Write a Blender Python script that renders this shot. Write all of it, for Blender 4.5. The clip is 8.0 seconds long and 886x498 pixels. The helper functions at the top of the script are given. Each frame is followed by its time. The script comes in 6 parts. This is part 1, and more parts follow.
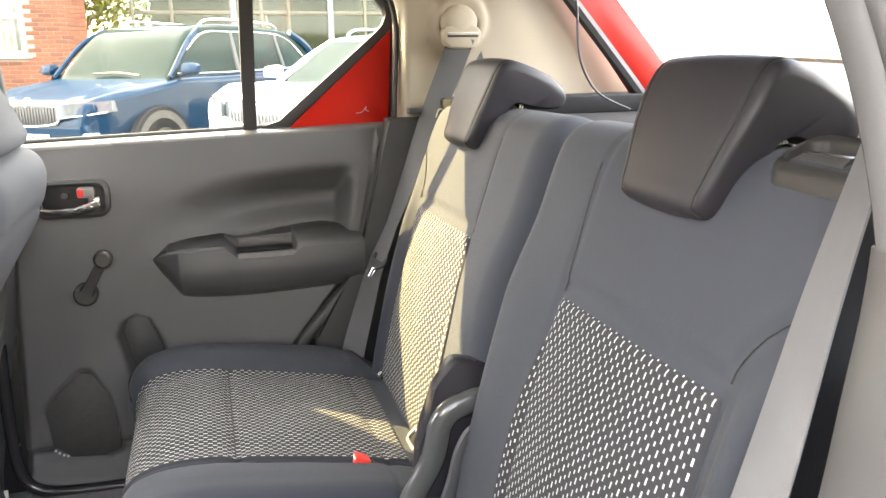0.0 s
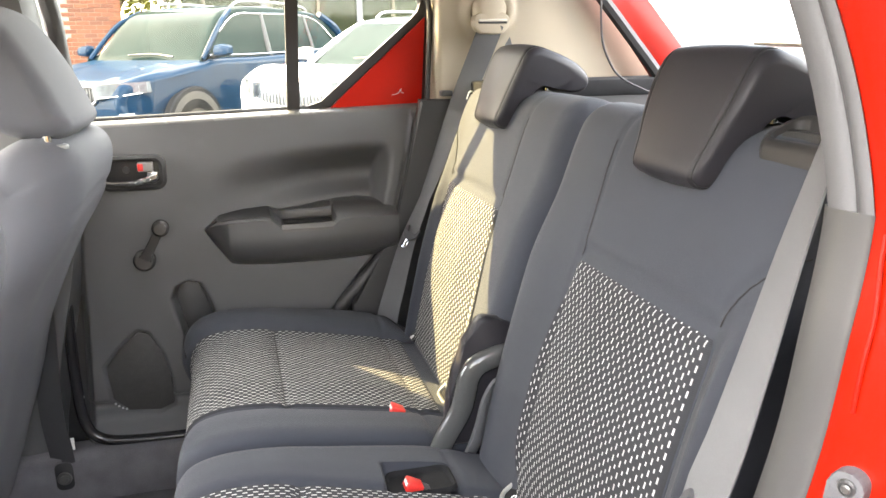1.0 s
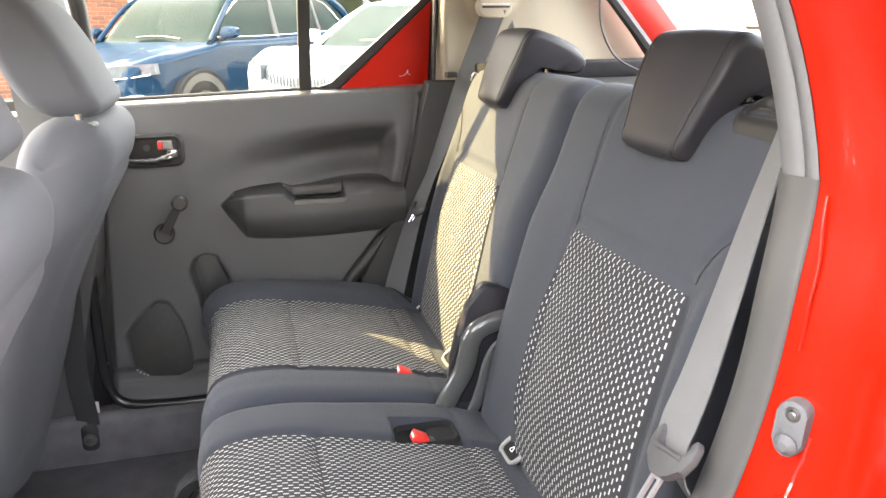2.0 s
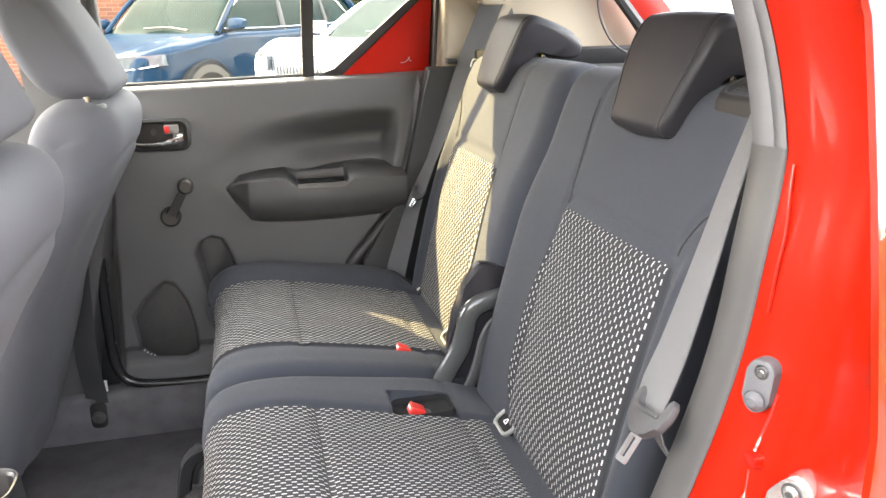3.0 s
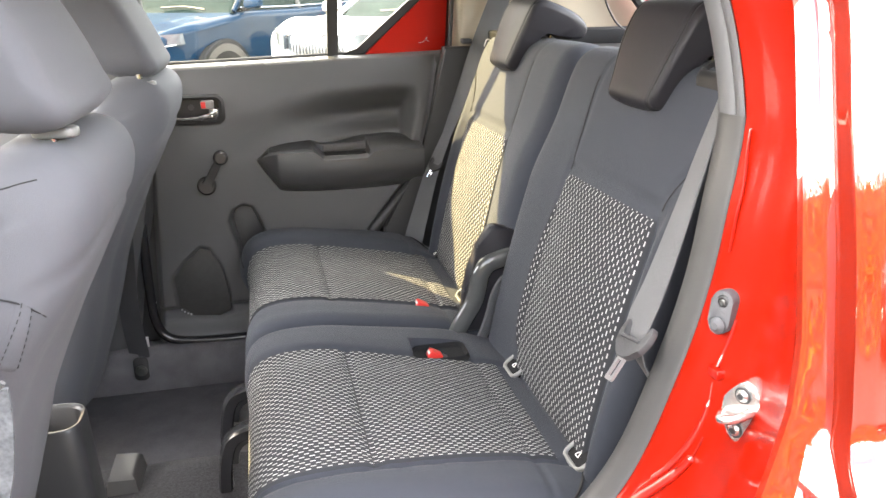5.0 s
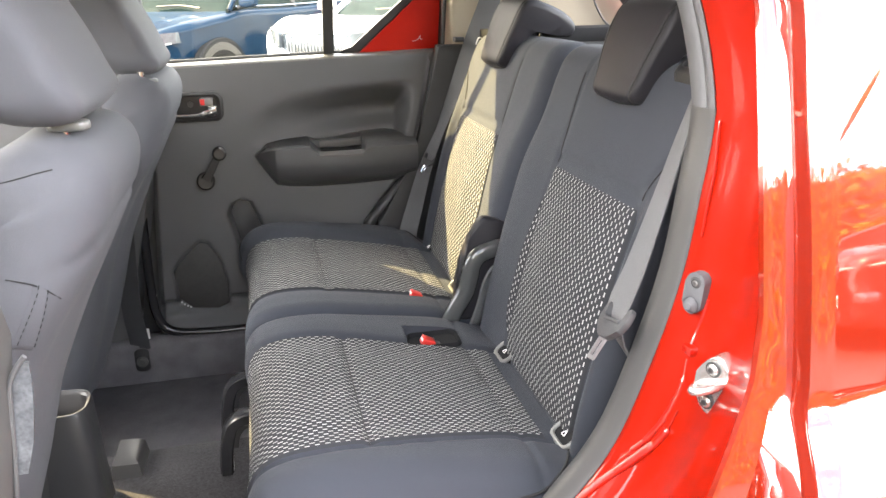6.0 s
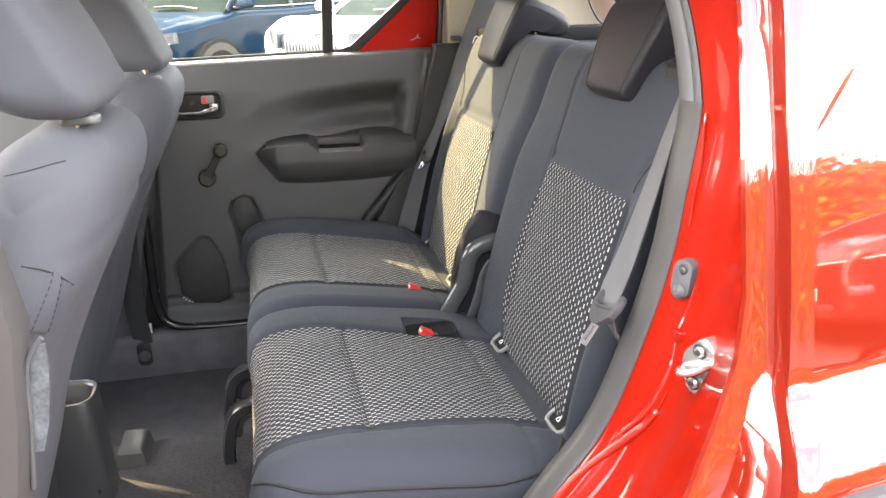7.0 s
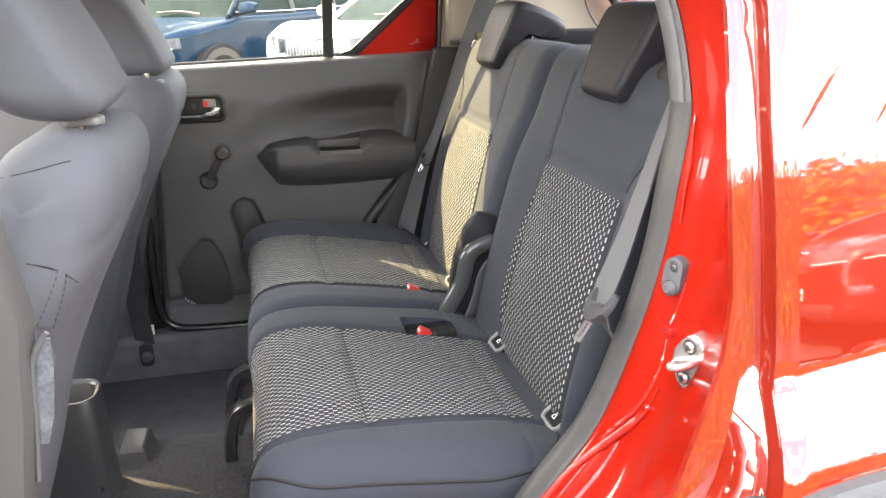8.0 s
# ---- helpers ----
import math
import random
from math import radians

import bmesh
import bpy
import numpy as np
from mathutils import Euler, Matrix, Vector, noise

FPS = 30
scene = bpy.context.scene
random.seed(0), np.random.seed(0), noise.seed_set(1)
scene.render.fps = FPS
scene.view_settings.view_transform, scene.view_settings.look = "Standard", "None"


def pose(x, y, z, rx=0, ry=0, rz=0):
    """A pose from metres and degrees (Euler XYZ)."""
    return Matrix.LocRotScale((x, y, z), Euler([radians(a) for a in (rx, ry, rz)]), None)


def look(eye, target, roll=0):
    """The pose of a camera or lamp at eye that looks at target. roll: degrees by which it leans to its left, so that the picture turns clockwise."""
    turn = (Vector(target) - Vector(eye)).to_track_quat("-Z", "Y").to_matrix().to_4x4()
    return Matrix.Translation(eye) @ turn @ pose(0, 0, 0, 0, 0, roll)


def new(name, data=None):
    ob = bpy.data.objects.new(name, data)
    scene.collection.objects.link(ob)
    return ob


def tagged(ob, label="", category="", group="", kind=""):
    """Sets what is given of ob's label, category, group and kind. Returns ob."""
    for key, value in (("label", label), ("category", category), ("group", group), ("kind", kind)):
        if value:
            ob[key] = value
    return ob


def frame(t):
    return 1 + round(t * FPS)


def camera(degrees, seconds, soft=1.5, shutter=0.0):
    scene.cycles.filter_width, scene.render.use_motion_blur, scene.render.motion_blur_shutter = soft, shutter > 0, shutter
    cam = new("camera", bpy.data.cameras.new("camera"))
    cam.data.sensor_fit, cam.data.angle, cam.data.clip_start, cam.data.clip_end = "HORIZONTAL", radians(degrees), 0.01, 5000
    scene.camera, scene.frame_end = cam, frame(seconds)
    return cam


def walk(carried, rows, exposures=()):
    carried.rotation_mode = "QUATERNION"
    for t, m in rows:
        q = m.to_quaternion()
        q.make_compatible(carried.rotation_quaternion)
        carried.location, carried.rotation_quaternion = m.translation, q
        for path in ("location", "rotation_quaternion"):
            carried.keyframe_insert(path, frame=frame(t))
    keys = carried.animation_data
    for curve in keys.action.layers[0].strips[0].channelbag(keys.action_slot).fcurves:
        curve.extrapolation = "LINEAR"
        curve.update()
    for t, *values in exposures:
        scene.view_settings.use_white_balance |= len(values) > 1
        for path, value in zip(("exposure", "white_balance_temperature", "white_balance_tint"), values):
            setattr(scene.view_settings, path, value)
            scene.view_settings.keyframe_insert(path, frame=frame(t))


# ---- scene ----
cam = camera(59.9, 8.0)
PATH = [
    (0, (-0.267, -0.873, 1.269), (0.299, 0.985, 0.792), -0.8),
    (0.5, (-0.282, -0.927, 1.272), (0.236, 0.942, 0.784), -0.7),
    (1, (-0.305, -0.974, 1.276), (0.194, 0.892, 0.756), -0.7),
    (1.5, (-0.324, -1.015, 1.281), (0.167, 0.846, 0.735), -0.7),
    (3, (-0.319, -1.091, 1.268), (0.143, 0.766, 0.689), -0.7),
    (3.5, (-0.3, -1.095, 1.262), (0.156, 0.761, 0.675), -0.7),
    (4, (-0.313, -1.129, 1.26), (0.133, 0.726, 0.66), -0.7),
    (4.5, (-0.342, -1.182, 1.274), (0.095, 0.671, 0.659), -0.7),
    (5, (-0.357, -1.219, 1.279), (0.07, 0.631, 0.65), -0.8),
    (6.5, (-0.366, -1.286, 1.282), (0.076, 0.559, 0.649), -0.9),
    (7, (-0.371, -1.301, 1.279), (0.072, 0.544, 0.648), -0.9),
    (7.5, (-0.371, -1.314, 1.275), (0.071, 0.534, 0.649), -1.0),
    (8, (-0.369, -1.321, 1.278), (0.07, 0.529, 0.658), -1.0),
]
walk(cam, [(t, look(eye, target, roll)) for t, eye, target, roll in PATH],
     [(0.0, 4.02, 7300, 10), (1.5, 3.99, 7200, 10), (4.0, 3.88, 7150, 10), (5.5, 3.74, 7100, 10), (8.0, 3.53, 7000, 10)])

# ---- light ----
GROUND = 0.06
SUN_WAY = Vector((-0.595, 0.555, 0.581)).normalized()
world = bpy.data.worlds.new("sky")
scene.world = world
world.use_nodes = True
wn = world.node_tree
wn.nodes.clear()
sky = wn.nodes.new("ShaderNodeTexSky")
sky.sky_type, sky.sun_disc = "NISHITA", False
sky.sun_elevation = math.asin(SUN_WAY.z)
sky.sun_rotation = math.atan2(SUN_WAY.x, SUN_WAY.y)
sky.air_density, sky.dust_density, sky.ozone_density = 1.0, 2.0, 1.0
w_co = wn.nodes.new("ShaderNodeTexCoord")
w_map = wn.nodes.new("ShaderNodeMapping")
w_map.inputs["Scale"].default_value = (1.0, 1.0, 2.6)
w_no = wn.nodes.new("ShaderNodeTexNoise")
w_no.inputs["Scale"].default_value, w_no.inputs["Detail"].default_value = 2.2, 7.0
w_ra = wn.nodes.new("ShaderNodeValToRGB")
w_ra.color_ramp.elements[0].position, w_ra.color_ramp.elements[1].position = 0.44, 0.62
w_ra.color_ramp.elements[0].color = (0.10, 0.10, 0.10, 1)
w_mx = wn.nodes.new("ShaderNodeMix")
w_mx.data_type = "RGBA"
w_mx.inputs[7].default_value = (16.0, 16.0, 16.6, 1)
w_bg = wn.nodes.new("ShaderNodeBackground")
w_bg.inputs["Strength"].default_value = 0.15
w_out = wn.nodes.new("ShaderNodeOutputWorld")
for a, b in ((w_co.outputs["Generated"], w_map.inputs["Vector"]), (w_map.outputs[0], w_no.inputs["Vector"]), (w_no.outputs["Fac"], w_ra.inputs[0]),
             (w_ra.outputs["Color"], w_mx.inputs[0]), (sky.outputs[0], w_mx.inputs[6]), (w_mx.outputs[2], w_bg.inputs["Color"]), (w_bg.outputs[0], w_out.inputs[0])):
    wn.links.new(a, b)
sun_data = bpy.data.lights.new("sun", "SUN")
sun_data.energy, sun_data.angle, sun_data.color = 2.6, radians(0.6), (1.0, 0.81, 0.46)
sun = new("sun", sun_data)
sun.matrix_world = look((0, 0, 30), Vector((0, 0, 30)) - SUN_WAY)

# ---- materials ----
def mat(name, color, rough=0.6, metal=0.0, var=0.12, scale=6.0, grain=400.0, bump=0.15, coat=0.0, spec=0.5, sheen=0.0, rvar=0.08):
    """A surface with stains at a large scale and grain at a small one."""
    m = bpy.data.materials.new(name)
    m.use_nodes = True
    t = m.node_tree
    p = t.nodes["Principled BSDF"]
    co = t.nodes.new("ShaderNodeTexCoord")
    big, fine = t.nodes.new("ShaderNodeTexNoise"), t.nodes.new("ShaderNodeTexNoise")
    big.inputs["Scale"].default_value, big.inputs["Detail"].default_value = scale, 5
    fine.inputs["Scale"].default_value, fine.inputs["Detail"].default_value = grain, 3
    add = t.nodes.new("ShaderNodeMath")
    add.operation = "MULTIPLY_ADD"
    add.inputs[1].default_value = 0.4
    half = t.nodes.new("ShaderNodeMath")
    half.operation = "MULTIPLY"
    half.inputs[1].default_value = 0.6
    ramp = t.nodes.new("ShaderNodeMapRange")
    ramp.inputs["From Min"].default_value, ramp.inputs["From Max"].default_value = 0.3, 0.7
    ramp.inputs["To Min"].default_value, ramp.inputs["To Max"].default_value = 1 - var, 1 + var
    mul = t.nodes.new("ShaderNodeVectorMath")
    mul.operation = "SCALE"
    mul.inputs[0].default_value = color
    t.links.new(co.outputs["Object"], big.inputs["Vector"])
    t.links.new(co.outputs["Object"], fine.inputs["Vector"])
    t.links.new(big.outputs["Fac"], half.inputs[0])
    t.links.new(fine.outputs["Fac"], add.inputs[0])
    t.links.new(half.outputs[0], add.inputs[2])
    t.links.new(add.outputs[0], ramp.inputs["Value"])
    t.links.new(ramp.outputs[0], mul.inputs["Scale"])
    t.links.new(mul.outputs[0], p.inputs["Base Color"])
    rr = t.nodes.new("ShaderNodeMapRange")
    rr.inputs["To Min"].default_value, rr.inputs["To Max"].default_value = max(0.02, rough - rvar), min(1, rough + rvar)
    t.links.new(big.outputs["Fac"], rr.inputs["Value"])
    t.links.new(rr.outputs[0], p.inputs["Roughness"])
    p.inputs["Metallic"].default_value = metal
    p.inputs["Specular IOR Level"].default_value = spec
    p.inputs["Coat Weight"].default_value, p.inputs["Coat Roughness"].default_value = coat, 0.03
    p.inputs["Sheen Weight"].default_value = sheen
    if bump:
        b = t.nodes.new("ShaderNodeBump")
        b.inputs["Strength"].default_value, b.inputs["Distance"].default_value = bump, 0.002
        t.links.new(fine.outputs["Fac"], b.inputs["Height"])
        t.links.new(b.outputs[0], p.inputs["Normal"])
    return m


def maths(t, op, a, b=None):
    n = t.nodes.new("ShaderNodeMath")
    n.operation = op
    for i, v in enumerate((a, b)):
        if v is None:
            continue
        if isinstance(v, (int, float)):
            n.inputs[i].default_value = v
        else:
            t.links.new(v, n.inputs[i])
    return n.outputs[0]


def woven(name, short, long):
    """Dark woven cloth with rows of pale raised dashes, long and short by turns, laid out in metres on the UV map."""
    m = mat(name, (0.020, 0.021, 0.025), 0.9, var=0.2, scale=9, grain=900, bump=0.0)
    t = m.node_tree
    p = t.nodes["Principled BSDF"]
    uv = t.nodes.new("ShaderNodeUVMap")
    sep = t.nodes.new("ShaderNodeSeparateXYZ")
    t.links.new(uv.outputs[0], sep.inputs[0])
    wob = t.nodes.new("ShaderNodeTexNoise")
    wob.inputs["Scale"].default_value = 14
    t.links.new(uv.outputs[0], wob.inputs["Vector"])
    v = maths(t, "ADD", sep.outputs["Y"], maths(t, "MULTIPLY", maths(t, "SUBTRACT", wob.outputs["Fac"], 0.5), 0.0012))
    row = maths(t, "DIVIDE", v, 0.0056)
    idx = maths(t, "FLOOR", row)
    odd = maths(t, "PINGPONG", idx, 1.0)
    fv = maths(t, "ABSOLUTE", maths(t, "SUBTRACT", maths(t, "FRACT", row), 0.5))
    col = maths(t, "ADD", maths(t, "DIVIDE", sep.outputs["X"], 0.0124), maths(t, "MULTIPLY", odd, 0.5))
    fu = maths(t, "ABSOLUTE", maths(t, "SUBTRACT", maths(t, "FRACT", col), 0.5))
    length = maths(t, "ADD", short, maths(t, "MULTIPLY", odd, long - short))
    du = maths(t, "SUBTRACT", length, fu)
    dv = maths(t, "SUBTRACT", 0.185, fv)
    su = t.nodes.new("ShaderNodeMapRange")
    su.inputs["From Max"].default_value = 0.03
    t.links.new(du, su.inputs["Value"])
    sv = t.nodes.new("ShaderNodeMapRange")
    sv.inputs["From Max"].default_value = 0.06
    t.links.new(dv, sv.inputs["Value"])
    dash = maths(t, "MULTIPLY", su.outputs[0], sv.outputs[0])
    wn1 = t.nodes.new("ShaderNodeTexWhiteNoise")
    wn1.noise_dimensions = "2D"
    cell = t.nodes.new("ShaderNodeCombineXYZ")
    t.links.new(maths(t, "FLOOR", col), cell.inputs[0])
    t.links.new(idx, cell.inputs[1])
    t.links.new(cell.outputs[0], wn1.inputs["Vector"])
    bright = maths(t, "ADD", 0.36, maths(t, "MULTIPLY", wn1.outputs["Value"], 0.16))
    ycol = t.nodes.new("ShaderNodeCombineColor")
    for i, k in enumerate((1.0, 1.0, 0.98)):
        t.links.new(maths(t, "MULTIPLY", bright, k), ycol.inputs[i])
    mix = t.nodes.new("ShaderNodeMix")
    mix.data_type = "RGBA"
    old = p.inputs["Base Color"].links[0].from_socket
    t.links.new(dash, mix.inputs[0])
    t.links.new(old, mix.inputs[6])
    t.links.new(ycol.outputs[0], mix.inputs[7])
    t.links.new(mix.outputs[2], p.inputs["Base Color"])
    rib = maths(t, "MULTIPLY", maths(t, "SINE", maths(t, "MULTIPLY", sep.outputs["X"], 3300.0)), 0.12)
    b = t.nodes.new("ShaderNodeBump")
    b.inputs["Strength"].default_value, b.inputs["Distance"].default_value = 0.45, 0.0012
    t.links.new(maths(t, "ADD", dash, rib), b.inputs["Height"])
    t.links.new(b.outputs[0], p.inputs["Normal"])
    return m


def webbing(name, color):
    """Seat-belt cloth: fine diagonal ribs."""
    m = mat(name, color, 0.62, var=0.12, scale=20, grain=700, bump=0.0, sheen=0.04)
    t = m.node_tree
    uv = t.nodes.new("ShaderNodeUVMap")
    w = t.nodes.new("ShaderNodeTexWave")
    w.wave_type, w.bands_direction = "BANDS", "DIAGONAL"
    w.inputs["Scale"].default_value = 700
    t.links.new(uv.outputs[0], w.inputs["Vector"])
    b = t.nodes.new("ShaderNodeBump")
    b.inputs["Strength"].default_value, b.inputs["Distance"].default_value = 0.35, 0.0006
    t.links.new(w.outputs["Fac"], b.inputs["Height"])
    t.links.new(b.outputs[0], t.nodes["Principled BSDF"].inputs["Normal"])
    return m


def pane(name, tint, gloss=1.0):
    """A window pane: clear, with a mirror's share by the angle."""
    m = bpy.data.materials.new(name)
    m.use_nodes = True
    t = m.node_tree
    t.nodes.clear()
    out = t.nodes.new("ShaderNodeOutputMaterial")
    tr, gl, mx, fr = (t.nodes.new("ShaderNode" + k) for k in ("BsdfTransparent", "BsdfGlossy", "MixShader", "LayerWeight"))
    tr.inputs[0].default_value = (*tint, 1)
    gl.inputs["Roughness"].default_value = 0.01
    share = maths(t, "ADD", 0.03, maths(t, "MULTIPLY", maths(t, "POWER", fr.outputs["Facing"], 5.0), 0.9))
    t.links.new(maths(t, "MULTIPLY", share, gloss), mx.inputs[0])
    t.links.new(tr.outputs[0], mx.inputs[1])
    t.links.new(gl.outputs[0], mx.inputs[2])
    t.links.new(mx.outputs[0], out.inputs[0])
    return m


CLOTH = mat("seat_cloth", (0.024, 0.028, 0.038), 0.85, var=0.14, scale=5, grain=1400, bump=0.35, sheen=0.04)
FELT = mat("black_felt", (0.017, 0.017, 0.018), 0.97, var=0.2, scale=30, grain=600, bump=0.3, spec=0.15)
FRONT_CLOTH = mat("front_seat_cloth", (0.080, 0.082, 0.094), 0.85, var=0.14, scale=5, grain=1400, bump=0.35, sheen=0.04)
WOVEN = woven("woven_dash_cloth", 0.18, 0.28)
SEAT_WOVEN = woven("long_dash_cloth", 0.25, 0.28)
VINYL = mat("headrest_vinyl", (0.023, 0.022, 0.026), 0.46, var=0.12, scale=8, grain=1600, bump=0.09, spec=0.22)
TRIM = mat("grained_door_plastic", (0.086, 0.086, 0.088), 0.38, var=0.10, scale=3, grain=1100, bump=0.45)
DARK = mat("black_plastic", (0.026, 0.026, 0.027), 0.45, var=0.12, scale=7, grain=900, bump=0.3)
GLOSSY = mat("smooth_black_plastic", (0.02, 0.02, 0.022), 0.25, var=0.1, scale=9, grain=500, bump=0.05)
# pale colour standing in for the sky mirrored in the belt slot
SLOT_GLINT = mat("slot_sky_reflection", (0.12, 0.125, 0.135), 0.2, var=0.5, scale=60, grain=300, bump=0.05)
GREY = mat("grey_plastic", (0.21, 0.205, 0.20), 0.5, var=0.08, scale=9, grain=900, bump=0.25)
EDGING = mat("grey_edge_plastic", (0.046, 0.045, 0.045), 0.42, var=0.10, scale=9, grain=1200, bump=0.06)
RUBBER = mat("door_seal_rubber", (0.062, 0.062, 0.065), 0.55, var=0.12, scale=12, grain=900, bump=0.08)
# door trim plastic darkened for the shade under the armrest
ARMREST = mat("shaded_armrest_plastic", (0.058, 0.058, 0.060), 0.34, var=0.10, scale=3, grain=1100, bump=0.4)
PILLAR = mat("pillar_plastic", (0.078, 0.074, 0.072), 0.5, var=0.08, scale=4, grain=1000, bump=0.08)
CUP = mat("cup_plastic", (0.034, 0.034, 0.036), 0.38, var=0.08, scale=9, grain=800, bump=0.15)
CREAM = mat("cream_pillar_plastic", (0.35, 0.30, 0.23), 0.6, var=0.04, scale=4, grain=900, bump=0.2)
HEADLINE = mat("headliner_cloth", (0.55, 0.51, 0.45), 0.95, var=0.06, scale=5, grain=1200, bump=0.3)
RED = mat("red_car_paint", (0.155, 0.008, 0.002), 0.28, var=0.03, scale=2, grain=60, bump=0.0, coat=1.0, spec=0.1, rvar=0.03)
CHROME = mat("chrome", (0.75, 0.75, 0.76), 0.12, 1.0, var=0.05, scale=20, grain=300, bump=0.0)
STEEL = mat("zinc_steel", (0.66, 0.65, 0.62), 0.34, 1.0, var=0.15, scale=40, grain=500, bump=0.1)
CARPET = mat("floor_carpet", (0.022, 0.021, 0.024), 0.98, var=0.95, scale=170, grain=500, bump=1.0, sheen=0.03)
BELT = webbing("belt_webbing", (0.098, 0.099, 0.103))
DARK_BELT = webbing("black_webbing", (0.042, 0.042, 0.045))
BUCKLE_RED = mat("red_button_plastic", (0.62, 0.03, 0.025), 0.4, var=0.06, bump=0.05)
WHITE_TAG = mat("white_tag", (0.75, 0.74, 0.72), 0.6, var=0.08, bump=0.05)
LEGEND = mat("legend_grey", (0.45, 0.45, 0.46), 0.55, var=0.05, bump=0.0)
GLASS = pane("car_glass", (0.97, 0.98, 0.975))
SIDE_GLASS = pane("side_glass", (0.90, 0.91, 0.88))
RED.node_tree.nodes["Principled BSDF"].inputs["Coat IOR"].default_value = 2.15
# body paint again, its base lightened to carry the light on the jamb
JAMB_RED = mat("lit_red_jamb", (0.27, 0.0065, 0.001), 0.36, var=0.05, scale=3, grain=80, bump=0.0, coat=0.75, spec=0.12, rvar=0.05)
# same red with a raised base: the light on the corner is in the colour
CORNER_RED = mat("lit_red_corner", (0.42, 0.012, 0.006), 0.36, var=0.04, scale=3, grain=80, bump=0.0, coat=0.08, spec=0.2, rvar=0.04)
# same red, darker than the jamb's, so that the tailgate surround looks shaded
SHADE_RED = mat("shaded_red_paint", (0.20, 0.006, 0.003), 0.4, var=0.04, scale=3, grain=80, bump=0.0, coat=0.05, spec=0.15, rvar=0.04)
# body paint with a brighter base, so that the beads look lit
BEAD_RED = mat("lit_red_bead", (0.35, 0.006, 0.001), 0.28, var=0.03, scale=2, grain=60, bump=0.0, coat=1.0, rvar=0.03)
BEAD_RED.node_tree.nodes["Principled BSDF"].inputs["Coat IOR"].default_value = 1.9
MATTING = mat("black_floor_mat", (0.135, 0.130, 0.136), 0.85, var=0.3, scale=20, grain=500, bump=0.4)

# ---- building tools ----
def part(name, bm, material, parent=None, label="", smooth=True, angle=40):
    """One mesh object out of a bmesh, under a thing or a part."""
    bmesh.ops.recalc_face_normals(bm, faces=bm.faces)
    me = bpy.data.meshes.new(name)
    if smooth:
        for f in bm.faces:
            f.smooth = True
        for e in bm.edges:
            if len(e.link_faces) == 2 and e.calc_face_angle(0) > radians(angle):
                e.smooth = False
    bm.to_mesh(me)
    bm.free()
    me.materials.append(material)
    ob = new(name, me)
    if parent:
        ob.parent = parent
    if label:
        ob["label"] = label
    return ob


def thing(name, label, category, at=(0, 0, 0), turn=0.0, group="", kind=""):
    e = new(name)
    e.empty_display_size = 0.05
    e.matrix_basis = pose(*at, 0, 0, turn)
    return tagged(e, label, category, group, kind)


def box(bm, x0, x1, y0, y1, z0, z1, bevel=0.0, seg=2):
    made = bmesh.ops.create_cube(bm, size=1.0)["verts"]
    for v in made:
        v.co = Vector(((x0 + x1) / 2 + v.co.x * (x1 - x0), (y0 + y1) / 2 + v.co.y * (y1 - y0), (z0 + z1) / 2 + v.co.z * (z1 - z0)))
    if bevel:
        edges = {e for v in made for e in v.link_edges}
        bmesh.ops.bevel(bm, geom=list(edges), offset=bevel, segments=seg, affect="EDGES", profile=0.5)
    return bm


def boxed(x0, x1, y0, y1, z0, z1, bevel=0.0, seg=2):
    return box(bmesh.new(), x0, x1, y0, y1, z0, z1, bevel, seg)


def loft(loops, closed=True, caps=True):
    """A skin over loops of equal count."""
    bm = bmesh.new()
    rows = [[bm.verts.new(p) for p in lp] for lp in loops]
    n = len(rows[0])
    for a, b in zip(rows, rows[1:]):
        for i in range(n if closed else n - 1):
            j = (i + 1) % n
            bm.faces.new((a[i], a[j], b[j], b[i]))
    if caps and closed:
        bm.faces.new(rows[0])
        bm.faces.new(list(reversed(rows[-1])))
    return bm


def spline(pts, n, closed=False):
    """n points, evenly spaced, on a smooth curve through pts."""
    p = [np.array(q, float) for q in pts]
    k, out = len(p), []
    for i in range(k if closed else k - 1):
        if closed:
            a, b, c, d = p[i - 1], p[i], p[(i + 1) % k], p[(i + 2) % k]
        else:
            a, b, c, d = p[max(i - 1, 0)], p[i], p[i + 1], p[min(i + 2, k - 1)]
        for s in np.linspace(0, 1, 24, endpoint=False):
            out.append(0.5 * (2 * b + (c - a) * s + (2 * a - 5 * b + 4 * c - d) * s ** 2 + (3 * b - a - 3 * c + d) * s ** 3))
    out.append(p[0] if closed else p[-1])
    out = np.array(out)
    run = np.concatenate(([0], np.cumsum(np.linalg.norm(np.diff(out, axis=0), axis=1))))
    at = np.linspace(0, run[-1], n + 1 if closed else n)
    res = np.stack([np.interp(at, run, out[:, c]) for c in range(out.shape[1])], 1)
    return (res[:-1] if closed else res), run[-1]


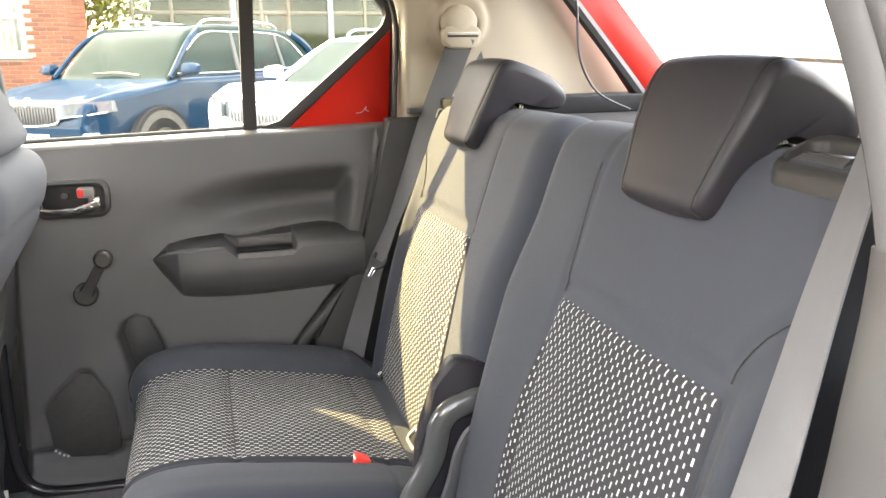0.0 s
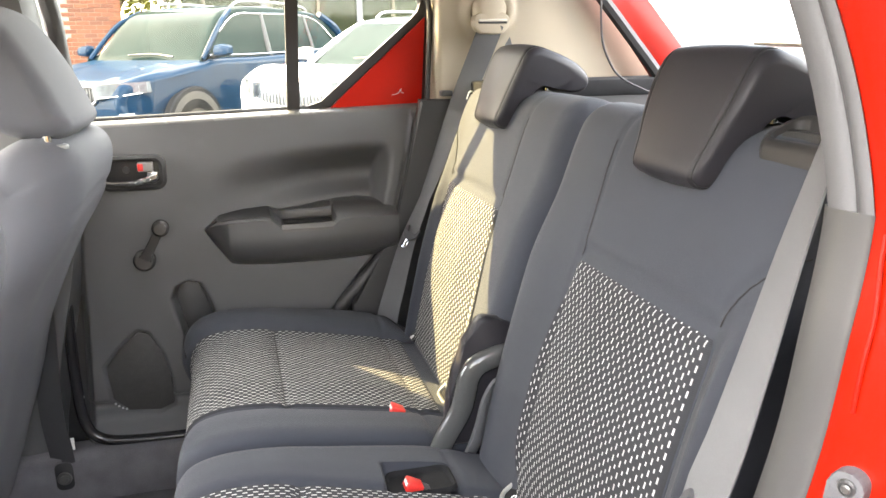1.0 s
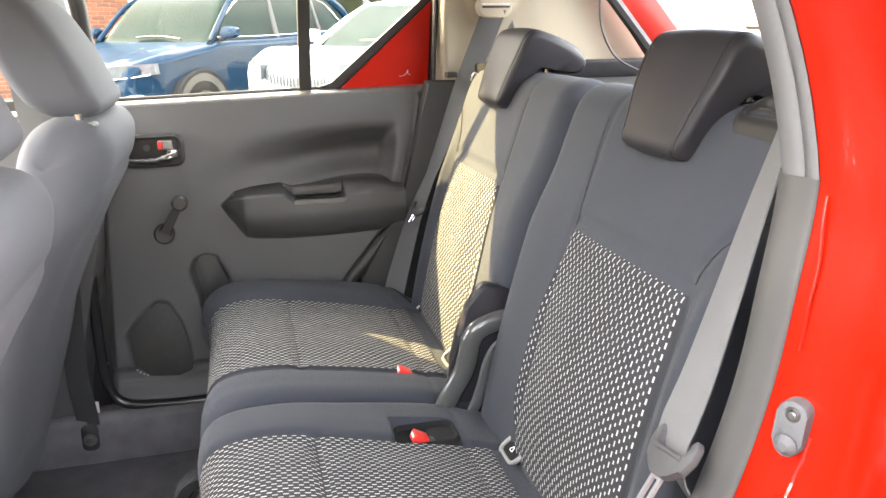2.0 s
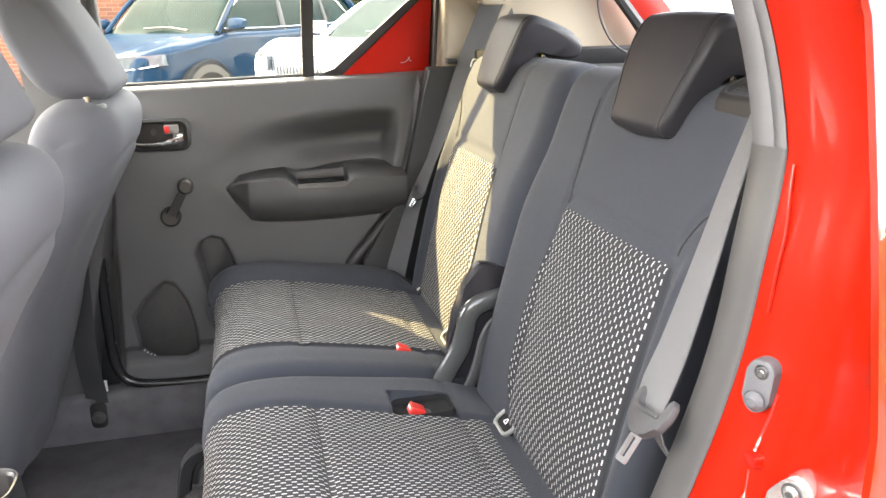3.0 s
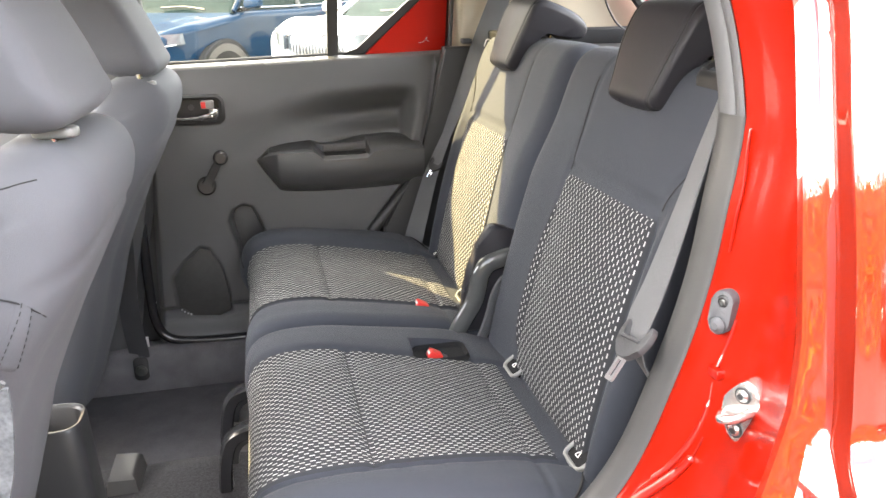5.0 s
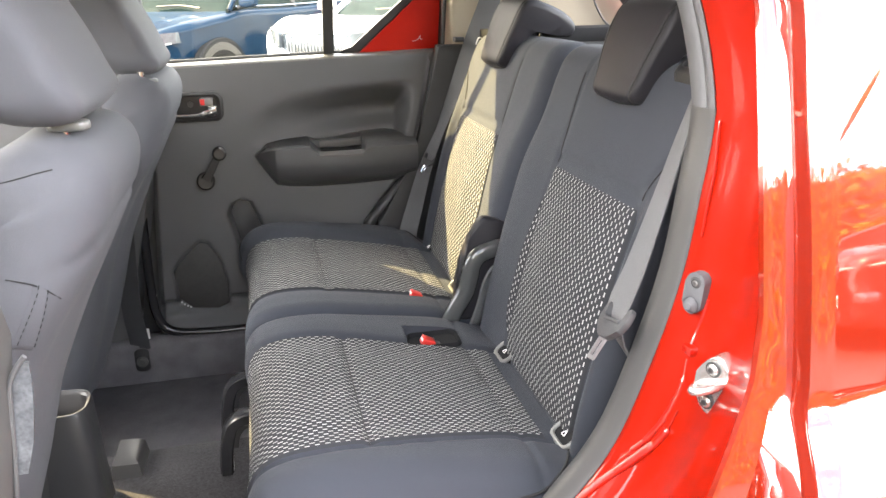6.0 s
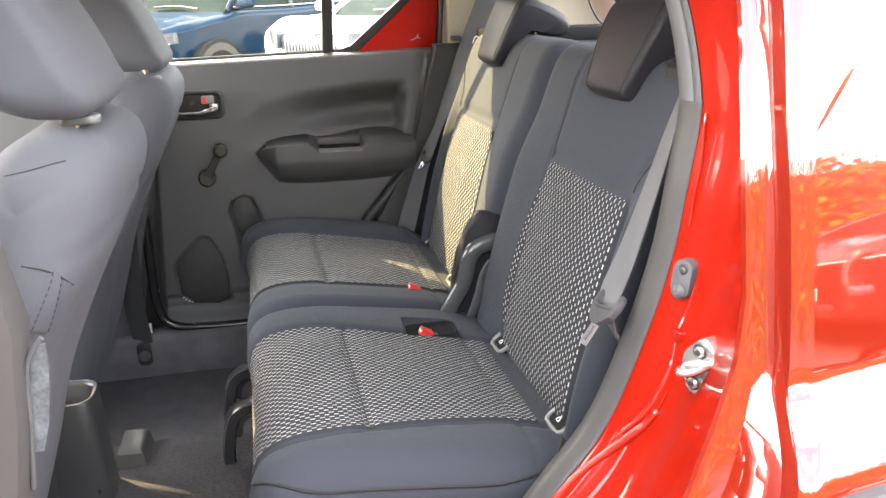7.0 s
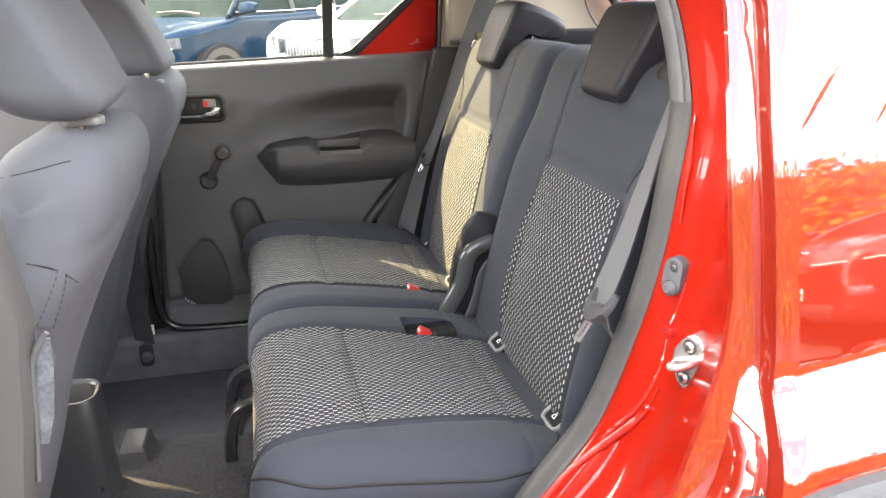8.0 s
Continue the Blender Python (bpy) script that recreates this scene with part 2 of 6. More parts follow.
def tube(pts, r, sides=10, n=None, flat=1.0):
    """A round bar along pts; flat squeezes its height."""
    path = spline(pts, n or max(2, len(pts) * 5))[0] if len(pts) > 2 else np.array(pts, float)
    loops, side = [], None
    for i, q in enumerate(path):
        way = Vector(path[min(i + 1, len(path) - 1)] - path[max(i - 1, 0)]).normalized()
        if side is None:
            side = way.orthogonal().normalized() if abs(way.z) > 0.9 else way.cross(Vector((0, 0, 1))).normalized()
        side = (side - way * side.dot(way)).normalized()
        up = side.cross(way)
        rad = r[min(int(i * len(r) / len(path)), len(r) - 1)] if isinstance(r, (list, tuple)) else r
        loops.append([Vector(q) + side * (rad * math.cos(a)) + up * (rad * flat * math.sin(a)) for a in np.linspace(0, 2 * math.pi, sides, endpoint=False)])
    return loft(loops)


def ribbon(pts, wide, width, thick=0.0016, n=40):
    """A strap along pts, wide in the direction wide (one vector or one for each point)."""
    path, _ = spline(pts, n)
    ws = spline(wide, n)[0] if isinstance(wide[0], (list, tuple)) else [wide] * n
    loops, run, uvs = [], 0.0, []
    for i, q in enumerate(path):
        way = Vector(path[min(i + 1, n - 1)] - path[max(i - 1, 0)]).normalized()
        w = Vector(ws[i])
        w = (w - way * w.dot(way)).normalized()
        up = w.cross(way)
        run += 0 if i == 0 else float(np.linalg.norm(path[i] - path[i - 1]))
        h, k = width / 2, thick / 2
        loops.append([Vector(q) + w * a + up * b for a, b in ((-h, -k), (-h * 0.5, -k * 1.4), (h * 0.5, -k * 1.4), (h, -k), (h, k), (h * 0.5, k * 1.4), (-h * 0.5, k * 1.4), (-h, k))])
        uvs.append([(run, a) for a in (-h, -h * 0.5, h * 0.5, h, h, h * 0.5, -h * 0.5, -h)])
    bm = loft(loops)
    lay = bm.loops.layers.uv.new("UVMap")
    flat_uv = [u for row in uvs for u in row]
    bm.verts.index_update()
    for f in bm.faces:
        for lp in f.loops:
            lp[lay].uv = flat_uv[lp.vert.index]
    return bm


def plate(outline, plane, d0, d1, bevel=0.0, seg=2):
    """A flat prism: outline in two axes, from d0 to d1 along the third. plane: 'xz', 'xy' or 'yz'."""
    bm = bmesh.new()
    def at(a, b, d):
        return {"xz": (a, d, b), "xy": (a, b, d), "yz": (d, a, b)}[plane]
    lo = [bm.verts.new(at(a, b, d0)) for a, b in outline]
    hi = [bm.verts.new(at(a, b, d1)) for a, b in outline]
    bm.faces.new(lo), bm.faces.new(hi[::-1])
    for i in range(len(lo)):
        j = (i + 1) % len(lo)
        bm.faces.new((lo[i], lo[j], hi[j], hi[i]))
    if bevel:
        bmesh.ops.bevel(bm, geom=list(bm.edges), offset=bevel, segments=seg, affect="EDGES", profile=0.5)
    return bm


def rounded(cx, cy, w, h, r, n=5):
    """The outline of a rectangle with round corners."""
    out = []
    for sx, sy, a0 in ((1, 1, 0), (-1, 1, 90), (-1, -1, 180), (1, -1, 270)):
        for a in np.linspace(a0, a0 + 90, n):
            out.append((cx + sx * (w / 2 - r) + r * math.cos(radians(a)), cy + sy * (h / 2 - r) + r * math.sin(radians(a))))
    return out


def disc(centre, axis, r, depth, n=24, bevel=0.0):
    """A short round block along an axis."""
    ax = Vector(axis).normalized()
    u = ax.orthogonal().normalized()
    v = ax.cross(u)
    c = Vector(centre)
    prof = [(r - bevel, 0), (r, bevel), (r, depth - bevel), (r - bevel, depth)] if bevel else [(r, 0), (r, depth)]
    return loft([[c + ax * d + (u * math.cos(a) + v * math.sin(a)) * q for a in np.linspace(0, 2 * math.pi, n, endpoint=False)] for q, d in prof])


def step(a, b, x):
    t = min(1.0, max(0.0, (x - a) / (b - a)))
    return t * t * (3 - 2 * t)


def bell(d, w):
    return math.exp(-(d / w) ** 2)


def inside(poly, x, y):
    """How far (x, y) lies inside a polygon; negative outside."""
    d, sign, n = 1e9, -1.0, len(poly)
    for i in range(n):
        (ax, ay), (bx, by) = poly[i - 1], poly[i]
        ex, ey, wx, wy = bx - ax, by - ay, x - ax, y - ay
        k = min(1.0, max(0.0, (wx * ex + wy * ey) / (ex * ex + ey * ey)))
        d = min(d, math.hypot(wx - ex * k, wy - ey * k))
        if (ay > y) != (by > y) and x < (bx - ax) * (y - ay) / (by - ay) + ax:
            sign = -sign
    return sign * d


class Shell:
    """A padded form: a side outline in x and z, drawn out along y, its skin moved in and out by push(s, y, x, z)."""

    def __init__(self, outline, nu, push, ends=None):
        self.ends = ends
        pts, self.length = spline(outline, nu, closed=True)
        turn = sum(a[0] * b[1] - b[0] * a[1] for a, b in zip(pts, np.roll(pts, -1, 0)))
        t = np.roll(pts, -1, 0) - np.roll(pts, 1, 0)
        t /= np.linalg.norm(t, axis=1)[:, None]
        self.pts, self.nrm = pts, (np.stack([t[:, 1], -t[:, 0]], 1) * (1 if turn > 0 else -1))
        self.run = np.arange(nu) * self.length / nu
        self.push = push
        self.mid = pts.mean(0)

    def point(self, i, y, more=0.0):
        i %= len(self.pts)
        (x, z), (a, b) = self.pts[i], self.nrm[i]
        d = self.push(self.run[i], y, x, z) + more
        x, z = x + a * d, z + b * d
        if self.ends:
            y0, y1, r, size = self.ends
            f = 1 + soft_end(y, y0, y1, r) / size
            x, z = self.mid[0] + (x - self.mid[0]) * f, self.mid[1] + (z - self.mid[1]) * f
        return Vector((x, y, z))

    def body(self, ys):
        n = len(self.pts)
        return loft([[self.point(i, y) for i in range(n)] for y in ys])

    def patch(self, i0, i1, y0, y1, ny, more=0.003, tuck=0.0036):
        """A panel of the skin, its rim tucked under; UV in metres. y0 and y1 may be functions of x and z."""
        bm = bmesh.new()
        lay = bm.loops.layers.uv.new("UVMap")
        rows, uv = [], {}
        for i in range(i0, i1 + 1):
            row = []
            z = self.pts[i % len(self.pts)][1]
            x = self.pts[i % len(self.pts)][0]
            a, b = (f(x, z) if callable(f) else f for f in (y0, y1))
            if not rows:
                count = round(abs(b - a) * (ny - 2) / ny / 0.0056)
            for j in range(ny + 1):
                y = a + (b - a) * j / ny
                rim = min(i - i0, i1 - i, j, ny - j)
                ii, yy = i, a + (b - a) * min(max(j, 0.62), ny - 0.62) / ny
                v = bm.verts.new(self.point(ii, yy, more) if rim else self.point(ii, yy, more - tuck))
                uv[v] = (i * self.length / len(self.pts), (min(max(j, 0.92), ny - 0.92) - 1) / (ny - 2) * count * 0.0056)
                row.append(v)
            rows.append(row)
        for a, b in zip(rows, rows[1:]):
            for j in range(ny):
                f = bm.faces.new((a[j], a[j + 1], b[j + 1], b[j]))
                for lp in f.loops:
                    lp[lay].uv = uv[lp.vert]
        return bm


def spread(y0, y1, n, r):
    """Stations from y0 to y1, close together within r of both ends."""
    ends = [r * (1 - math.cos(a)) for a in np.linspace(0, math.pi / 2, 9)]
    return [y0 + e for e in ends] + list(np.linspace(y0 + r, y1 - r, n)[1:-1]) + [y1 - e for e in reversed(ends)]


def soft_end(y, y0, y1, r):
    k = max(0.0, (r - min(y - y0, y1 - y)) / r)
    return -r * (1 - math.sqrt(max(0.0, 1 - k * k)))

# ---- ground ----
ASPHALT = mat("asphalt", (0.052, 0.05, 0.047), 0.9, var=0.3, scale=0.7, grain=90, bump=0.6)
bm = bmesh.new()
bmesh.ops.create_grid(bm, x_segments=40, y_segments=40, size=400)
ground = part("ground", bm, ASPHALT)
ground.location.z = GROUND
tagged(ground, "grey asphalt of a car dealer's yard", "ground", kind="structure")


# ---- the red hatchback: its shell ----
SIDE = spline([(0.3, 0.79), (0.45, 0.812), (0.7, 0.822), (0.88, 0.811), (0.95, 0.801), (1.0, 0.7935), (1.035, 0.788), (1.07, 0.782), (1.10, 0.7762), (1.14, 0.7668), (1.18, 0.756), (1.29, 0.7245), (1.45, 0.669), (1.6, 0.58)], 300)[0]


def skin_y(z):
    """Half width of the car's outer side at a height."""
    return float(np.interp(z, SIDE[:, 0], SIDE[:, 1]))


# line of the rear door opening, from the roof rail down to the sill: x, z
OPENING = spline([(-0.62, 1.50), (-0.30, 1.505), (-0.08, 1.47), (0.005, 1.38), (0.042, 1.27), (0.053, 1.17), (0.044, 1.08), (0.032, 1.0), (0.006, 0.91), (-0.034, 0.81), (-0.098, 0.726), (-0.175, 0.62),
                  (-0.25, 0.52), (-0.36, 0.455), (-0.5, 0.44), (-0.68, 0.44)], 120)[0]


def opening_way(i):
    a, b = OPENING[max(i - 1, 0)], OPENING[min(i + 1, len(OPENING) - 1)]
    t = (b - a) / np.linalg.norm(b - a)
    return np.array([-t[1], t[0]])      # away from the opening


def edge_x(z):
    """Where the outer skin ends at the rear door opening."""
    return float(np.interp(z, [0.40, 0.46, 0.55, 0.65, 0.75, 0.853, 0.963, 1.145, 1.27, 1.38, 1.47, 1.55], [-0.40, -0.30, -0.195, -0.107, -0.034, 0.027, 0.055, 0.053, 0.056, 0.028, -0.06, -0.10]))


# outer quarter panel with the flared arch
AXLE = (0.37, 0.41)


def quarter_x1(z):
    return float(np.interp(z, [0.35, 0.6, 1.0, 1.15, 1.5, 1.6], [0.90, 0.95, 0.93, 0.74, 0.40, 0.30]))


def quarter_low(x):
    d = abs(x - AXLE[0]) / 0.465
    return AXLE[1] + 0.472 * (1 - d ** 5) ** 0.2 if d < 0.999 else 0.36


def quarter_side(x, z):
    d = abs(x - AXLE[0])
    line = 0.975 - 0.237 * d ** 1.95 - 1.5 * max(0.0, d - 0.36)
    k = min(1.0, max(0.0, (line - z) / 0.085))
    flare = 0.046 * k * (1.5 - 0.5 * k * k)
    return (skin_y(z) + flare) * (1 - 0.16 * step(0.5, 1.05, x))


def lean_in(z):
    """How far the pillar leans inwards above the waist."""
    return min(0.0, skin_y(z) - skin_y(1.172))


LEDGE_Z = [0.75, 0.87, 0.95, 1.02, 1.09, 1.17, 1.30]
LEDGE_W = [0.050, 0.048, 0.037, 0.026, 0.026, 0.023, 0.022]


def opening_strip(profile, side=-1, fold=None):
    """A skin along the opening: profile in (outwards, half width). Behind the opening the wall swings out to the ledge, and
    the fold (offsets from the ledge or from the panel's edge, and in depth) joins it to the outer panel."""
    loops = []
    for i, (x, z) in enumerate(OPENING):
        n = opening_way(i)
        rear = step(0.47, 0.56, z) * step(1.47, 1.38, z) if x > -0.32 else 0.0
        row = []
        for k, (a, y) in enumerate(profile):
            px, pz = x + n[0] * a, z + n[1] * a
            gy = y + (skin_y(pz) - 0.79) * step(0.64, 0.76, y) + lean_in(pz) * step(0.76, 0.64, y)
            ex = edge_x(pz)
            ey, wide = quarter_side(ex, pz), float(np.interp(pz, LEDGE_Z, LEDGE_W))
            if fold:
                f = fold[k]
                rx, ry = ex + f[0] - f[2] * wide, ey + f[1] - min(1.0, 1.7 * f[2]) * (ey - skin_y(pz))
            else:
                t = max(0.0, (y - 0.606) / 0.092)
                off = a - 0.020 - 0.026 * t
                p0, mid, end = (x + n[0] * 0.016, 0.606), (x + n[0] * 0.016 + 0.018, 0.672), (ex - wide - 0.001, skin_y(pz) - 0.034)
                u = 1 - t
                p0, mid = (p0[0], p0[1] + lean_in(pz)), (mid[0], mid[1] + 0.6 * lean_in(pz))
                rx = u * u * p0[0] + 2 * u * t * (2 * mid[0] - 0.5 * (p0[0] + end[0])) + t * t * end[0] + off
                ry = u * u * p0[1] + 2 * u * t * (2 * mid[1] - 0.5 * (p0[1] + end[1])) + t * t * end[1]
                if y < 0.606:
                    rx, ry = px, gy
            row.append((px + (rx - px) * rear, side * (gy + (ry - gy) * rear), pz))
        loops.append(row)
    return loops


car = thing("red_hatchback", "bright red small hatchback with its rear door open", "car", (0.0, 0.0, GROUND))
DOWN = Matrix.Translation((0, 0, -GROUND))


def car_part(name, bm, material, label="", smooth=True, angle=40):
    bmesh.ops.transform(bm, matrix=DOWN, verts=bm.verts)
    return part(name, bm, material, car, label, smooth, angle)


JAMB = [(0.0215, 0.570), (0.0208, 0.594), (0.0215, 0.606), (0.0225, 0.616), (0.026, 0.628), (0.0305, 0.640), (0.034, 0.652), (0.0375, 0.664), (0.041, 0.676), (0.0435, 0.688), (0.046, 0.698)]
FLANGE = [(0.046, 0.698), (0.0475, 0.7045), (0.051, 0.7055), (0.060, 0.705), (0.070, 0.7035), (0.066, 0.722), (0.060, 0.734), (0.046, 0.746), (0.034, 0.762), (0.020, 0.778), (0.008, 0.790)]
FOLD = [(-0.001, -0.034, 1), (0.0005, -0.0295, 1), (0.004, -0.0275, 1), (0.002, -0.026, 0.5), (-0.0075, -0.0235, 0), (-0.0048, -0.019, 0), (-0.0052, -0.013, 0), (-0.0032, -0.008, 0), (-0.0034, -0.005, 0), (-0.0022, -0.001, 0), (0.0, -0.004, 0)]
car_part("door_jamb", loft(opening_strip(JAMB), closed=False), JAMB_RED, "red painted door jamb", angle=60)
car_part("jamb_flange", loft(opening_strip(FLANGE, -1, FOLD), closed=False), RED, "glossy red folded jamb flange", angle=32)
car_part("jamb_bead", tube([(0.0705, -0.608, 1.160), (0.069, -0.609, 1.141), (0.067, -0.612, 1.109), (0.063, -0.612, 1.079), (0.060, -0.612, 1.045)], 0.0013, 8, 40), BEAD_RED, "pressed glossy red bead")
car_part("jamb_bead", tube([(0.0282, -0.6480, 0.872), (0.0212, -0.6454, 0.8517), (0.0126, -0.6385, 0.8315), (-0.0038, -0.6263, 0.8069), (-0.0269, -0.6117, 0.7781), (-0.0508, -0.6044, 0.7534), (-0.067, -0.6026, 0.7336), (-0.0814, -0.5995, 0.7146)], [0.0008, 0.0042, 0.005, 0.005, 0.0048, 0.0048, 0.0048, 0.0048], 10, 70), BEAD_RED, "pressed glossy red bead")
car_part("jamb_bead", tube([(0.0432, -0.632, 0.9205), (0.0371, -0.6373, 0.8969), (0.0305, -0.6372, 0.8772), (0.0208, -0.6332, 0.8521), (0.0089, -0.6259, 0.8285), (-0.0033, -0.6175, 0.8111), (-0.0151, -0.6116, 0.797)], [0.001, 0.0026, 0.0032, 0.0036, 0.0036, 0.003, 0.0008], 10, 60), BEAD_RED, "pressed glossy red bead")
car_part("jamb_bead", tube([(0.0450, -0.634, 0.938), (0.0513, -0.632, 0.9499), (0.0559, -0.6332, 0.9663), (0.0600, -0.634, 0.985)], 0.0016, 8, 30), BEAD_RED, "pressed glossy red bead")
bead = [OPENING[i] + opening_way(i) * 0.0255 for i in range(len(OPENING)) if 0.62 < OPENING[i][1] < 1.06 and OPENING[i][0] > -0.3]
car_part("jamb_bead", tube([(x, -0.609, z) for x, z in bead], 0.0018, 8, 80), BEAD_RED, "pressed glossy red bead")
bm = boxed(0.040, 0.050, -0.642, -0.626, 0.927, 0.937, 0.002, 2)
car_part("jamb_bracket", bm, BEAD_RED, "small red bracket on the jamb")
far_flange = opening_strip(FLANGE, 1, FOLD)
for row in far_flange:
    for i, (x, y, z) in enumerate(row):
        row[i] = (x + 0.09 * step(1.0, 1.15, z), y, z)
car_part("jamb_flange", loft(far_flange, closed=False), RED, "glossy red folded jamb flange", angle=32)


def sweep_on_opening(i0, i1, profile):
    """A bar along the opening: a closed profile in (outwards, half width)."""
    loops = []
    for i in range(i0, i1):
        (x, z), n = OPENING[i], opening_way(i)
        loops.append([(x + n[0] * a, -(y + lean_in(z)), z + n[1] * a) for a, y in profile])
    return loft(loops)


cut = int(np.argmin(np.abs(OPENING[:, 1] - 1.172) + 5 * (OPENING[:, 0] < -0.1)))
SEAL = [(0.019, 0.562), (0.0115, 0.565), (0.0105, 0.570), (0.0120, 0.577), (0.0150, 0.5825), (0.0172, 0.5838), (0.0160, 0.5865), (0.0145, 0.589), (0.0155, 0.594), (0.0180, 0.597), (0.0205, 0.595), (0.021, 0.588), (0.021, 0.562)]
EDGE = [(0.0185, 0.557), (0.0145, 0.559), (0.0126, 0.5635), (0.0118, 0.576), (0.0126, 0.581), (0.0152, 0.590), (0.0166, 0.5940), (0.0180, 0.596), (0.0195, 0.5965), (0.0205, 0.592), (0.0205, 0.557)]
car_part("door_seal", sweep_on_opening(0, cut + 1, SEAL), RUBBER, "ridged grey rubber door seal", angle=50)
car_part("sill_plate_trim", sweep_on_opening(cut, len(OPENING), EDGE), EDGING, "grey plastic trim along the door opening", angle=38)
# the plastic trim inside the seal
car_part("pillar_edge_trim", loft(opening_strip([(0.0225, 0.590), (0.0220, 0.562), (0.0175, 0.5585), (0.0220, 0.5545), (0.034, 0.553), (0.07, 0.553)]), closed=False), DARK, "black plastic edge trim")

SLASHES = [((0.077 + 0.075 * k, 1.165 + 0.002 * k), (0.162 + 0.074 * k, 1.290)) for k in range(3)]


def slash(ends, s):
    """A slim raised spindle pressed into the panel."""
    (ax, az), (bx, bz) = ends
    n = Vector((bz - az, -(bx - ax))).normalized()
    loops = []
    for k in np.linspace(0, 1, 22):
        w = 0.0066 * math.sin(math.pi * k) ** 0.7 + 0.0002
        x, z = ax + (bx - ax) * k, az + (bz - az) * k
        row = []
        for d, h in ((-3.2, -0.0008), (-1.6, 0.0010), (-0.7, 0.0018), (0.3, 0.0006), (1.2, -0.0006)):
            px, pz = x + n.x * w * d, z + n.y * w * d
            row.append((px, s * (quarter_side(px, pz) + h * min(1, w / 0.0052)), pz))
        loops.append(row)
    return loft(loops)


for s in (-1, 1):
    rows = []
    for i in range(141):
        u = (i / 140) ** 1.35
        low = next(z for z in np.linspace(0.36, 1.0, 200) if z >= quarter_low(edge_x(z) + (quarter_x1(z) - edge_x(z)) * u))
        row = []
        for j in range(111):
            z = low + (1.58 - low) * j / 110
            a, b = edge_x(z) + (0.09 * step(1.0, 1.15, z) if s > 0 else 0.0), quarter_x1(z)
            x = a + (b - a) * u
            lip = 0.004 * step(0.02, 0.0, x - a)
            row.append((x, s * (quarter_side(x, z) - lip), z))
        rows.append(row)
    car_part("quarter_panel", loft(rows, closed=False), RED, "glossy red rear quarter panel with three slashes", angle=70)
    for ends in SLASHES:
        car_part("slash", slash(ends, s), RED, "slim red slash moulding")
    arch = []
    for k in np.linspace(-0.12, math.pi + 0.12, 70):
        c, sn = math.cos(k), math.sin(k)
        rr = (abs(c / 0.465) ** 5 + abs(sn / 0.475) ** 5) ** -0.2
        loop = []
        for dr, dy in ((-0.075, -0.10), (-0.075, 0.018), (-0.065, 0.026), (-0.012, 0.022), (0.004, 0.010), (0.006, -0.02), (-0.03, -0.10)):
            x, z = AXLE[0] + (rr + dr) * c, AXLE[1] + (rr + dr) * sn
            loop.append((x, s * (quarter_side(min(max(x, -0.1), 0.9), max(z, 0.4)) + dy), z))
        arch.append(loop)
    car_part("arch_cladding", loft(arch), DARK, "black plastic wheel arch cladding")


def wheel(owner, x, y, z, r, w, rim):
    """A tyre with its rim, under a car."""
    s = 1 if y > 0 else -1
    prof = [(0.62, -0.5), (0.9, -0.5), (0.98, -0.42), (1.0, -0.3), (1.0, 0.3), (0.98, 0.42), (0.9, 0.5), (0.66, 0.5)]
    tyre = part("wheel", loft([[(x + r * k * math.cos(a), y + w * d, z + r * k * math.sin(a)) for k, d in prof] for a in np.linspace(0, 2 * math.pi, 33)], closed=False), TYRE, owner, "black tyre")
    bm = disc((x, y + s * w * 0.30, z), (0, s, 0), r * 0.13, w * 0.14, 16, 0.006)
    for k in range(5):
        a = k * 2 * math.pi / 5
        ca, sa = math.cos(a), math.sin(a)
        quad = [(0.05, -0.07), (0.66, -0.10), (0.66, 0.10), (0.05, 0.07)]
        lo = [bm.verts.new((x + r * (q * ca - p * sa), y + s * w * 0.24, z + r * (q * sa + p * ca))) for q, p in quad]
        hi = [bm.verts.new((x + r * (q * ca - p * sa), y + s * w * 0.38, z + r * (q * sa + p * ca))) for q, p in quad]
        bm.faces.new(hi)
        for i in range(4):
            bm.faces.new((lo[i], lo[(i + 1) % 4], hi[(i + 1) % 4], hi[i]))
    part("rim", bm, rim, tyre, "silver alloy rim")
    part("hub_disc", disc((x, y + s * w * 0.1, z), (0, s, 0), r * 0.6, w * 0.06), TYRE, tyre)


TYRE = mat("tyre_rubber", (0.008, 0.008, 0.008), 0.85, spec=0.1, var=0.2, scale=12, grain=300, bump=0.4)
ALLOY = mat("alloy_rim", (0.5, 0.5, 0.51), 0.3, 1.0, var=0.08, scale=10, grain=300, bump=0.05)
for wx in (AXLE[0], AXLE[0] - 2.43):
    for wy in (-0.73, 0.73):
        wheel(car, wx, wy, 0.312, 0.31, 0.18, ALLOY)

# roof, headliner, front, glass
def across(x, z, half, drop, n=15, thick=0.0):
    return [(x, half * k, z - drop * abs(k) ** 3 - thick) for k in np.linspace(-1, 1, n)]


ROOF = [(-1.20, 1.545), (-0.95, 1.605), (-0.5, 1.635), (0.0, 1.62), (0.25, 1.585), (0.40, 1.53)]
loops = []
for x, z in ROOF:
    top = across(x, z, 0.60, 0.05)
    low = [(a, b, c - 0.03) for a, b, c in reversed(top)]
    loops.append(top + low)
car_part("roof", loft(loops), RED, "red painted roof")
loops = []
for x, z in [(-1.18, 1.49), (-0.6, 1.56), (0.0, 1.55), (0.25, 1.52), (0.37, 1.47)]:
    top = across(x, z, 0.565, 0.05)
    loops.append(top + [(a, b, c - 0.008) for a, b, c in reversed(top)])
car_part("headliner", loft(loops), HEADLINE, "pale cloth headliner")
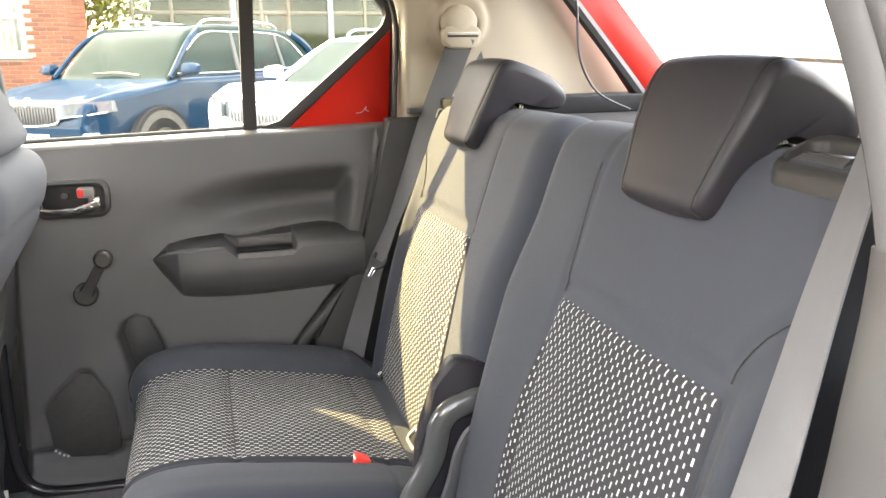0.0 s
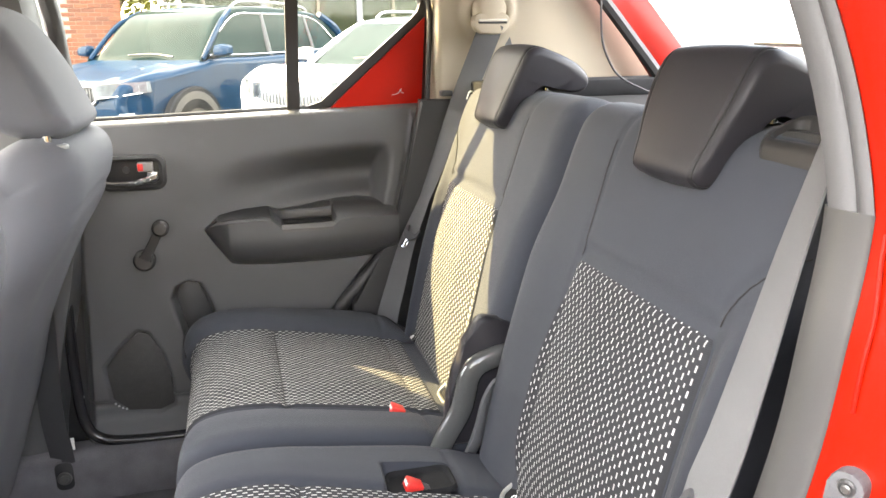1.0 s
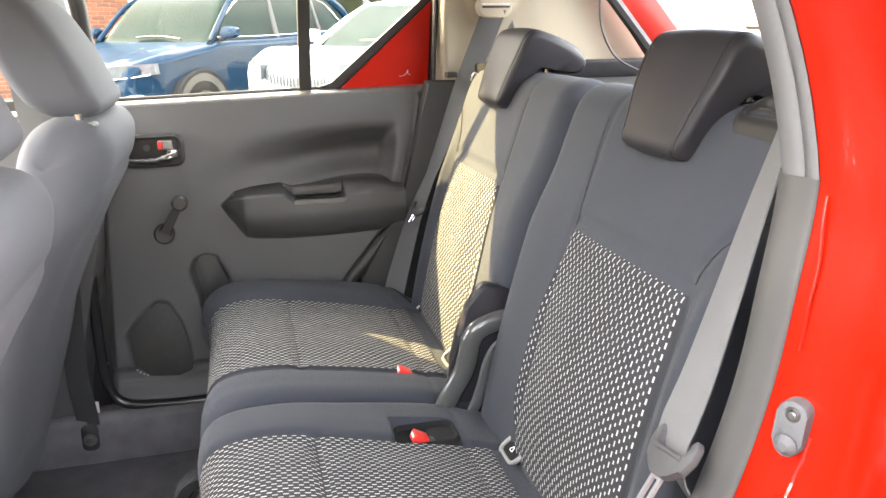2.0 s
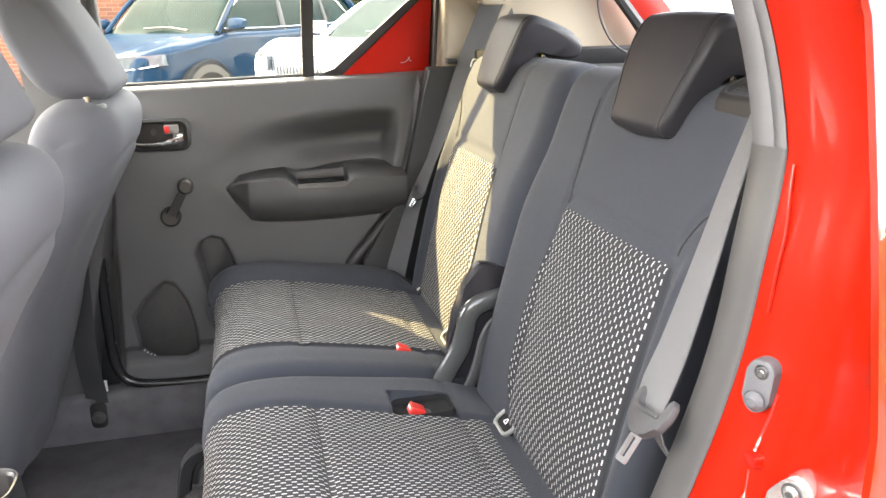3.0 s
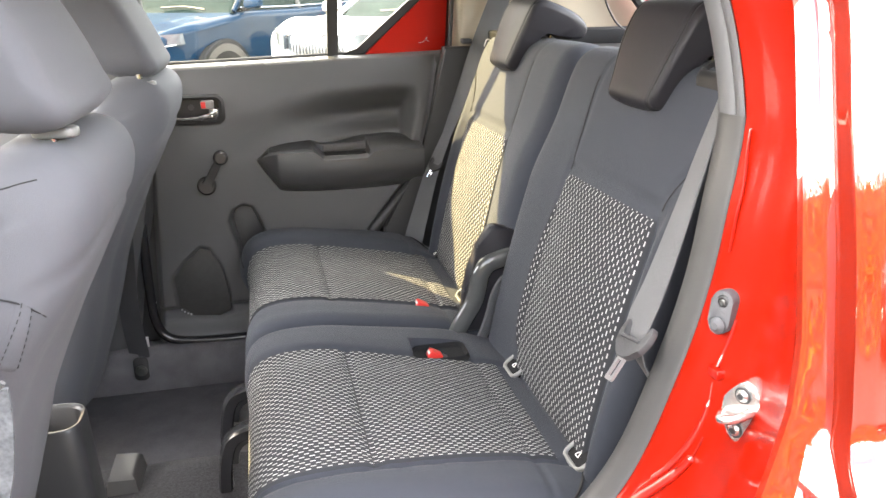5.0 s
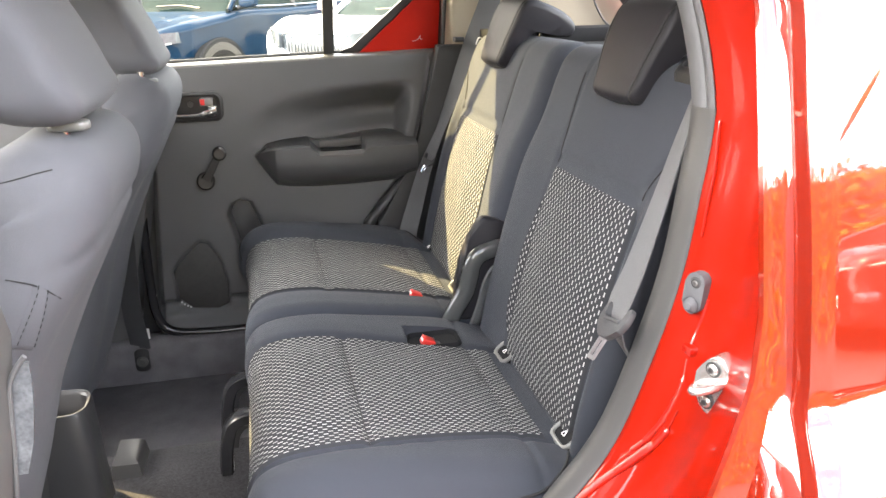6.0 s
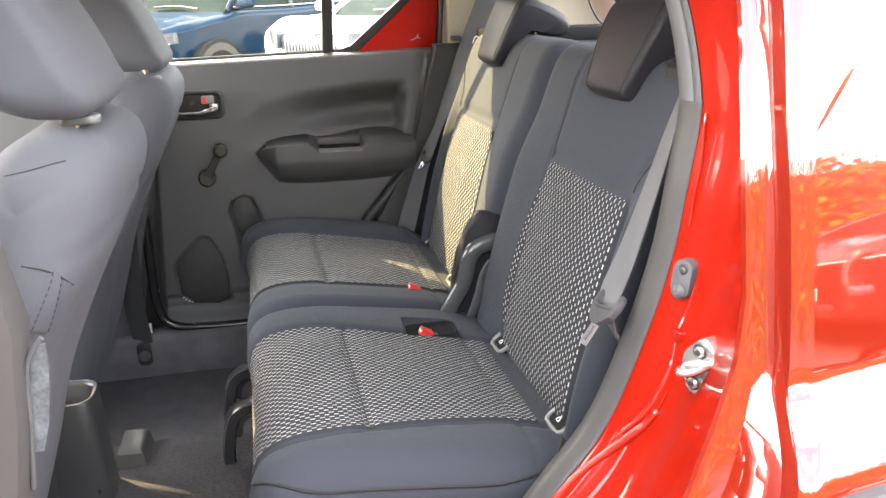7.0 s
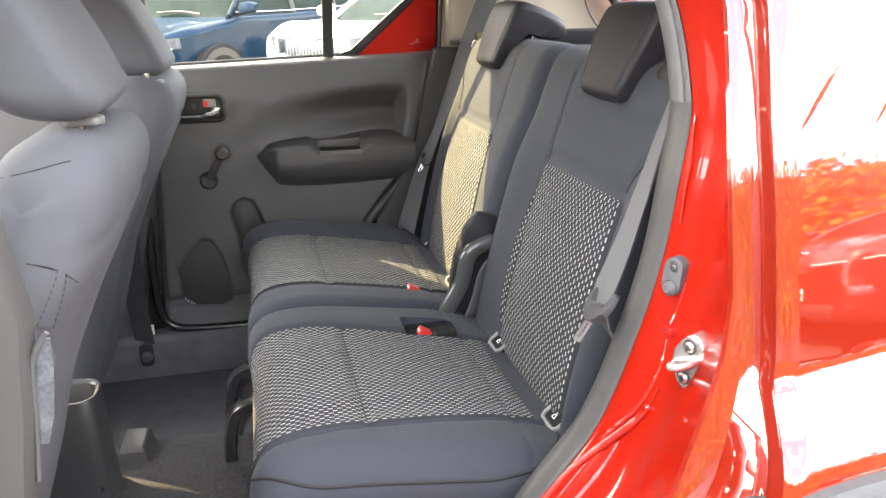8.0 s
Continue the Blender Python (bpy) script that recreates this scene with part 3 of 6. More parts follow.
for s in (-1, 1):
    car_part("roof_rail", tube([(-1.2, s * 0.60, 1.475), (-0.6, s * 0.605, 1.535), (-0.1, s * 0.60, 1.525), (0.2, s * 0.585, 1.50), (0.4, s * 0.56, 1.45)], 0.045, 10), RED, "red roof side rail")
    car_part("windscreen_pillar", tube([(-1.82, s * 0.70, 1.07), (-1.45, s * 0.66, 1.30), (-1.17, s * 0.60, 1.50)], 0.04, 10), RED, "red windscreen pillar")
car_part("windscreen", loft([[(-1.80, y, 1.06 - 0.02 * (y / 0.65) ** 2) for y in np.linspace(-0.68, 0.68, 9)], [(-1.17, y * 0.85, 1.535 - 0.03 * (y / 0.65) ** 2) for y in np.linspace(-0.68, 0.68, 9)]], closed=False), GLASS).visible_shadow = False
loops = []
for x, z, h in [(-2.72, 0.62, 0.62), (-2.70, 0.86, 0.70), (-2.60, 0.98, 0.74), (-2.2, 1.05, 0.77), (-1.80, 1.08, 0.76)]:
    loops.append(across(x, z, h, 0.05))
car_part("bonnet", loft(loops, closed=False), RED, "red bonnet")
car_part("front_bumper", boxed(-2.76, -2.60, -0.74, 0.74, 0.34, 0.72, 0.05, 3), RED, "red front bumper")
car_part("dashboard", plate([(-1.80, 0.62), (-1.80, 1.07), (-1.55, 1.09), (-1.38, 1.05), (-1.32, 0.95), (-1.40, 0.70), (-1.55, 0.62)], "xz", -0.66, 0.66, 0.03, 3), DARK, "black dashboard")
for s in (-1, 1):
    lo = [(-2.70, 0.40), (-2.55, 1.0), (-1.80, 1.08), (-0.66, 1.13), (-0.66, 0.40)]
    bm = plate(lo, "xz", s * 0.77, s * 0.80, 0.006)
    car_part("front_side_panel", bm, RED, "red front wing and door")
    car_part("front_door_glass", plate([(-1.70, 1.09), (-0.70, 1.14), (-0.70, 1.50), (-1.19, 1.47)], "xz", s * 0.668, s * 0.672), GLASS).visible_shadow = False
    car_part("front_door_trim", boxed(-1.6, -0.72, s * 0.60 - 0.015, s * 0.60 + 0.015, 0.42, 1.11, 0.01), TRIM, "dark grained front door trim")
    car_part("front_window_sill", boxed(-1.75, -0.68, min(s * 0.60, s * 0.78), max(s * 0.60, s * 0.78), 1.095, 1.12, 0.008), TRIM)
    # centre pillar, trim widening to the sill
    nearer = 0.022 if s < 0 else 0.0
    bl = [(-0.64, 1.55), (-0.62, 1.2), (-0.612, 1.09), (-0.602, 1.02), (-0.602, 0.93), (-0.622, 0.83), (-0.655, 0.70), (-0.69, 0.52), (-0.70, 0.42)]
    loops = []
    if s < 0:
        bl[4:6] = [(-0.607, 0.985), (-0.613, 0.93), (-0.630, 0.83)]
    for x, z in bl:
        x += nearer
        o = s * (0.66 if z < 1.15 else 0.66 - 0.12 * (z - 1.15) / 0.4)
        i = s * (0.585 if z < 1.15 else 0.585 - 0.10 * (z - 1.15) / 0.4)
        loops.append([(x, o, z), (x + 0.004, (o + i) / 2, z), (x - 0.012, i, z), (x - 0.06, i - s * 0.008, z), (x - 0.12, i, z), (x - 0.13, o, z)])
    car_part("centre_pillar_trim", loft(loops), TRIM if s > 0 else PILLAR, "grained plastic centre pillar trim")
    if s < 0:
        rim = [(-0.566, -0.634, 1.004), (-0.574, -0.634, 0.994), (-0.582, -0.634, 0.978), (-0.586, -0.633, 0.95), (-0.589, -0.632, 0.92), (-0.593, -0.631, 0.89), (-0.598, -0.630, 0.855)]
        car_part("belt_slot_rim", tube(rim, 0.0024, 8, 40), TRIM, "pale rim of the belt slot")
        # added strip that carries the slot's sky reflection
        strip = [[(x - 0.001, -0.626, z), (x1, -0.626, z), (x1, -0.622, z), (x - 0.001, -0.622, z)] for (x, _, z), x1 in zip(rim[1:6], (-0.567, -0.567, -0.570, -0.575, -0.584))]
        car_part("belt_slot", loft(strip), SLOT_GLINT, "added pale strip for the sky reflection in the belt slot")
    car_part("centre_pillar", plate([(-0.655, 0.42), (-0.655, 1.12), (-0.66, 1.52), (-0.74, 1.52), (-0.74, 0.42)], "xz", s * 0.665, s * 0.74, 0.01), RED, "red centre pillar")
    car_part("sill", boxed(-1.7, -0.25, min(s * 0.63, s * 0.80), max(s * 0.63, s * 0.80), 0.32, 0.425, 0.02, 3), RED, "red door sill")
    car_part("sill_trim", boxed(-1.7, 0.0, min(s * 0.56, s * 0.628), max(s * 0.56, s * 0.628), 0.36, 0.485, 0.02, 3), PILLAR if s < 0 else MATTING, "dark sill trim")

# floor
car_part("floor_pan", boxed(-1.75, 0.90, -0.63, 0.63, 0.33, 0.375, 0.005), MATTING, "black floor of the footwells")
loops = []
for x in np.linspace(-1.5, -0.05, 30):
    z = 0.475 + 0.006 * noise.noise(Vector((x * 6, 0.3, 0)))
    loops.append([(x, -0.34, 0.37), (x, -0.31, 0.41), (x, -0.27, z - 0.012), (x, -0.22, z), (x, 0.04, z + 0.002), (x, 0.085, z - 0.004), (x, 0.11, z - 0.03), (x, 0.14, 0.37)])
car_part("floor_tunnel", loft(loops), CARPET, "grey speckled carpet over the tunnel")
car_part("seat_riser", plate([(-0.36, 0.37), (-0.33, 0.58), (-0.20, 0.64), (0.28, 0.64), (0.30, 0.37)], "xz", -0.56, 0.56, 0.02, 3), CARPET, "carpeted riser under the rear seats")

# rear: shelf, luggage sides, tailgate
DIAG = [(0.285, 1.515), (0.400, 1.385), (0.485, 1.29), (0.572, 1.19), (0.65, 1.08)]
for s in (-1, 1):
    rows = []
    for t in np.linspace(0, 1, 60):
        z = 1.150 + (1.50 - 1.150) * t
        x1 = float(np.interp(z, [p[1] for p in DIAG][::-1], [p[0] for p in DIAG][::-1]))
        x0 = (0.090 if s > 0 else 0.110) - 0.10 * step(1.36, 1.52, z)
        row = []
        for u in np.linspace(0, 1.07, 84):
            x = x0 + (x1 - x0) * u
            y = 0.585 - 0.16 * (z - 1.165) - 0.018 * math.sin(math.pi * u) + (0.05 if s > 0 else 0.0) * step(0.045, 0.0, u) ** 1.5
            y -= 0.016 * step(0.062, 0.045, math.hypot(x - 0.199, z - 1.335)) * (1 if s > 0 else 0)
            y += 0.020 * step(0.040, 0.030, math.hypot((x - 0.198) * 1.05, z - 1.322)) * (1 if s > 0 else 0)
            row.append((x, s * y, z))
        rows.append(row)
    car_part("rear_pillar_trim", loft(rows, closed=False), CREAM, "cream plastic rear pillar trim", angle=60)
    b = 0.07 if s < 0 else 0.0
    low = plate([(0.066 + b, 1.163), (0.012 + b, 0.90), (-0.09 + b, 0.74), (-0.10 + b, 0.40), (0.86, 0.40), (0.80, 1.0), (0.62, 1.163)], "xz", s * 0.575, s * 0.60, 0.006)
    car_part("luggage_side_trim", low, DARK, "black luggage side trim")
    car_part("shelf_ledge", boxed(0.16, 0.66, min(s * 0.47, s * 0.60), max(s * 0.47, s * 0.60), 1.166, 1.200, 0.006), FELT, "black shelf ledge")
    bar = [(0.41, 1.385), (0.500, 1.385), (0.622, 1.255), (0.65, 1.2), (0.62, 1.13), (0.565, 1.19)]
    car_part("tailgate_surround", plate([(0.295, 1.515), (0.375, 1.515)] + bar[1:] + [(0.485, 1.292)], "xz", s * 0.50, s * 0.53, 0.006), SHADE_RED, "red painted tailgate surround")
    car_part("tailgate_seal", tube([(a + 0.006, s * 0.505, b - 0.004) for a, b in DIAG], 0.013, 8), DARK, "black tailgate seal")
car_part("parcel_shelf", boxed(0.27, 0.66, -0.465, 0.465, 1.150, 1.168, 0.005), FELT, "dark carpeted parcel shelf")
car_part("rear_window", loft([[(0.385, y, 1.53) for y in np.linspace(-0.50, 0.50, 7)], [(0.665, y, 1.225) for y in np.linspace(-0.50, 0.50, 7)]], closed=False), GLASS).visible_shadow = False
car_part("tailgate", plate([(0.64, 1.228), (0.69, 1.235), (0.90, 1.08), (0.96, 0.80), (0.94, 0.45), (0.86, 0.45), (0.86, 0.95), (0.66, 1.12)], "xz", -0.66, 0.66, 0.015, 3), RED, "red tailgate")
car_part("tailgate_trim", plate([(0.628, 1.222), (0.660, 1.232), (0.655, 1.12), (0.84, 0.95), (0.84, 0.6), (0.80, 0.6), (0.80, 0.94), (0.60, 1.12)], "xz", -0.56, 0.56, 0.008), GREY, "grey tailgate inner trim")
car_part("rear_wiper", tube([(0.70, -0.02, 1.245), (0.68, 0.12, 1.262), (0.672, 0.34, 1.268)], 0.007, 8), DARK, "black rear wiper")
car_part("shelf_cord", tube([(0.372, 0.45, 1.465), (0.395, 0.45, 1.371), (0.403, 0.45, 1.28), (0.424, 0.45, 1.23), (0.453, 0.45, 1.20), (0.515, 0.45, 1.172)], 0.0022, 6, 30), DARK, "thin black shelf cord")
# lower body under the doors
car_part("under_body", boxed(-2.5, 0.8, -0.66, 0.66, 0.27, 0.345, 0.03), DARK, "black underbody")

# ---- rear seats ----
SEAM = mat("dark_thread", (0.012, 0.012, 0.013), 0.8, var=0.3, scale=300, grain=900, bump=0.3)
BEZEL = mat("satin_black_plastic", (0.028, 0.027, 0.027), 0.30, var=0.1, scale=9, grain=900, bump=0.15, spec=0.15)
LEVER = mat("lever_plastic", (0.050, 0.049, 0.048), 0.18, var=0.08, scale=20, grain=500, bump=0.05)
GUIDE = mat("guide_plastic", (0.19, 0.19, 0.185), 0.35, 0.3, var=0.08, scale=30, grain=400, bump=0.05)
CUSHION = [(-0.392, 0.52), (-0.408, 0.60), (-0.412, 0.68), (-0.400, 0.728), (-0.365, 0.747), (-0.30, 0.749), (-0.22, 0.739), (-0.12, 0.724), (-0.03, 0.707), (0.015, 0.692), (0.02, 0.65), (-0.02, 0.60), (-0.2, 0.54), (-0.33, 0.50)]
BACK = [(0.005, 0.665), (0.012, 0.73), (0.031, 0.82), (0.054, 0.91), (0.080, 1.0), (0.109, 1.09), (0.132, 1.155), (0.150, 1.184), (0.178, 1.196), (0.212, 1.192), (0.228, 1.17), (0.21, 1.05), (0.165, 0.85), (0.13, 0.70), (0.10, 0.64), (0.04, 0.635)]
REST = [(0.108, 1.150), (0.116, 1.175), (0.130, 1.212), (0.146, 1.247), (0.158, 1.263), (0.172, 1.267), (0.193, 1.261), (0.222, 1.250), (0.248, 1.236), (0.266, 1.217), (0.266, 1.201), (0.250, 1.194),
        (0.215, 1.199), (0.190, 1.205), (0.173, 1.199), (0.160, 1.180), (0.145, 1.153), (0.132, 1.140), (0.118, 1.139)]


def rear_seat(s):
    """One of the two rear seats; s is -1 on the open side, 1 on the other."""
    side = "open door" if s < 0 else "closed door"
    seat = thing("rear_seat", f"black cloth rear seat with dashed woven panels beside the {side}", "car seat", (0, s * 0.27, 0.60), group="rear seats")
    base = Matrix.Translation((0, -s * 0.27, -0.60))

    def put(name, bm, m, parent=None, label="", angle=50):
        bmesh.ops.transform(bm, matrix=base, verts=bm.verts)
        return part(name, bm, m, parent or seat, label, True, angle)

    inner_w = lambda x: 0.100 + 0.040 * step(-0.36, -0.05, x) if s < 0 else 0.112 - 0.012 * step(-0.36, -0.05, x)
    outer_w = lambda x: 0.445 - 0.025 * step(-0.38, -0.08, x)
    far_w = 0.528 if s < 0 else 0.545
    # cushion: y runs from the middle (0.004) to the outer side (0.525)
    def cushion_push(L, y, x, z):
        w = abs(y)
        top = step(0.60, 0.69, z)
        in0, in1 = inner_w(x), outer_w(x)
        d = soft_end(w, 0.004, 9.0, 0.030) + soft_end(w, -9.0, far_w, 0.030 + (0.026 if s < 0 else 0.012) * top)
        bolster = max(step(in0 + 0.04, in0 - 0.05, w), step(in1 - 0.05, in1 + 0.04, w)) * step(0.02, -0.10, x)
        d += 0.010 * bolster * top + (0.016 * step(in1 - 0.02, in1 + 0.05, w) * top * step(0.02, -0.06, x) if s > 0 else 0.0)
        d -= 0.006 * (bell(w - in0 + 0.003, 0.006) + bell(w - in1 - 0.003, 0.006)) * top * step(0.03, 0.0, x)
        d -= 0.0045 * bell(x + 0.262, 0.009) * top * step(in0 - 0.01, in0 + 0.007, w) * step(in1 + 0.01, in1 - 0.007, w)
        d += 0.005 * bell(x + 0.33, 0.06) * top * step(in0, in0 + 0.09, w) * step(in1, in1 - 0.07, w)
        d += 0.007 * bell(x + 0.14, 0.08) * top * step(in0, in0 + 0.09, w) * step(in1, in1 - 0.07, w)
        d -= 0.003 * bell(x + 0.058, 0.006) * top
        if s < 0:
            d -= 0.022 * step(0.050, 0.040, abs(x + 0.107)) * step(0.034, 0.026, abs(w - 0.104)) * top
        d += 0.0012 * noise.noise(Vector((x * 9, w * 9, z * 9 + s)))
        return d

    N = 300
    cu = Shell(CUSHION, N, cushion_push)
    ys = [s * w for w in spread(0.004, far_w, 90, 0.030)]
    cushion = put("cushion", cu.body(ys), CLOTH, label="smooth black cloth cushion")
    i0 = min(range(N), key=lambda i: abs(cu.pts[i][1] - 0.66) + (10 if cu.pts[i][0] > -0.38 else 0))
    i1 = min(range(N), key=lambda i: abs(cu.pts[i][0] + 0.022) + (10 if cu.pts[i][1] < 0.68 else 0))
    a, b = (i0, i1) if i0 < i1 else (i1, i0)
    put("insert", cu.patch(a, b, lambda x, z: s * inner_w(x), lambda x, z: s * outer_w(x), 56), SEAT_WOVEN, cushion, "black woven panel with pale dashes")
    # piping round the outer top edge
    k0 = min(range(N), key=lambda i: abs(cu.pts[i][1] - 0.70) + (10 if cu.pts[i][0] > -0.38 else 0))
    k1 = min(range(N), key=lambda i: abs(cu.pts[i][0] - 0.0) + (10 if cu.pts[i][1] < 0.68 else 0))
    lo, hi = min(k0, k1), max(k0, k1)
    ring = [tuple(cu.point(lo + int((hi - lo) * q), s * (far_w - 0.0035 - 0.080 * (1 - math.sin(math.pi * min(1.0, max(0.0, q)))) ** 4), 0.0006)) for q in np.linspace(0, 1, 24)]
    put("piping", tube(ring, 0.0022, 6, 90), SEAM, cushion, "dark piping")
    ks = min(range(N), key=lambda i: abs(cu.pts[i][0] + 0.262) + (10 if cu.pts[i][1] < 0.7 else 0))
    put("seam", tube([tuple(cu.point(ks, s * w, 0.0026)) for w in np.linspace(inner_w(-0.262) + 0.003, outer_w(-0.262) - 0.003, 24)], 0.0012, 6, 60), SEAM, cushion, "dark seam across the panel")
    # backrest
    def back_push(L, y, x, z):
        w = abs(y)
        d = soft_end(w, 0.006, 9.0, 0.040) + soft_end(w, -9.0, 0.512, 0.034)
        front = step(0.07, -0.02, x - 0.02 - 0.30 * (z - 0.72))
        low = step(1.10, 0.98, z)
        d += front * 0.012 * low * max(step(0.165, 0.05, w), step(0.425, 0.475, w))
        d -= front * 0.0025 * bell(w - 0.150, 0.004) * step(0.66, 0.7, z)
        d -= front * 0.005 * bell(w - 0.427, 0.005) * step(1.03, 1.0, z)
        d -= front * 0.006 * bell(z - 1.033, 0.005) * step(0.145, 0.155, w) * step(0.432, 0.422, w)
        arc = 1.033 + 0.082 * math.sqrt(max(0.0, (w - 0.427) / 0.07)) if w > 0.427 else 9
        d -= front * 0.004 * bell(z - arc, 0.006)
        d -= 0.004 * step(0.40, 0.52, w) * step(1.05, 1.22, z)
        d += front * 0.008 * bell(z - 0.88, 0.12) * step(0.15, 0.25, w) * step(0.43, 0.35, w)
        d += 0.0012 * noise.noise(Vector((x * 8, w * 8, z * 8 + s)))
        return d

    bk = Shell(BACK, 170, back_push)
    bm = bk.body([s * w for w in spread(0.006, 0.512, 62, 0.036)])
    for v in bm.verts:
        w = abs(v.co.y)
        if w > 0.44:
            low = step(1.10, 1.0, v.co.z)
            behind = step(0.02, 0.07, v.co.x - 0.012 - 0.30 * (v.co.z - 0.72))
            v.co.y = s * (0.44 + (w - 0.44) * (1 - 0.52 * low) - (0.022 * low * behind * step(0.44, 0.47, w) if s < 0 else 0.0))
    backrest = put("backrest", bm, CLOTH, label="black cloth backrest")
    i0 = min(range(170), key=lambda i: abs(bk.pts[i][1] - 0.705) + (10 if bk.pts[i][0] > 0.06 else 0))
    i1 = min(range(170), key=lambda i: abs(bk.pts[i][1] - 1.021) + (10 if bk.pts[i][0] > 0.14 else 0))
    a, b = min(i0, i1), max(i0, i1)
    inner = lambda x, z: s * (0.146 - 0.024 * step(1.02, 0.86, z) + 0.036 * step(0.80, 0.695, z) ** 1.5)
    outer = lambda x, z: s * 0.429
    put("insert", bk.patch(a, b, inner, outer, 44), WOVEN, backrest, "black woven panel with pale dashes")
    top_i = int(np.argmax(bk.pts[:, 1] > 1.17))
    rise = bk.pts[:top_i, 1]

    def on_front(w, z):
        u = float(np.interp(z, rise, np.arange(top_i)))
        i = int(u)
        return tuple(bk.point(i, s * w, 0.0014).lerp(bk.point(i + 1, s * w, 0.0014), u - i))

    put("seam", tube([on_front(0.429 + 0.068 * k * k, 1.033 + 0.080 * k) for k in np.linspace(0, 0.97, 18)], 0.0008, 6, 50), SEAM, backrest, "dark stitched seam")
    put("seam", tube([on_front(0.150 - 0.006 * k, 1.026 + 0.135 * k) for k in np.linspace(0, 1, 14)], 0.0006, 6, 40), SEAM, backrest, "dark stitched seam")
    # headrest with its saddle form
    def rest_push(L, y, x, z):
        w = abs(y) - 0.285
        d = 0.004 * (1 - (w / 0.085) ** 2)
        d -= 0.0020 * bell(abs(w) - 0.0715, 0.0022)
        return d

    hr = Shell(REST, 130, rest_push)
    hr_point = hr.point
    loops = []
    for w in spread(-0.085, 0.085, 64, 0.015):
        f = 1 + soft_end(w, -0.085, 0.085, 0.015) / 0.060
        row = []
        for i in range(130):
            v = hr_point(i, s * (0.285 + w))
            mid = (0.165, 1.21)
            x, z = mid[0] + (v.x - mid[0]) * f, mid[1] + (v.z - mid[1]) * f
            row.append((x, s * (0.285 + w * (1.0 - 0.24 * step(1.24, 1.14, z) - 0.10 * step(0.19, 0.26, x))), z))
        loops.append(row)
    rest = put("headrest", loft(loops), VINYL, label="black vinyl saddle-shaped headrest")
    for k in (-0.0715, 0.0715):
        ring = []
        for i in range(0, 130, 3):
            v = hr_point(i, s * (0.285 + k), 0.0004)
            ring.append((v.x, s * (0.285 + k * (1.0 - 0.24 * step(1.24, 1.14, v.z) - 0.10 * step(0.19, 0.26, v.x))), v.z))
        put("seam", tube(ring + ring[:1], 0.0015, 6, 160), SEAM, rest, "dark stitched seam")
    for k in (-0.045, 0.045):
        put("post", tube([(0.195, s * (0.285 + k), 1.17), (0.205, s * (0.285 + k), 1.23)], 0.006, 12), CHROME, rest, "chrome headrest post")
        put("post_collar", disc((0.197, s * (0.285 + k), 1.186), (0, 0, 1), 0.014, 0.010, 18, 0.003), DARK, rest, "black plastic collar")
    # release handle let into the top of the backrest
    def tilted(bm):
        for v in bm.verts:
            v.co.z += 0.45 * (v.co.x - 0.163) + (0.006 if s < 0 else -0.026)
        return bm

    def hoop(outer, inner, prof):
        n = len(outer)
        return loft([[(o[0] + (q[0] - o[0]) * k, o[1] + (q[1] - o[1]) * k, z) for k, z in prof] for o, q in ((outer[i % n], inner[i % n]) for i in range(n + 1))], closed=False)

    out, inn = rounded(0.166, s * 0.446, 0.050, 0.132, 0.017, 6), rounded(0.169, s * 0.446, 0.034, 0.118, 0.012, 6)
    bezel = put("release_handle", tilted(hoop(out, inn, ((0.0, 1.176), (0.05, 1.187), (0.35, 1.192), (0.8, 1.1915), (1.0, 1.187), (1.1, 1.172)))), BEZEL, label="black release handle bezel")
    put("cavity", tilted(plate(inn, "xy", 1.170, 1.174)), FELT, bezel, "dark hollow")
    for y0, y1 in ((0.391, 0.438), (0.445, 0.502)):
        roll = [[(0.170 + 0.013 * math.cos(a), s * y, 1.175 + 0.013 * math.sin(a)) for a in np.linspace(0, math.pi, 12)] for y in np.linspace(y0, y1, 6)]
        put("lever", tilted(loft(roll)), LEVER, bezel, "glossy grey release lever")
    # child-seat guides in the gap
    for w in (0.160, 0.421):
        c = s * w
        sc = 0.62 if s > 0 and w > 0.3 else 1.34
        up, way = Vector((0.80, 0, 0.60)), Vector((0, 1, 0))
        mid = Vector((0.007, c, 0.714))
        loop = [mid + way * a + up * b for a, b in rounded(0, 0, 0.036 * sc, 0.028 * sc, 0.008 * sc, 4)]
        loop.append(loop[0])
        guide = put("child_seat_guide", tube([tuple(q) for q in loop], 0.0025 * sc, 8, 60), GUIDE if sc > 1 else DARK, label="silver-grey child-seat guide frame" if sc > 1 else "small dark child-seat guide frame")
        n = up.cross(way)
        n = n if n.x < 0 else -n
        back = loft([[tuple(mid + way * a * k + up * b * k + n * d) for a, b in rounded(0, 0, 0.033 * sc, 0.025 * sc, 0.006 * sc, 4)] for k, d in ((1.0, -0.001), (0.9, -0.012), (0.7, -0.014))])
        put("slot", back, FELT, guide, "black slot")
        tri = tube([tuple(mid + way * a + up * b + n * 0.0015) for a, b in ((-0.004, -0.007), (0.004, -0.007), (0.0, 0.0), (-0.004, -0.007))], 0.0008, 6, 12)
        put("symbol", tri, WHITE_TAG, guide)
    return seat


rear_seat(-1)
rear_seat(1)


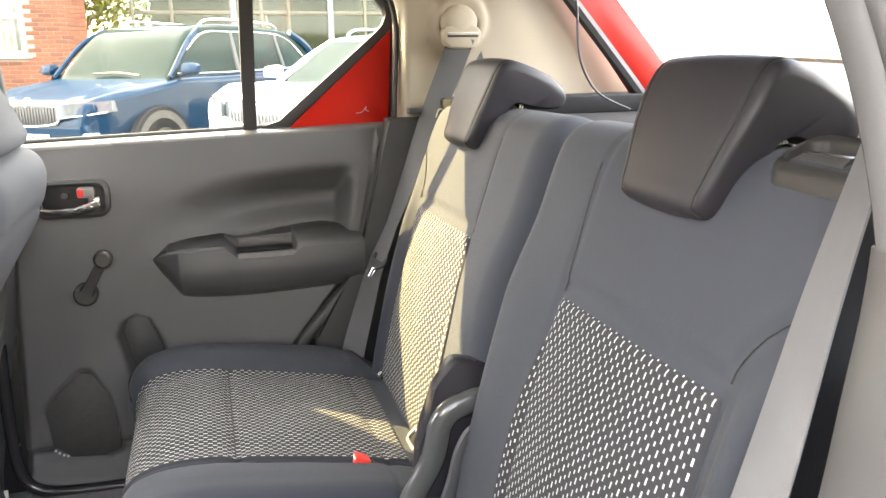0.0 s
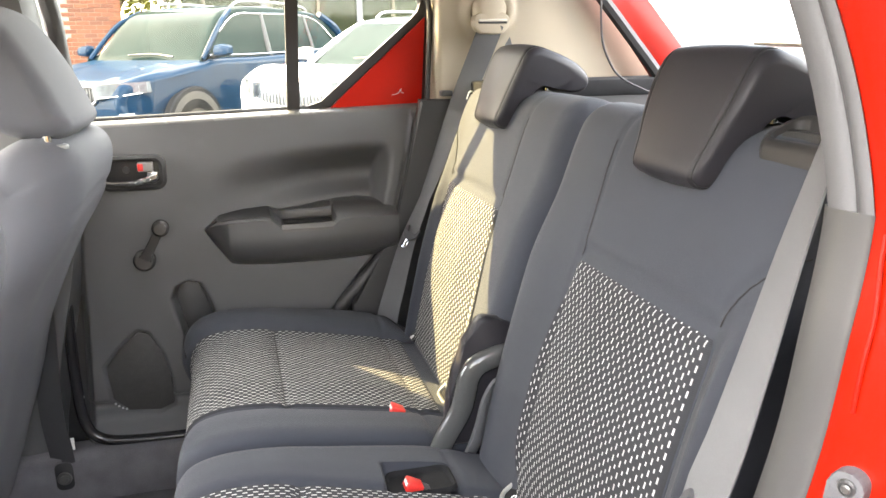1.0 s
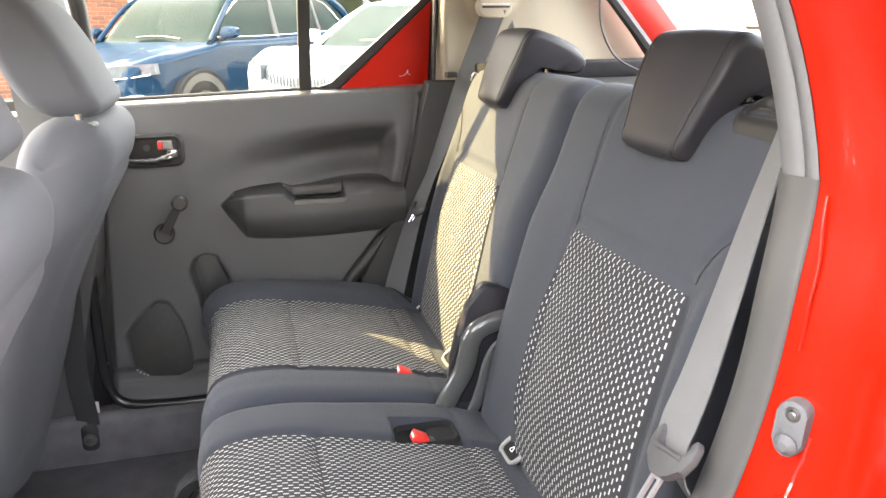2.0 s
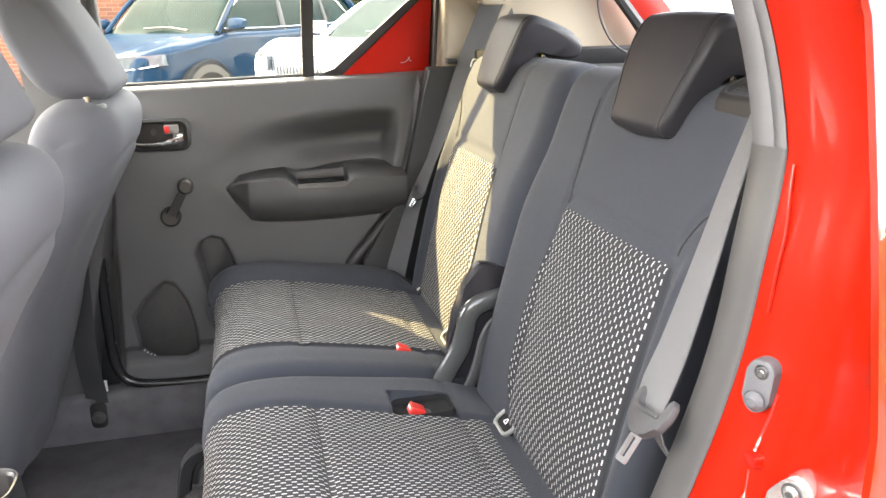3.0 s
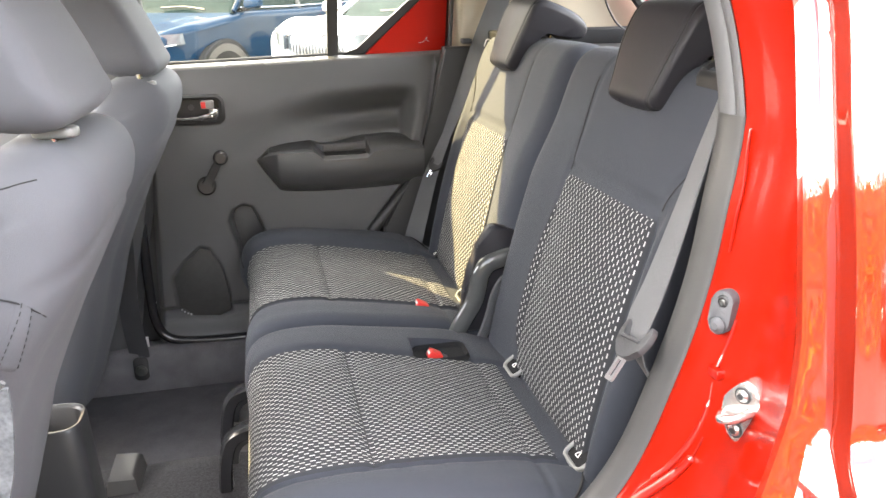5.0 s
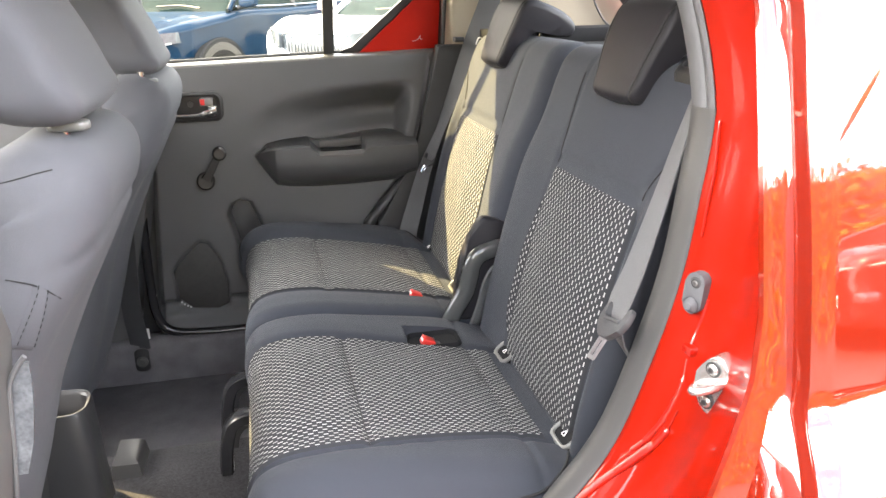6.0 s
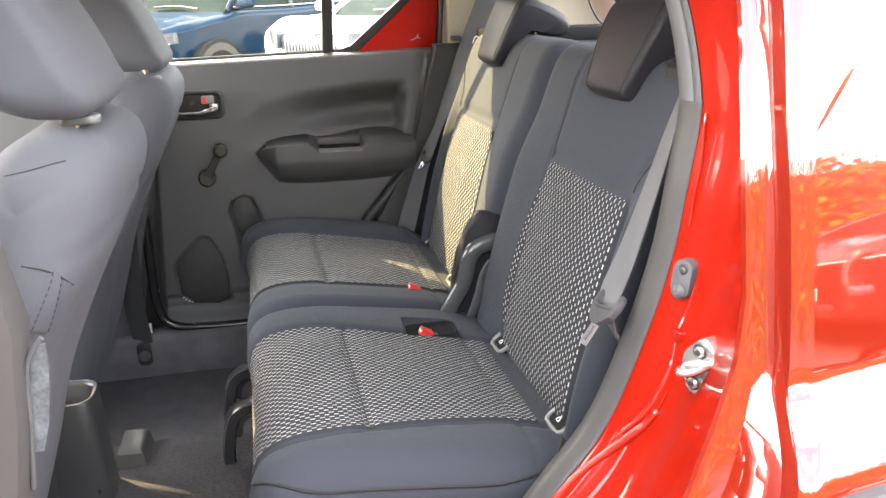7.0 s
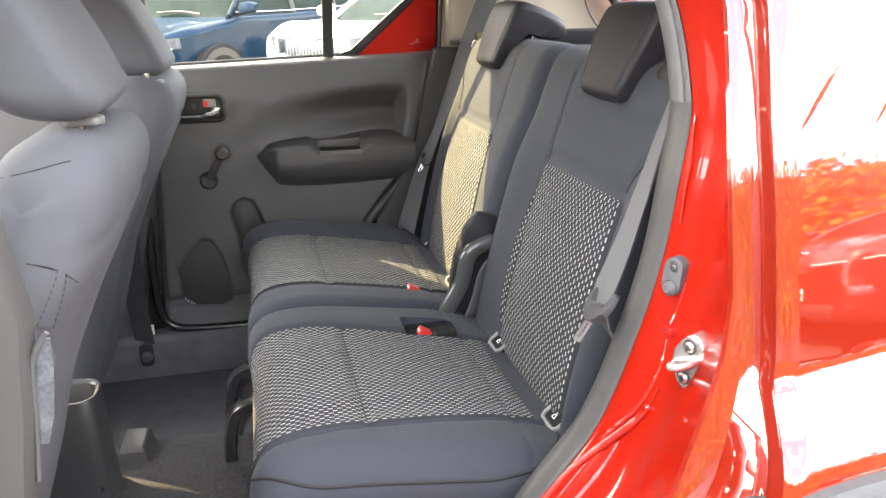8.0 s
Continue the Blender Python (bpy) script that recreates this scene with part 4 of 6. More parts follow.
# ---- front seats ----
FRONT_BACK = [(-0.750, 0.50), (-0.705, 0.60), (-0.668, 0.71), (-0.635, 0.82), (-0.585, 0.93), (-0.54, 1.02), (-0.515, 1.09), (-0.52, 1.130), (-0.55, 1.150), (-0.60, 1.148), (-0.64, 1.11), (-0.67, 1.0), (-0.74, 0.85), (-0.82, 0.68), (-0.88, 0.55), (-0.86, 0.47)]
FRONT_REST = ((-0.53, 1.181), (-0.538, 1.201), (-0.552, 1.236), (-0.572, 1.276), (-0.597, 1.316), (-0.625, 1.341), (-0.655, 1.346), (-0.675, 1.326), (-0.67, 1.276), (-0.652, 1.226), (-0.628, 1.186), (-0.6, 1.169), (-0.565, 1.164), (-0.54, 1.168))


def front_seat(s, slide=0.0):
    seat = thing("passenger_seat" if s < 0 else "driver_seat", "dark grey cloth front seat with a padded headrest", "car seat", (-0.8, s * 0.34, 0.38), group="front seats")
    base = Matrix.Translation((0.8 + slide, -s * 0.34, -0.38))
    cy = s * 0.34
    wide = 0.208 if s < 0 else 0.232

    def put(name, bm, m, parent=None, label="", angle=50):
        bmesh.ops.transform(bm, matrix=base, verts=bm.verts)
        return part(name, bm, m, parent or seat, label, True, angle)

    def push(L, y, x, z):
        w = abs(y - cy)
        d = 0.0
        rear = step(0.09, 0.03, abs(x - (-0.69 + 0.43 * (z - 0.70))))
        d -= 0.0035 * rear * bell(z - (1.055 - 0.35 * w * w), 0.007)
        d -= 0.012 * rear * step(0.03, 0.12, w) * step(1.05, 0.9, z)
        d += 0.0015 * noise.noise(Vector((x * 7, y * 7, z * 7)))
        return d

    sh = Shell(FRONT_BACK, 200, push)
    core = [(-0.83, 0.54), (-0.60, 1.085)]

    def skin(i, y, more=0.0):
        """The padded back: the outline drawn in towards a core line near both sides."""
        v = sh.point(i, y, more)
        w = y - cy
        k = min(1.0, max(0.0, (abs(w) - wide + 0.095) / 0.095))
        f = max(0.003, (1 - k ** 2.4) ** (1 / 2.4)) + (more * 20 if k > 0.5 else 0.0)
        u = min(1.0, max(0.0, (v.z - core[0][1] - 0.02) / (core[1][1] - core[0][1])))
        cx, cz = core[0][0] + (core[1][0] - core[0][0]) * u, core[0][1] + (core[1][1] - core[0][1]) * u
        return Vector((cx + (v.x - cx) * f, cy + w * (1 - 0.12 * step(0.98, 1.15, v.z)), cz + (v.z - cz) * f))

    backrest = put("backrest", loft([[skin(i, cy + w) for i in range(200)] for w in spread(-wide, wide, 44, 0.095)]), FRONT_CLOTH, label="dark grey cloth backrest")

    def rest_push(L, y, x, z):
        w = y - cy
        return 0.006 * (1 - (w / 0.145) ** 2)

    lift, k0, top = (0.001, -0.08, 1.164) if s < 0 else (-0.014, -0.14, 1.145)
    rs = Shell([(x, z + lift) for x, z in FRONT_REST], 80, rest_push, (cy - 0.142, cy + 0.142, 0.034, 0.085))
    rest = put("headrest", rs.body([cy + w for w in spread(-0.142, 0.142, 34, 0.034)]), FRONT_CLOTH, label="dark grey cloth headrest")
    for k, back in ((k0, 0.0), (k0 + 0.15, 0.03)):
        put("post_collar", plate(rounded(-0.551 - back, cy + k, 0.042, 0.026, 0.011), "xy", top - 0.010, top, 0.003), GUIDE, rest, "pale grey headrest collar")
        put("post", tube([(-0.555 - back, cy + k, 1.12), (-0.557 - back, cy + k, top + 0.012)], 0.006, 10), CHROME, rest)
    cus = Shell([(-0.80, 0.47), (-0.80, 0.60), (-0.9, 0.66), (-1.1, 0.68), (-1.25, 0.70), (-1.31, 0.66), (-1.29, 0.56), (-1.1, 0.50)], 70, lambda L, y, x, z: soft_end(y - cy, -0.24, 0.24, 0.05))
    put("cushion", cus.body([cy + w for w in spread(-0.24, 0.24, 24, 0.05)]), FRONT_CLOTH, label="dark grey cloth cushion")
    for k in (-0.19, 0.19):
        put("rail", boxed(-1.2, -0.84, cy + k - 0.02, cy + k + 0.02, 0.375, 0.46, 0.008), MATTING, label="dark seat rail")
    if s < 0:
        def nearest(target):
            """The place on the skin next to a point: station along the outline and y."""
            t = Vector(target)
            return min(((i, cy + w) for i in range(200) for w in np.linspace(-wide, wide, 90)), key=lambda q: (skin(*q) - t).length)

        def on_skin(u, y, more):
            i = int(math.floor(u))
            return skin(i, y, more).lerp(skin(i + 1, y, more), u - i)

        def between(p, q, k, more=0.0006):
            return on_skin(p[0] + (q[0] - p[0]) * k, p[1] + (q[1] - p[1]) * k, more)

        across_top = [(-0.617, -0.506, 1.1184), (-0.603, -0.511, 1.1214), (-0.590, -0.512, 1.124), (-0.577, -0.5105, 1.1267), (-0.565, -0.507, 1.1291), (-0.553, -0.5016, 1.1307)]
        over_tag = [(-0.600, -0.5364, 1.0388), (-0.592, -0.5356, 1.036), (-0.580, -0.5335, 1.031), (-0.570, -0.527, 1.0215), (-0.563, -0.5125, 1.007)]
        for line in (across_top, over_tag):
            put("seam", tube(line, 0.0008, 6, 60), SEAM, backrest, "dark seam")
        a1, a2, b1, b2 = (nearest(p) for p in ((-0.579, -0.538, 1.031), (-0.603, -0.538, 0.972), (-0.572, -0.532, 1.024), (-0.598, -0.526, 0.963)))
        rows = []
        for k in np.linspace(0, 1, 12):
            rows.append([between(a1, a2, k, -0.002)] + [between(a1, a2, k, 0.0016).lerp(between(b1, b2, k, 0.0016), j) for j in (0, 0.5, 1)] + [between(b1, b2, k, -0.002)])
        tag = put("airbag_tag", loft(rows), FRONT_CLOTH, backrest, "grey stitched side tag")
        for e0, e1 in ((a1, a2), (b1, b2)):
            for k in range(9):
                put("stitch", tube([tuple(between(e0, e1, k / 9, 0.0020)), tuple(between(e0, e1, (k + 0.55) / 9, 0.0020))], 0.0005, 5), SEAM, tag)
    return seat


front_seat(-1)
front_seat(1)

# ---- the closed rear door on the far side ----
door = thing("rear_door", "closed red rear car door with a dark grained trim, wind-up window and armrest", "car door", (-0.28, 0.70, 0.46))
DOOR_AT = Matrix.Translation((0.28, -0.70, -0.46))


def door_part(name, bm, material, parent=None, label="", angle=45, smooth=True):
    bmesh.ops.transform(bm, matrix=DOOR_AT, verts=bm.verts)
    return part(name, bm, material, parent or door, label, smooth, angle)


def door_front(z):
    return float(np.interp(z, [0.48, 0.6, 0.9, 1.16], [-0.645, -0.638, -0.618, -0.60]))


def door_rear(z):
    return float(np.interp(z, [0.48, 0.60, 0.72, 0.80, 0.88, 1.16], [-0.19, -0.175, -0.122, -0.060, 0.008, 0.072]))


def waist(x):
    """Height of the foot of the window."""
    return 1.135 + 0.019 * (x + 0.59) / 0.68


def scoop_top(x):
    return float(np.interp(x, [-0.46, -0.40, -0.307, -0.196, -0.069, 0.02], [1.010, 1.032, 1.059, 1.071, 1.0775, 1.0775]))


def scoop_rear(z):
    return float(np.interp(z, [0.94, 0.966, 1.02, 1.06, 1.09], [-0.010, -0.004, 0.006, 0.013, 0.014]))


POCKET = [(-0.455, 0.775), (-0.445, 0.800), (-0.420, 0.811), (-0.398, 0.803), (-0.384, 0.770), (-0.366, 0.715), (-0.34, 0.60), (-0.40, 0.60), (-0.432, 0.66)]
SPEAKER = [(-0.603, 0.640), (-0.572, 0.680), (-0.530, 0.716), (-0.508, 0.710), (-0.482, 0.660), (-0.470, 0.600), (-0.470, 0.540), (-0.500, 0.528), (-0.565, 0.535), (-0.596, 0.565)]


def door_depth(x, z):
    y = 0.600
    k = max(0.0, (z - waist(x) + 0.17) / 0.17)
    y += 0.012 * step(0.95, 0.60, z) + 0.032 * k * k
    lip = scoop_top(x) - z
    y += 0.078 * step(-0.46, -0.06, x) ** 1.3 * step(-0.004, 0.070, lip) * (1 - 0.4 * step(0.075, 0.12, lip)) * step(-0.002, 0.030, scoop_rear(z) - x) * step(0.90, 0.94, z)
    y += 0.050 * step(-0.004, 0.012, inside(POCKET, x, z))
    y += 0.008 * step(-0.003, 0.006, inside(SPEAKER, x, z))
    y -= 0.022 * step(0.53, 0.49, z)
    y += 0.012 * step(0.535, 0.550, z) * step(0.57, 0.555, z)
    edge = min(x - door_front(z), door_rear(z) - x)
    y += 0.014 * step(0.014, 0.0, edge)
    return y


rows = []
for j in range(151):
    row = []
    for i in range(151):
        z = 0.48 + 0.655 * j / 150
        a, b = door_front(z), door_rear(z)
        x = a + (b - a) * i / 150
        z = 0.48 + (waist(x) - 0.012 - 0.48) * j / 150
        row.append((x, door_depth(x, z), z))
    rows.append(row)
door_part("trim_panel", loft(rows, closed=False), TRIM, label="dark grained plastic trim panel", angle=75)

# armrest with its pull
def arm_section(x, yf, zb, zb2, zc, zc2, zg, zf, low):
    tip = step(-0.380, -0.345, x)
    k = (zf + (0.938 - zf) * tip - low) / 0.100
    lower = [(x, yf + d * tip, low + h * k) for d, h in ((-0.003, 0.068), (-0.0025, 0.058), (0.0, 0.048), (0.005, 0.037), (0.013, 0.026), (0.024, 0.016), (0.040, 0.007))]
    return [(x, 0.68, zb), (x, 0.628, zb), (x, 0.612, zb2), (x, 0.606, zc), (x, min(0.582, yf + 0.02) if tip < 0.9 else 0.582, zc2), (x, yf + 0.009 * tip, zg), (x, yf, zf)] + lower + [(x, 0.604, low), (x, 0.68, low - 0.012)]


ARM = [(-0.3785, 0.599, 0.920, 0.920, 0.9195, 0.9195, 0.919, 0.919, 0.916), (-0.376, 0.5945, 0.9225, 0.9225, 0.922, 0.9215, 0.921, 0.9205, 0.911), (-0.353, 0.567, 0.941, 0.941, 0.941, 0.939, 0.936, 0.932, 0.870),
       (-0.350, 0.564, 0.943, 0.943, 0.943, 0.940, 0.937, 0.933, 0.864), (-0.334, 0.5465, 0.946, 0.946, 0.946, 0.944, 0.942, 0.938, 0.846), (-0.329, 0.5445, 0.948, 0.948, 0.947, 0.945, 0.943, 0.939, 0.842),
       (-0.300, 0.543, 0.952, 0.952, 0.951, 0.948, 0.944, 0.940, 0.837), (-0.254, 0.543, 0.955, 0.955, 0.954, 0.949, 0.944, 0.940, 0.834), (-0.249, 0.543, 0.954, 0.953, 0.952, 0.947, 0.942, 0.938, 0.834),
       (-0.229, 0.5435, 0.946, 0.944, 0.929, 0.926, 0.926, 0.920, 0.833), (-0.225, 0.544, 0.946, 0.944, 0.928, 0.925, 0.926, 0.919, 0.833), (-0.190, 0.544, 0.947, 0.945, 0.928, 0.925, 0.926, 0.919, 0.833),
       (-0.140, 0.545, 0.955, 0.946, 0.928, 0.925, 0.926, 0.920, 0.833), (-0.123, 0.546, 0.956, 0.948, 0.929, 0.926, 0.927, 0.922, 0.834), (-0.118, 0.547, 0.957, 0.954, 0.950, 0.940, 0.934, 0.927, 0.834),
       (-0.108, 0.548, 0.958, 0.956, 0.952, 0.945, 0.938, 0.933, 0.834), (-0.060, 0.550, 0.960, 0.957, 0.953, 0.945, 0.938, 0.933, 0.836), (-0.030, 0.552, 0.955, 0.952, 0.949, 0.943, 0.937, 0.932, 0.838), (0.010, 0.556, 0.945, 0.944, 0.943, 0.940, 0.936, 0.931, 0.842)]
armrest = door_part("armrest", loft([arm_section(*a) for a in ARM]), ARMREST, label="dark moulded door armrest", angle=26)
pad = [arm_section(*a) for a in ARM[3:9]]
door_part("armrest_pad", loft([[(r[i][0], r[i][1], r[i][2] + d) for i, d in ((2, -0.004), (2, 0.0012), (3, 0.0014), (4, 0.0014), (5, 0.0012), (5, -0.004))] for r in pad]), DARK, armrest, "smooth dark pad")
# paler grey on wall and lip puts the light on them into the colour
door_part("pull_cup", boxed(-0.224, -0.124, 0.6025, 0.6050, 0.929, 0.9435, 0.001), PILLAR, armrest, "grey back wall of the pull cup")
door_part("pull_lip", loft([[(x, 0.5535, 0.9268), (x, 0.5428, 0.9195), (x, 0.5428, 0.914), (x, 0.556, 0.914)] for x in (-0.229, -0.18, -0.126)]), PILLAR, armrest, "grey sloping lip of the pull cup")
# thin black sheet laid in for the shade on the cup's floor
door_part("pull_cup_shade", boxed(-0.224, -0.126, 0.566, 0.602, 0.9258, 0.9275, 0.0), FELT, armrest, "black sheet for the shade in the pull cup")

# release handle in its bezel
LEVER_CHROME = mat("satin_chrome", (0.50, 0.50, 0.49), 0.16, 0.95, var=0.06, scale=20, grain=300, bump=0.0)
def ring_plate(outer, inner, d0, d1, lift=0.0):
    """A flat ring in x and z between two outlines of equal count, from y d0 to d1; lift raises the middle of its front."""
    mid = [((a[0] + b[0]) / 2, (a[1] + b[1]) / 2) for a, b in zip(outer, inner)]
    prof = ((outer, d1), (outer, d0 + lift), (mid, d0), (inner, d0 + lift), (inner, d1))
    return loft([[(lp[i % len(lp)][0], d, lp[i % len(lp)][1]) for lp, d in prof] for i in range(len(outer) + 1)], closed=False)


bezel = door_part("handle_bezel", ring_plate(rounded(-0.500, 1.040, 0.122, 0.066, 0.019, 7), rounded(-0.501, 1.041, 0.098, 0.046, 0.012, 7), 0.586, 0.606, 0.004), DARK, label="black handle bezel", angle=35)
door_part("handle_recess", plate(rounded(-0.501, 1.041, 0.100, 0.048, 0.012, 5), "xz", 0.600, 0.604, 0.0), GLOSSY, bezel)
lever = [(-0.549, 0.590, 1.0245), (-0.53, 0.582, 1.0225), (-0.50, 0.578, 1.0225), (-0.478, 0.576, 1.026), (-0.458, 0.580, 1.031)]
door_part("release_lever", tube(lever, [0.005, 0.006, 0.007, 0.010, 0.012], 10, 24, 0.75), LEVER_CHROME, bezel, "chrome release lever")
door_part("lever_block", boxed(-0.474, -0.452, 0.576, 0.596, 1.026, 1.044, 0.004), LEVER_CHROME, bezel, "chrome block at the lever's end")
door_part("lock_tab", boxed(-0.490, -0.462, 0.580, 0.600, 1.043, 1.061, 0.003), GREY, bezel, "grey lock tab")
door_part("lock_mark", boxed(-0.489, -0.479, 0.5785, 0.582, 1.045, 1.059, 0.001), BUCKLE_RED, bezel, "red lock mark")
door_part("screw_cap", disc((-0.512, 0.6005, 1.046), (0, -1, 0), 0.007, 0.004, 14, 0.001), DARK, bezel)

# window crank
CRANK = mat("crank_plastic", (0.045, 0.044, 0.044), 0.22, var=0.08, scale=20, grain=700, bump=0.1)
boss = door_part("window_crank", disc((-0.496, 0.597, 0.868), (0, -1, 0), 0.021, 0.022, 26, 0.005), CRANK, label="dark grey window crank")
rod = []
for k, w in ((0.0, 0.013), (0.25, 0.0095), (0.75, 0.0085), (1.0, 0.011)):
    x, z, y = -0.494 + 0.035 * k, 0.872 + 0.062 * k, 0.576 - 0.010 * k
    px, pz = 0.871 * w, -0.491 * w
    rod.append([(x - px, y, z - pz), (x - px * 0.8, y - 0.006, z - pz * 0.8), (x + px * 0.8, y - 0.006, z + pz * 0.8), (x + px, y, z + pz), (x + px, y + 0.008, z + pz), (x - px, y + 0.008, z - pz)])
door_part("arm", loft(rod), CRANK, boss)
door_part("knob", disc((-0.458, 0.572, 0.936), (0, -1, 0), 0.016, 0.022, 22, 0.005), CRANK, boss, "round knob")

SPEAKER_MESH = mat("speaker_mesh", (0.040, 0.039, 0.038), 0.65, var=0.25, scale=90, grain=500, bump=0.5)
# loudspeaker field and pocket
mesh_panel = plate([(-0.520 + (x + 0.520) * 0.93, 0.61 + (z - 0.61) * 0.93) for x, z in SPEAKER], "xz", 0.6145, 0.628, 0.002)
speaker = door_part("speaker_grille", mesh_panel, SPEAKER_MESH, label="black speaker grille with a pale mark")
for k, (dx, dz) in enumerate(((0, 0), (0.006, -0.006), (0.013, -0.011), (0.02, -0.014))):
    door_part("mark", boxed(-0.590 + dx, -0.586 + dx, 0.6135, 0.6150, 0.556 + dz, 0.560 + dz), LEGEND, speaker)
# the plate is darker than the trim to shade the pocket's inside
door_part("pocket_shade", plate([(-0.415 + (x + 0.415) * 0.93, 0.71 + (z - 0.71) * 0.93) for x, z in POCKET], "xz", 0.645, 0.660, 0.002), DARK, label="black sheet for the shade in the door pocket")

# sill, glass, frame
sill_rows = []
for x in np.linspace(-0.62, 0.080, 30):
    z = waist(x)
    sill_rows.append([(x, 0.6285, z - 0.022), (x, 0.6295, z - 0.0135), (x, 0.634, z - 0.007), (x, 0.645, z - 0.002), (x, 0.656, z), (x, 0.656, z - 0.05), (x, 0.645, z - 0.05)])
# smooth trim plastic, base lightened for the sun glint along the sill
SILL = mat("sunlit_sill_plastic", (0.13, 0.128, 0.124), 0.26, var=0.06, scale=5, grain=700, bump=0.06, spec=0.8)
door_part("window_sill", loft(sill_rows), SILL, label="smooth grey window sill")
door_part("sill_wiper", tube([(-0.62, 0.660, waist(-0.62) + 0.001), (-0.2, 0.660, waist(-0.2) + 0.001), (0.07, 0.660, waist(0.07) + 0.001)], 0.005, 8), RUBBER, label="rubber glass wiper")
lean = lambda z: 0.662 - 0.16 * (z - 1.15)


def leaning(outline, thick, depth=0.0):
    bm = bmesh.new()
    lo = [bm.verts.new((x, lean(z) + depth, z)) for x, z in outline]
    hi = [bm.verts.new((x, lean(z) + depth + thick, z)) for x, z in outline]
    bm.faces.new(lo), bm.faces.new(hi[::-1])
    for i in range(len(lo)):
        j = (i + 1) % len(lo)
        bm.faces.new((lo[i], lo[j], hi[j], hi[i]))
    return bm


door_part("window_glass", leaning([(-0.60, 1.12), (-0.188, 1.12), (-0.180, 1.49), (-0.60, 1.50)], 0.004, 0.006), SIDE_GLASS, label="clear wind-up window")
door_part("quarter_glass", leaning([(-0.175, 1.12), (-0.135, 1.145), (0.080, 1.335), (0.066, 1.38), (0.02, 1.44), (-0.10, 1.485), (-0.170, 1.49)], 0.004, 0.006), SIDE_GLASS, label="clear fixed quarter window")
door_part("window_bar", leaning([(-0.197, 1.14), (-0.172, 1.14), (-0.163, 1.50), (-0.188, 1.50)], 0.022, -0.012), DARK, label="black window bar")
door_part("quarter_frame", leaning([(-0.160, 1.150), (-0.108, 1.150), (0.088, 1.322), (0.094, 1.36), (0.075, 1.40), (0.068, 1.395), (0.080, 1.355), (0.074, 1.337), (0.060, 1.322), (-0.128, 1.160)], 0.020, -0.010), DARK, label="black quarter window frame")
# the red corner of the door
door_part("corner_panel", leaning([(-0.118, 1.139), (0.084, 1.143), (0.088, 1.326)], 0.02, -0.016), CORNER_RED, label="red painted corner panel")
mark = [(0.020, 1.170), (0.028, 1.171), (0.035, 1.175), (0.040, 1.183), (0.039, 1.176), (0.045, 1.173)]
door_part("corner_mark", tube([(x, lean(z) - 0.0168, z) for x, z in mark], 0.0007, 6, 30), LEGEND, label="small pale badge")
door_part("inner_panel", boxed(-0.80, 0.14, 0.690, 0.697, 0.43, 1.14), DARK, label="black inner panel")
door_part("front_edge", boxed(-0.705, -0.625, 0.640, 0.652, 0.43, 1.13, 0.004), DARK, label="black front edge of the door")
# upper frame and the outer skin
frame_pts = [(-0.60, 1.14), (-0.61, 1.30), (-0.60, 1.49), (-0.35, 1.505), (-0.10, 1.495), (0.02, 1.445), (0.075, 1.385), (0.098, 1.33), (0.095, 1.15)]
door_part("window_frame", tube([(x, lean(z) + 0.004, z) for x, z in frame_pts], 0.016, 8, 60), DARK, label="black window frame")
rows = []
for z in np.linspace(0.44, 1.09, 16):
    rows.append([(x, skin_y(z), z) for x in np.linspace(-0.65, edge_x(z) - 0.006, 14)])
door_part("outer_skin", loft(rows, closed=False), RED, label="glossy red outer skin", angle=70)
# the black seal round the door's rear edge
car_part("far_door_seal", tube([(0.040, 0.566, 1.44), (0.074, 0.575, 1.39), (0.090, 0.585, 1.34), (0.091, 0.593, 1.28), (0.086, 0.602, 1.16)], 0.005, 8, 40), DARK, "thin black rubber seal of the far door")
edge = [(0.080, 0.600, 1.160), (0.071, 0.597, 1.12), (0.050, 0.596, 1.03), (0.017, 0.594, 0.885), (-0.055, 0.594, 0.795), (-0.118, 0.596, 0.722), (-0.172, 0.60, 0.61)]
car_part("far_door_seal", tube(edge, 0.014, 10, 50), DARK, "black rubber seal of the far door")

lip = [(-0.640, 0.604, 0.98), (-0.650, 0.600, 0.80), (-0.653, 0.596, 0.62), (-0.646, 0.592, 0.535), (-0.618, 0.588, 0.497), (-0.55, 0.584, 0.486), (-0.42, 0.582, 0.484), (-0.26, 0.582, 0.488)]
car_part("sill_seal", tube(lip, 0.011, 12, 70), GLOSSY, "glossy black seal round the far door opening")

# ---- latch on the far side ----
latch = thing("seat_latch", "black latch with a steel loop beside the far backrest", "latch", (0.118, 0.552, 1.175))
part("hook", boxed(-0.014, 0.008, -0.006, 0.02, -0.005, 0.006, 0.002), DARK, latch)
part("loop", tube([(0.03, -0.03, -0.010), (0.034, -0.035, 0.004), (0.040, -0.040, 0.004), (0.044, -0.044, -0.010)], 0.0016, 8), STEEL, latch, "steel loop")

# ---- seat belts ----
def belt(name, label, group=""):
    return thing(name, label, "seat belt", group=group)


far_belt = belt("seat_belt", "grey webbing seat belt hanging from the cream pillar", "rear seat belts")
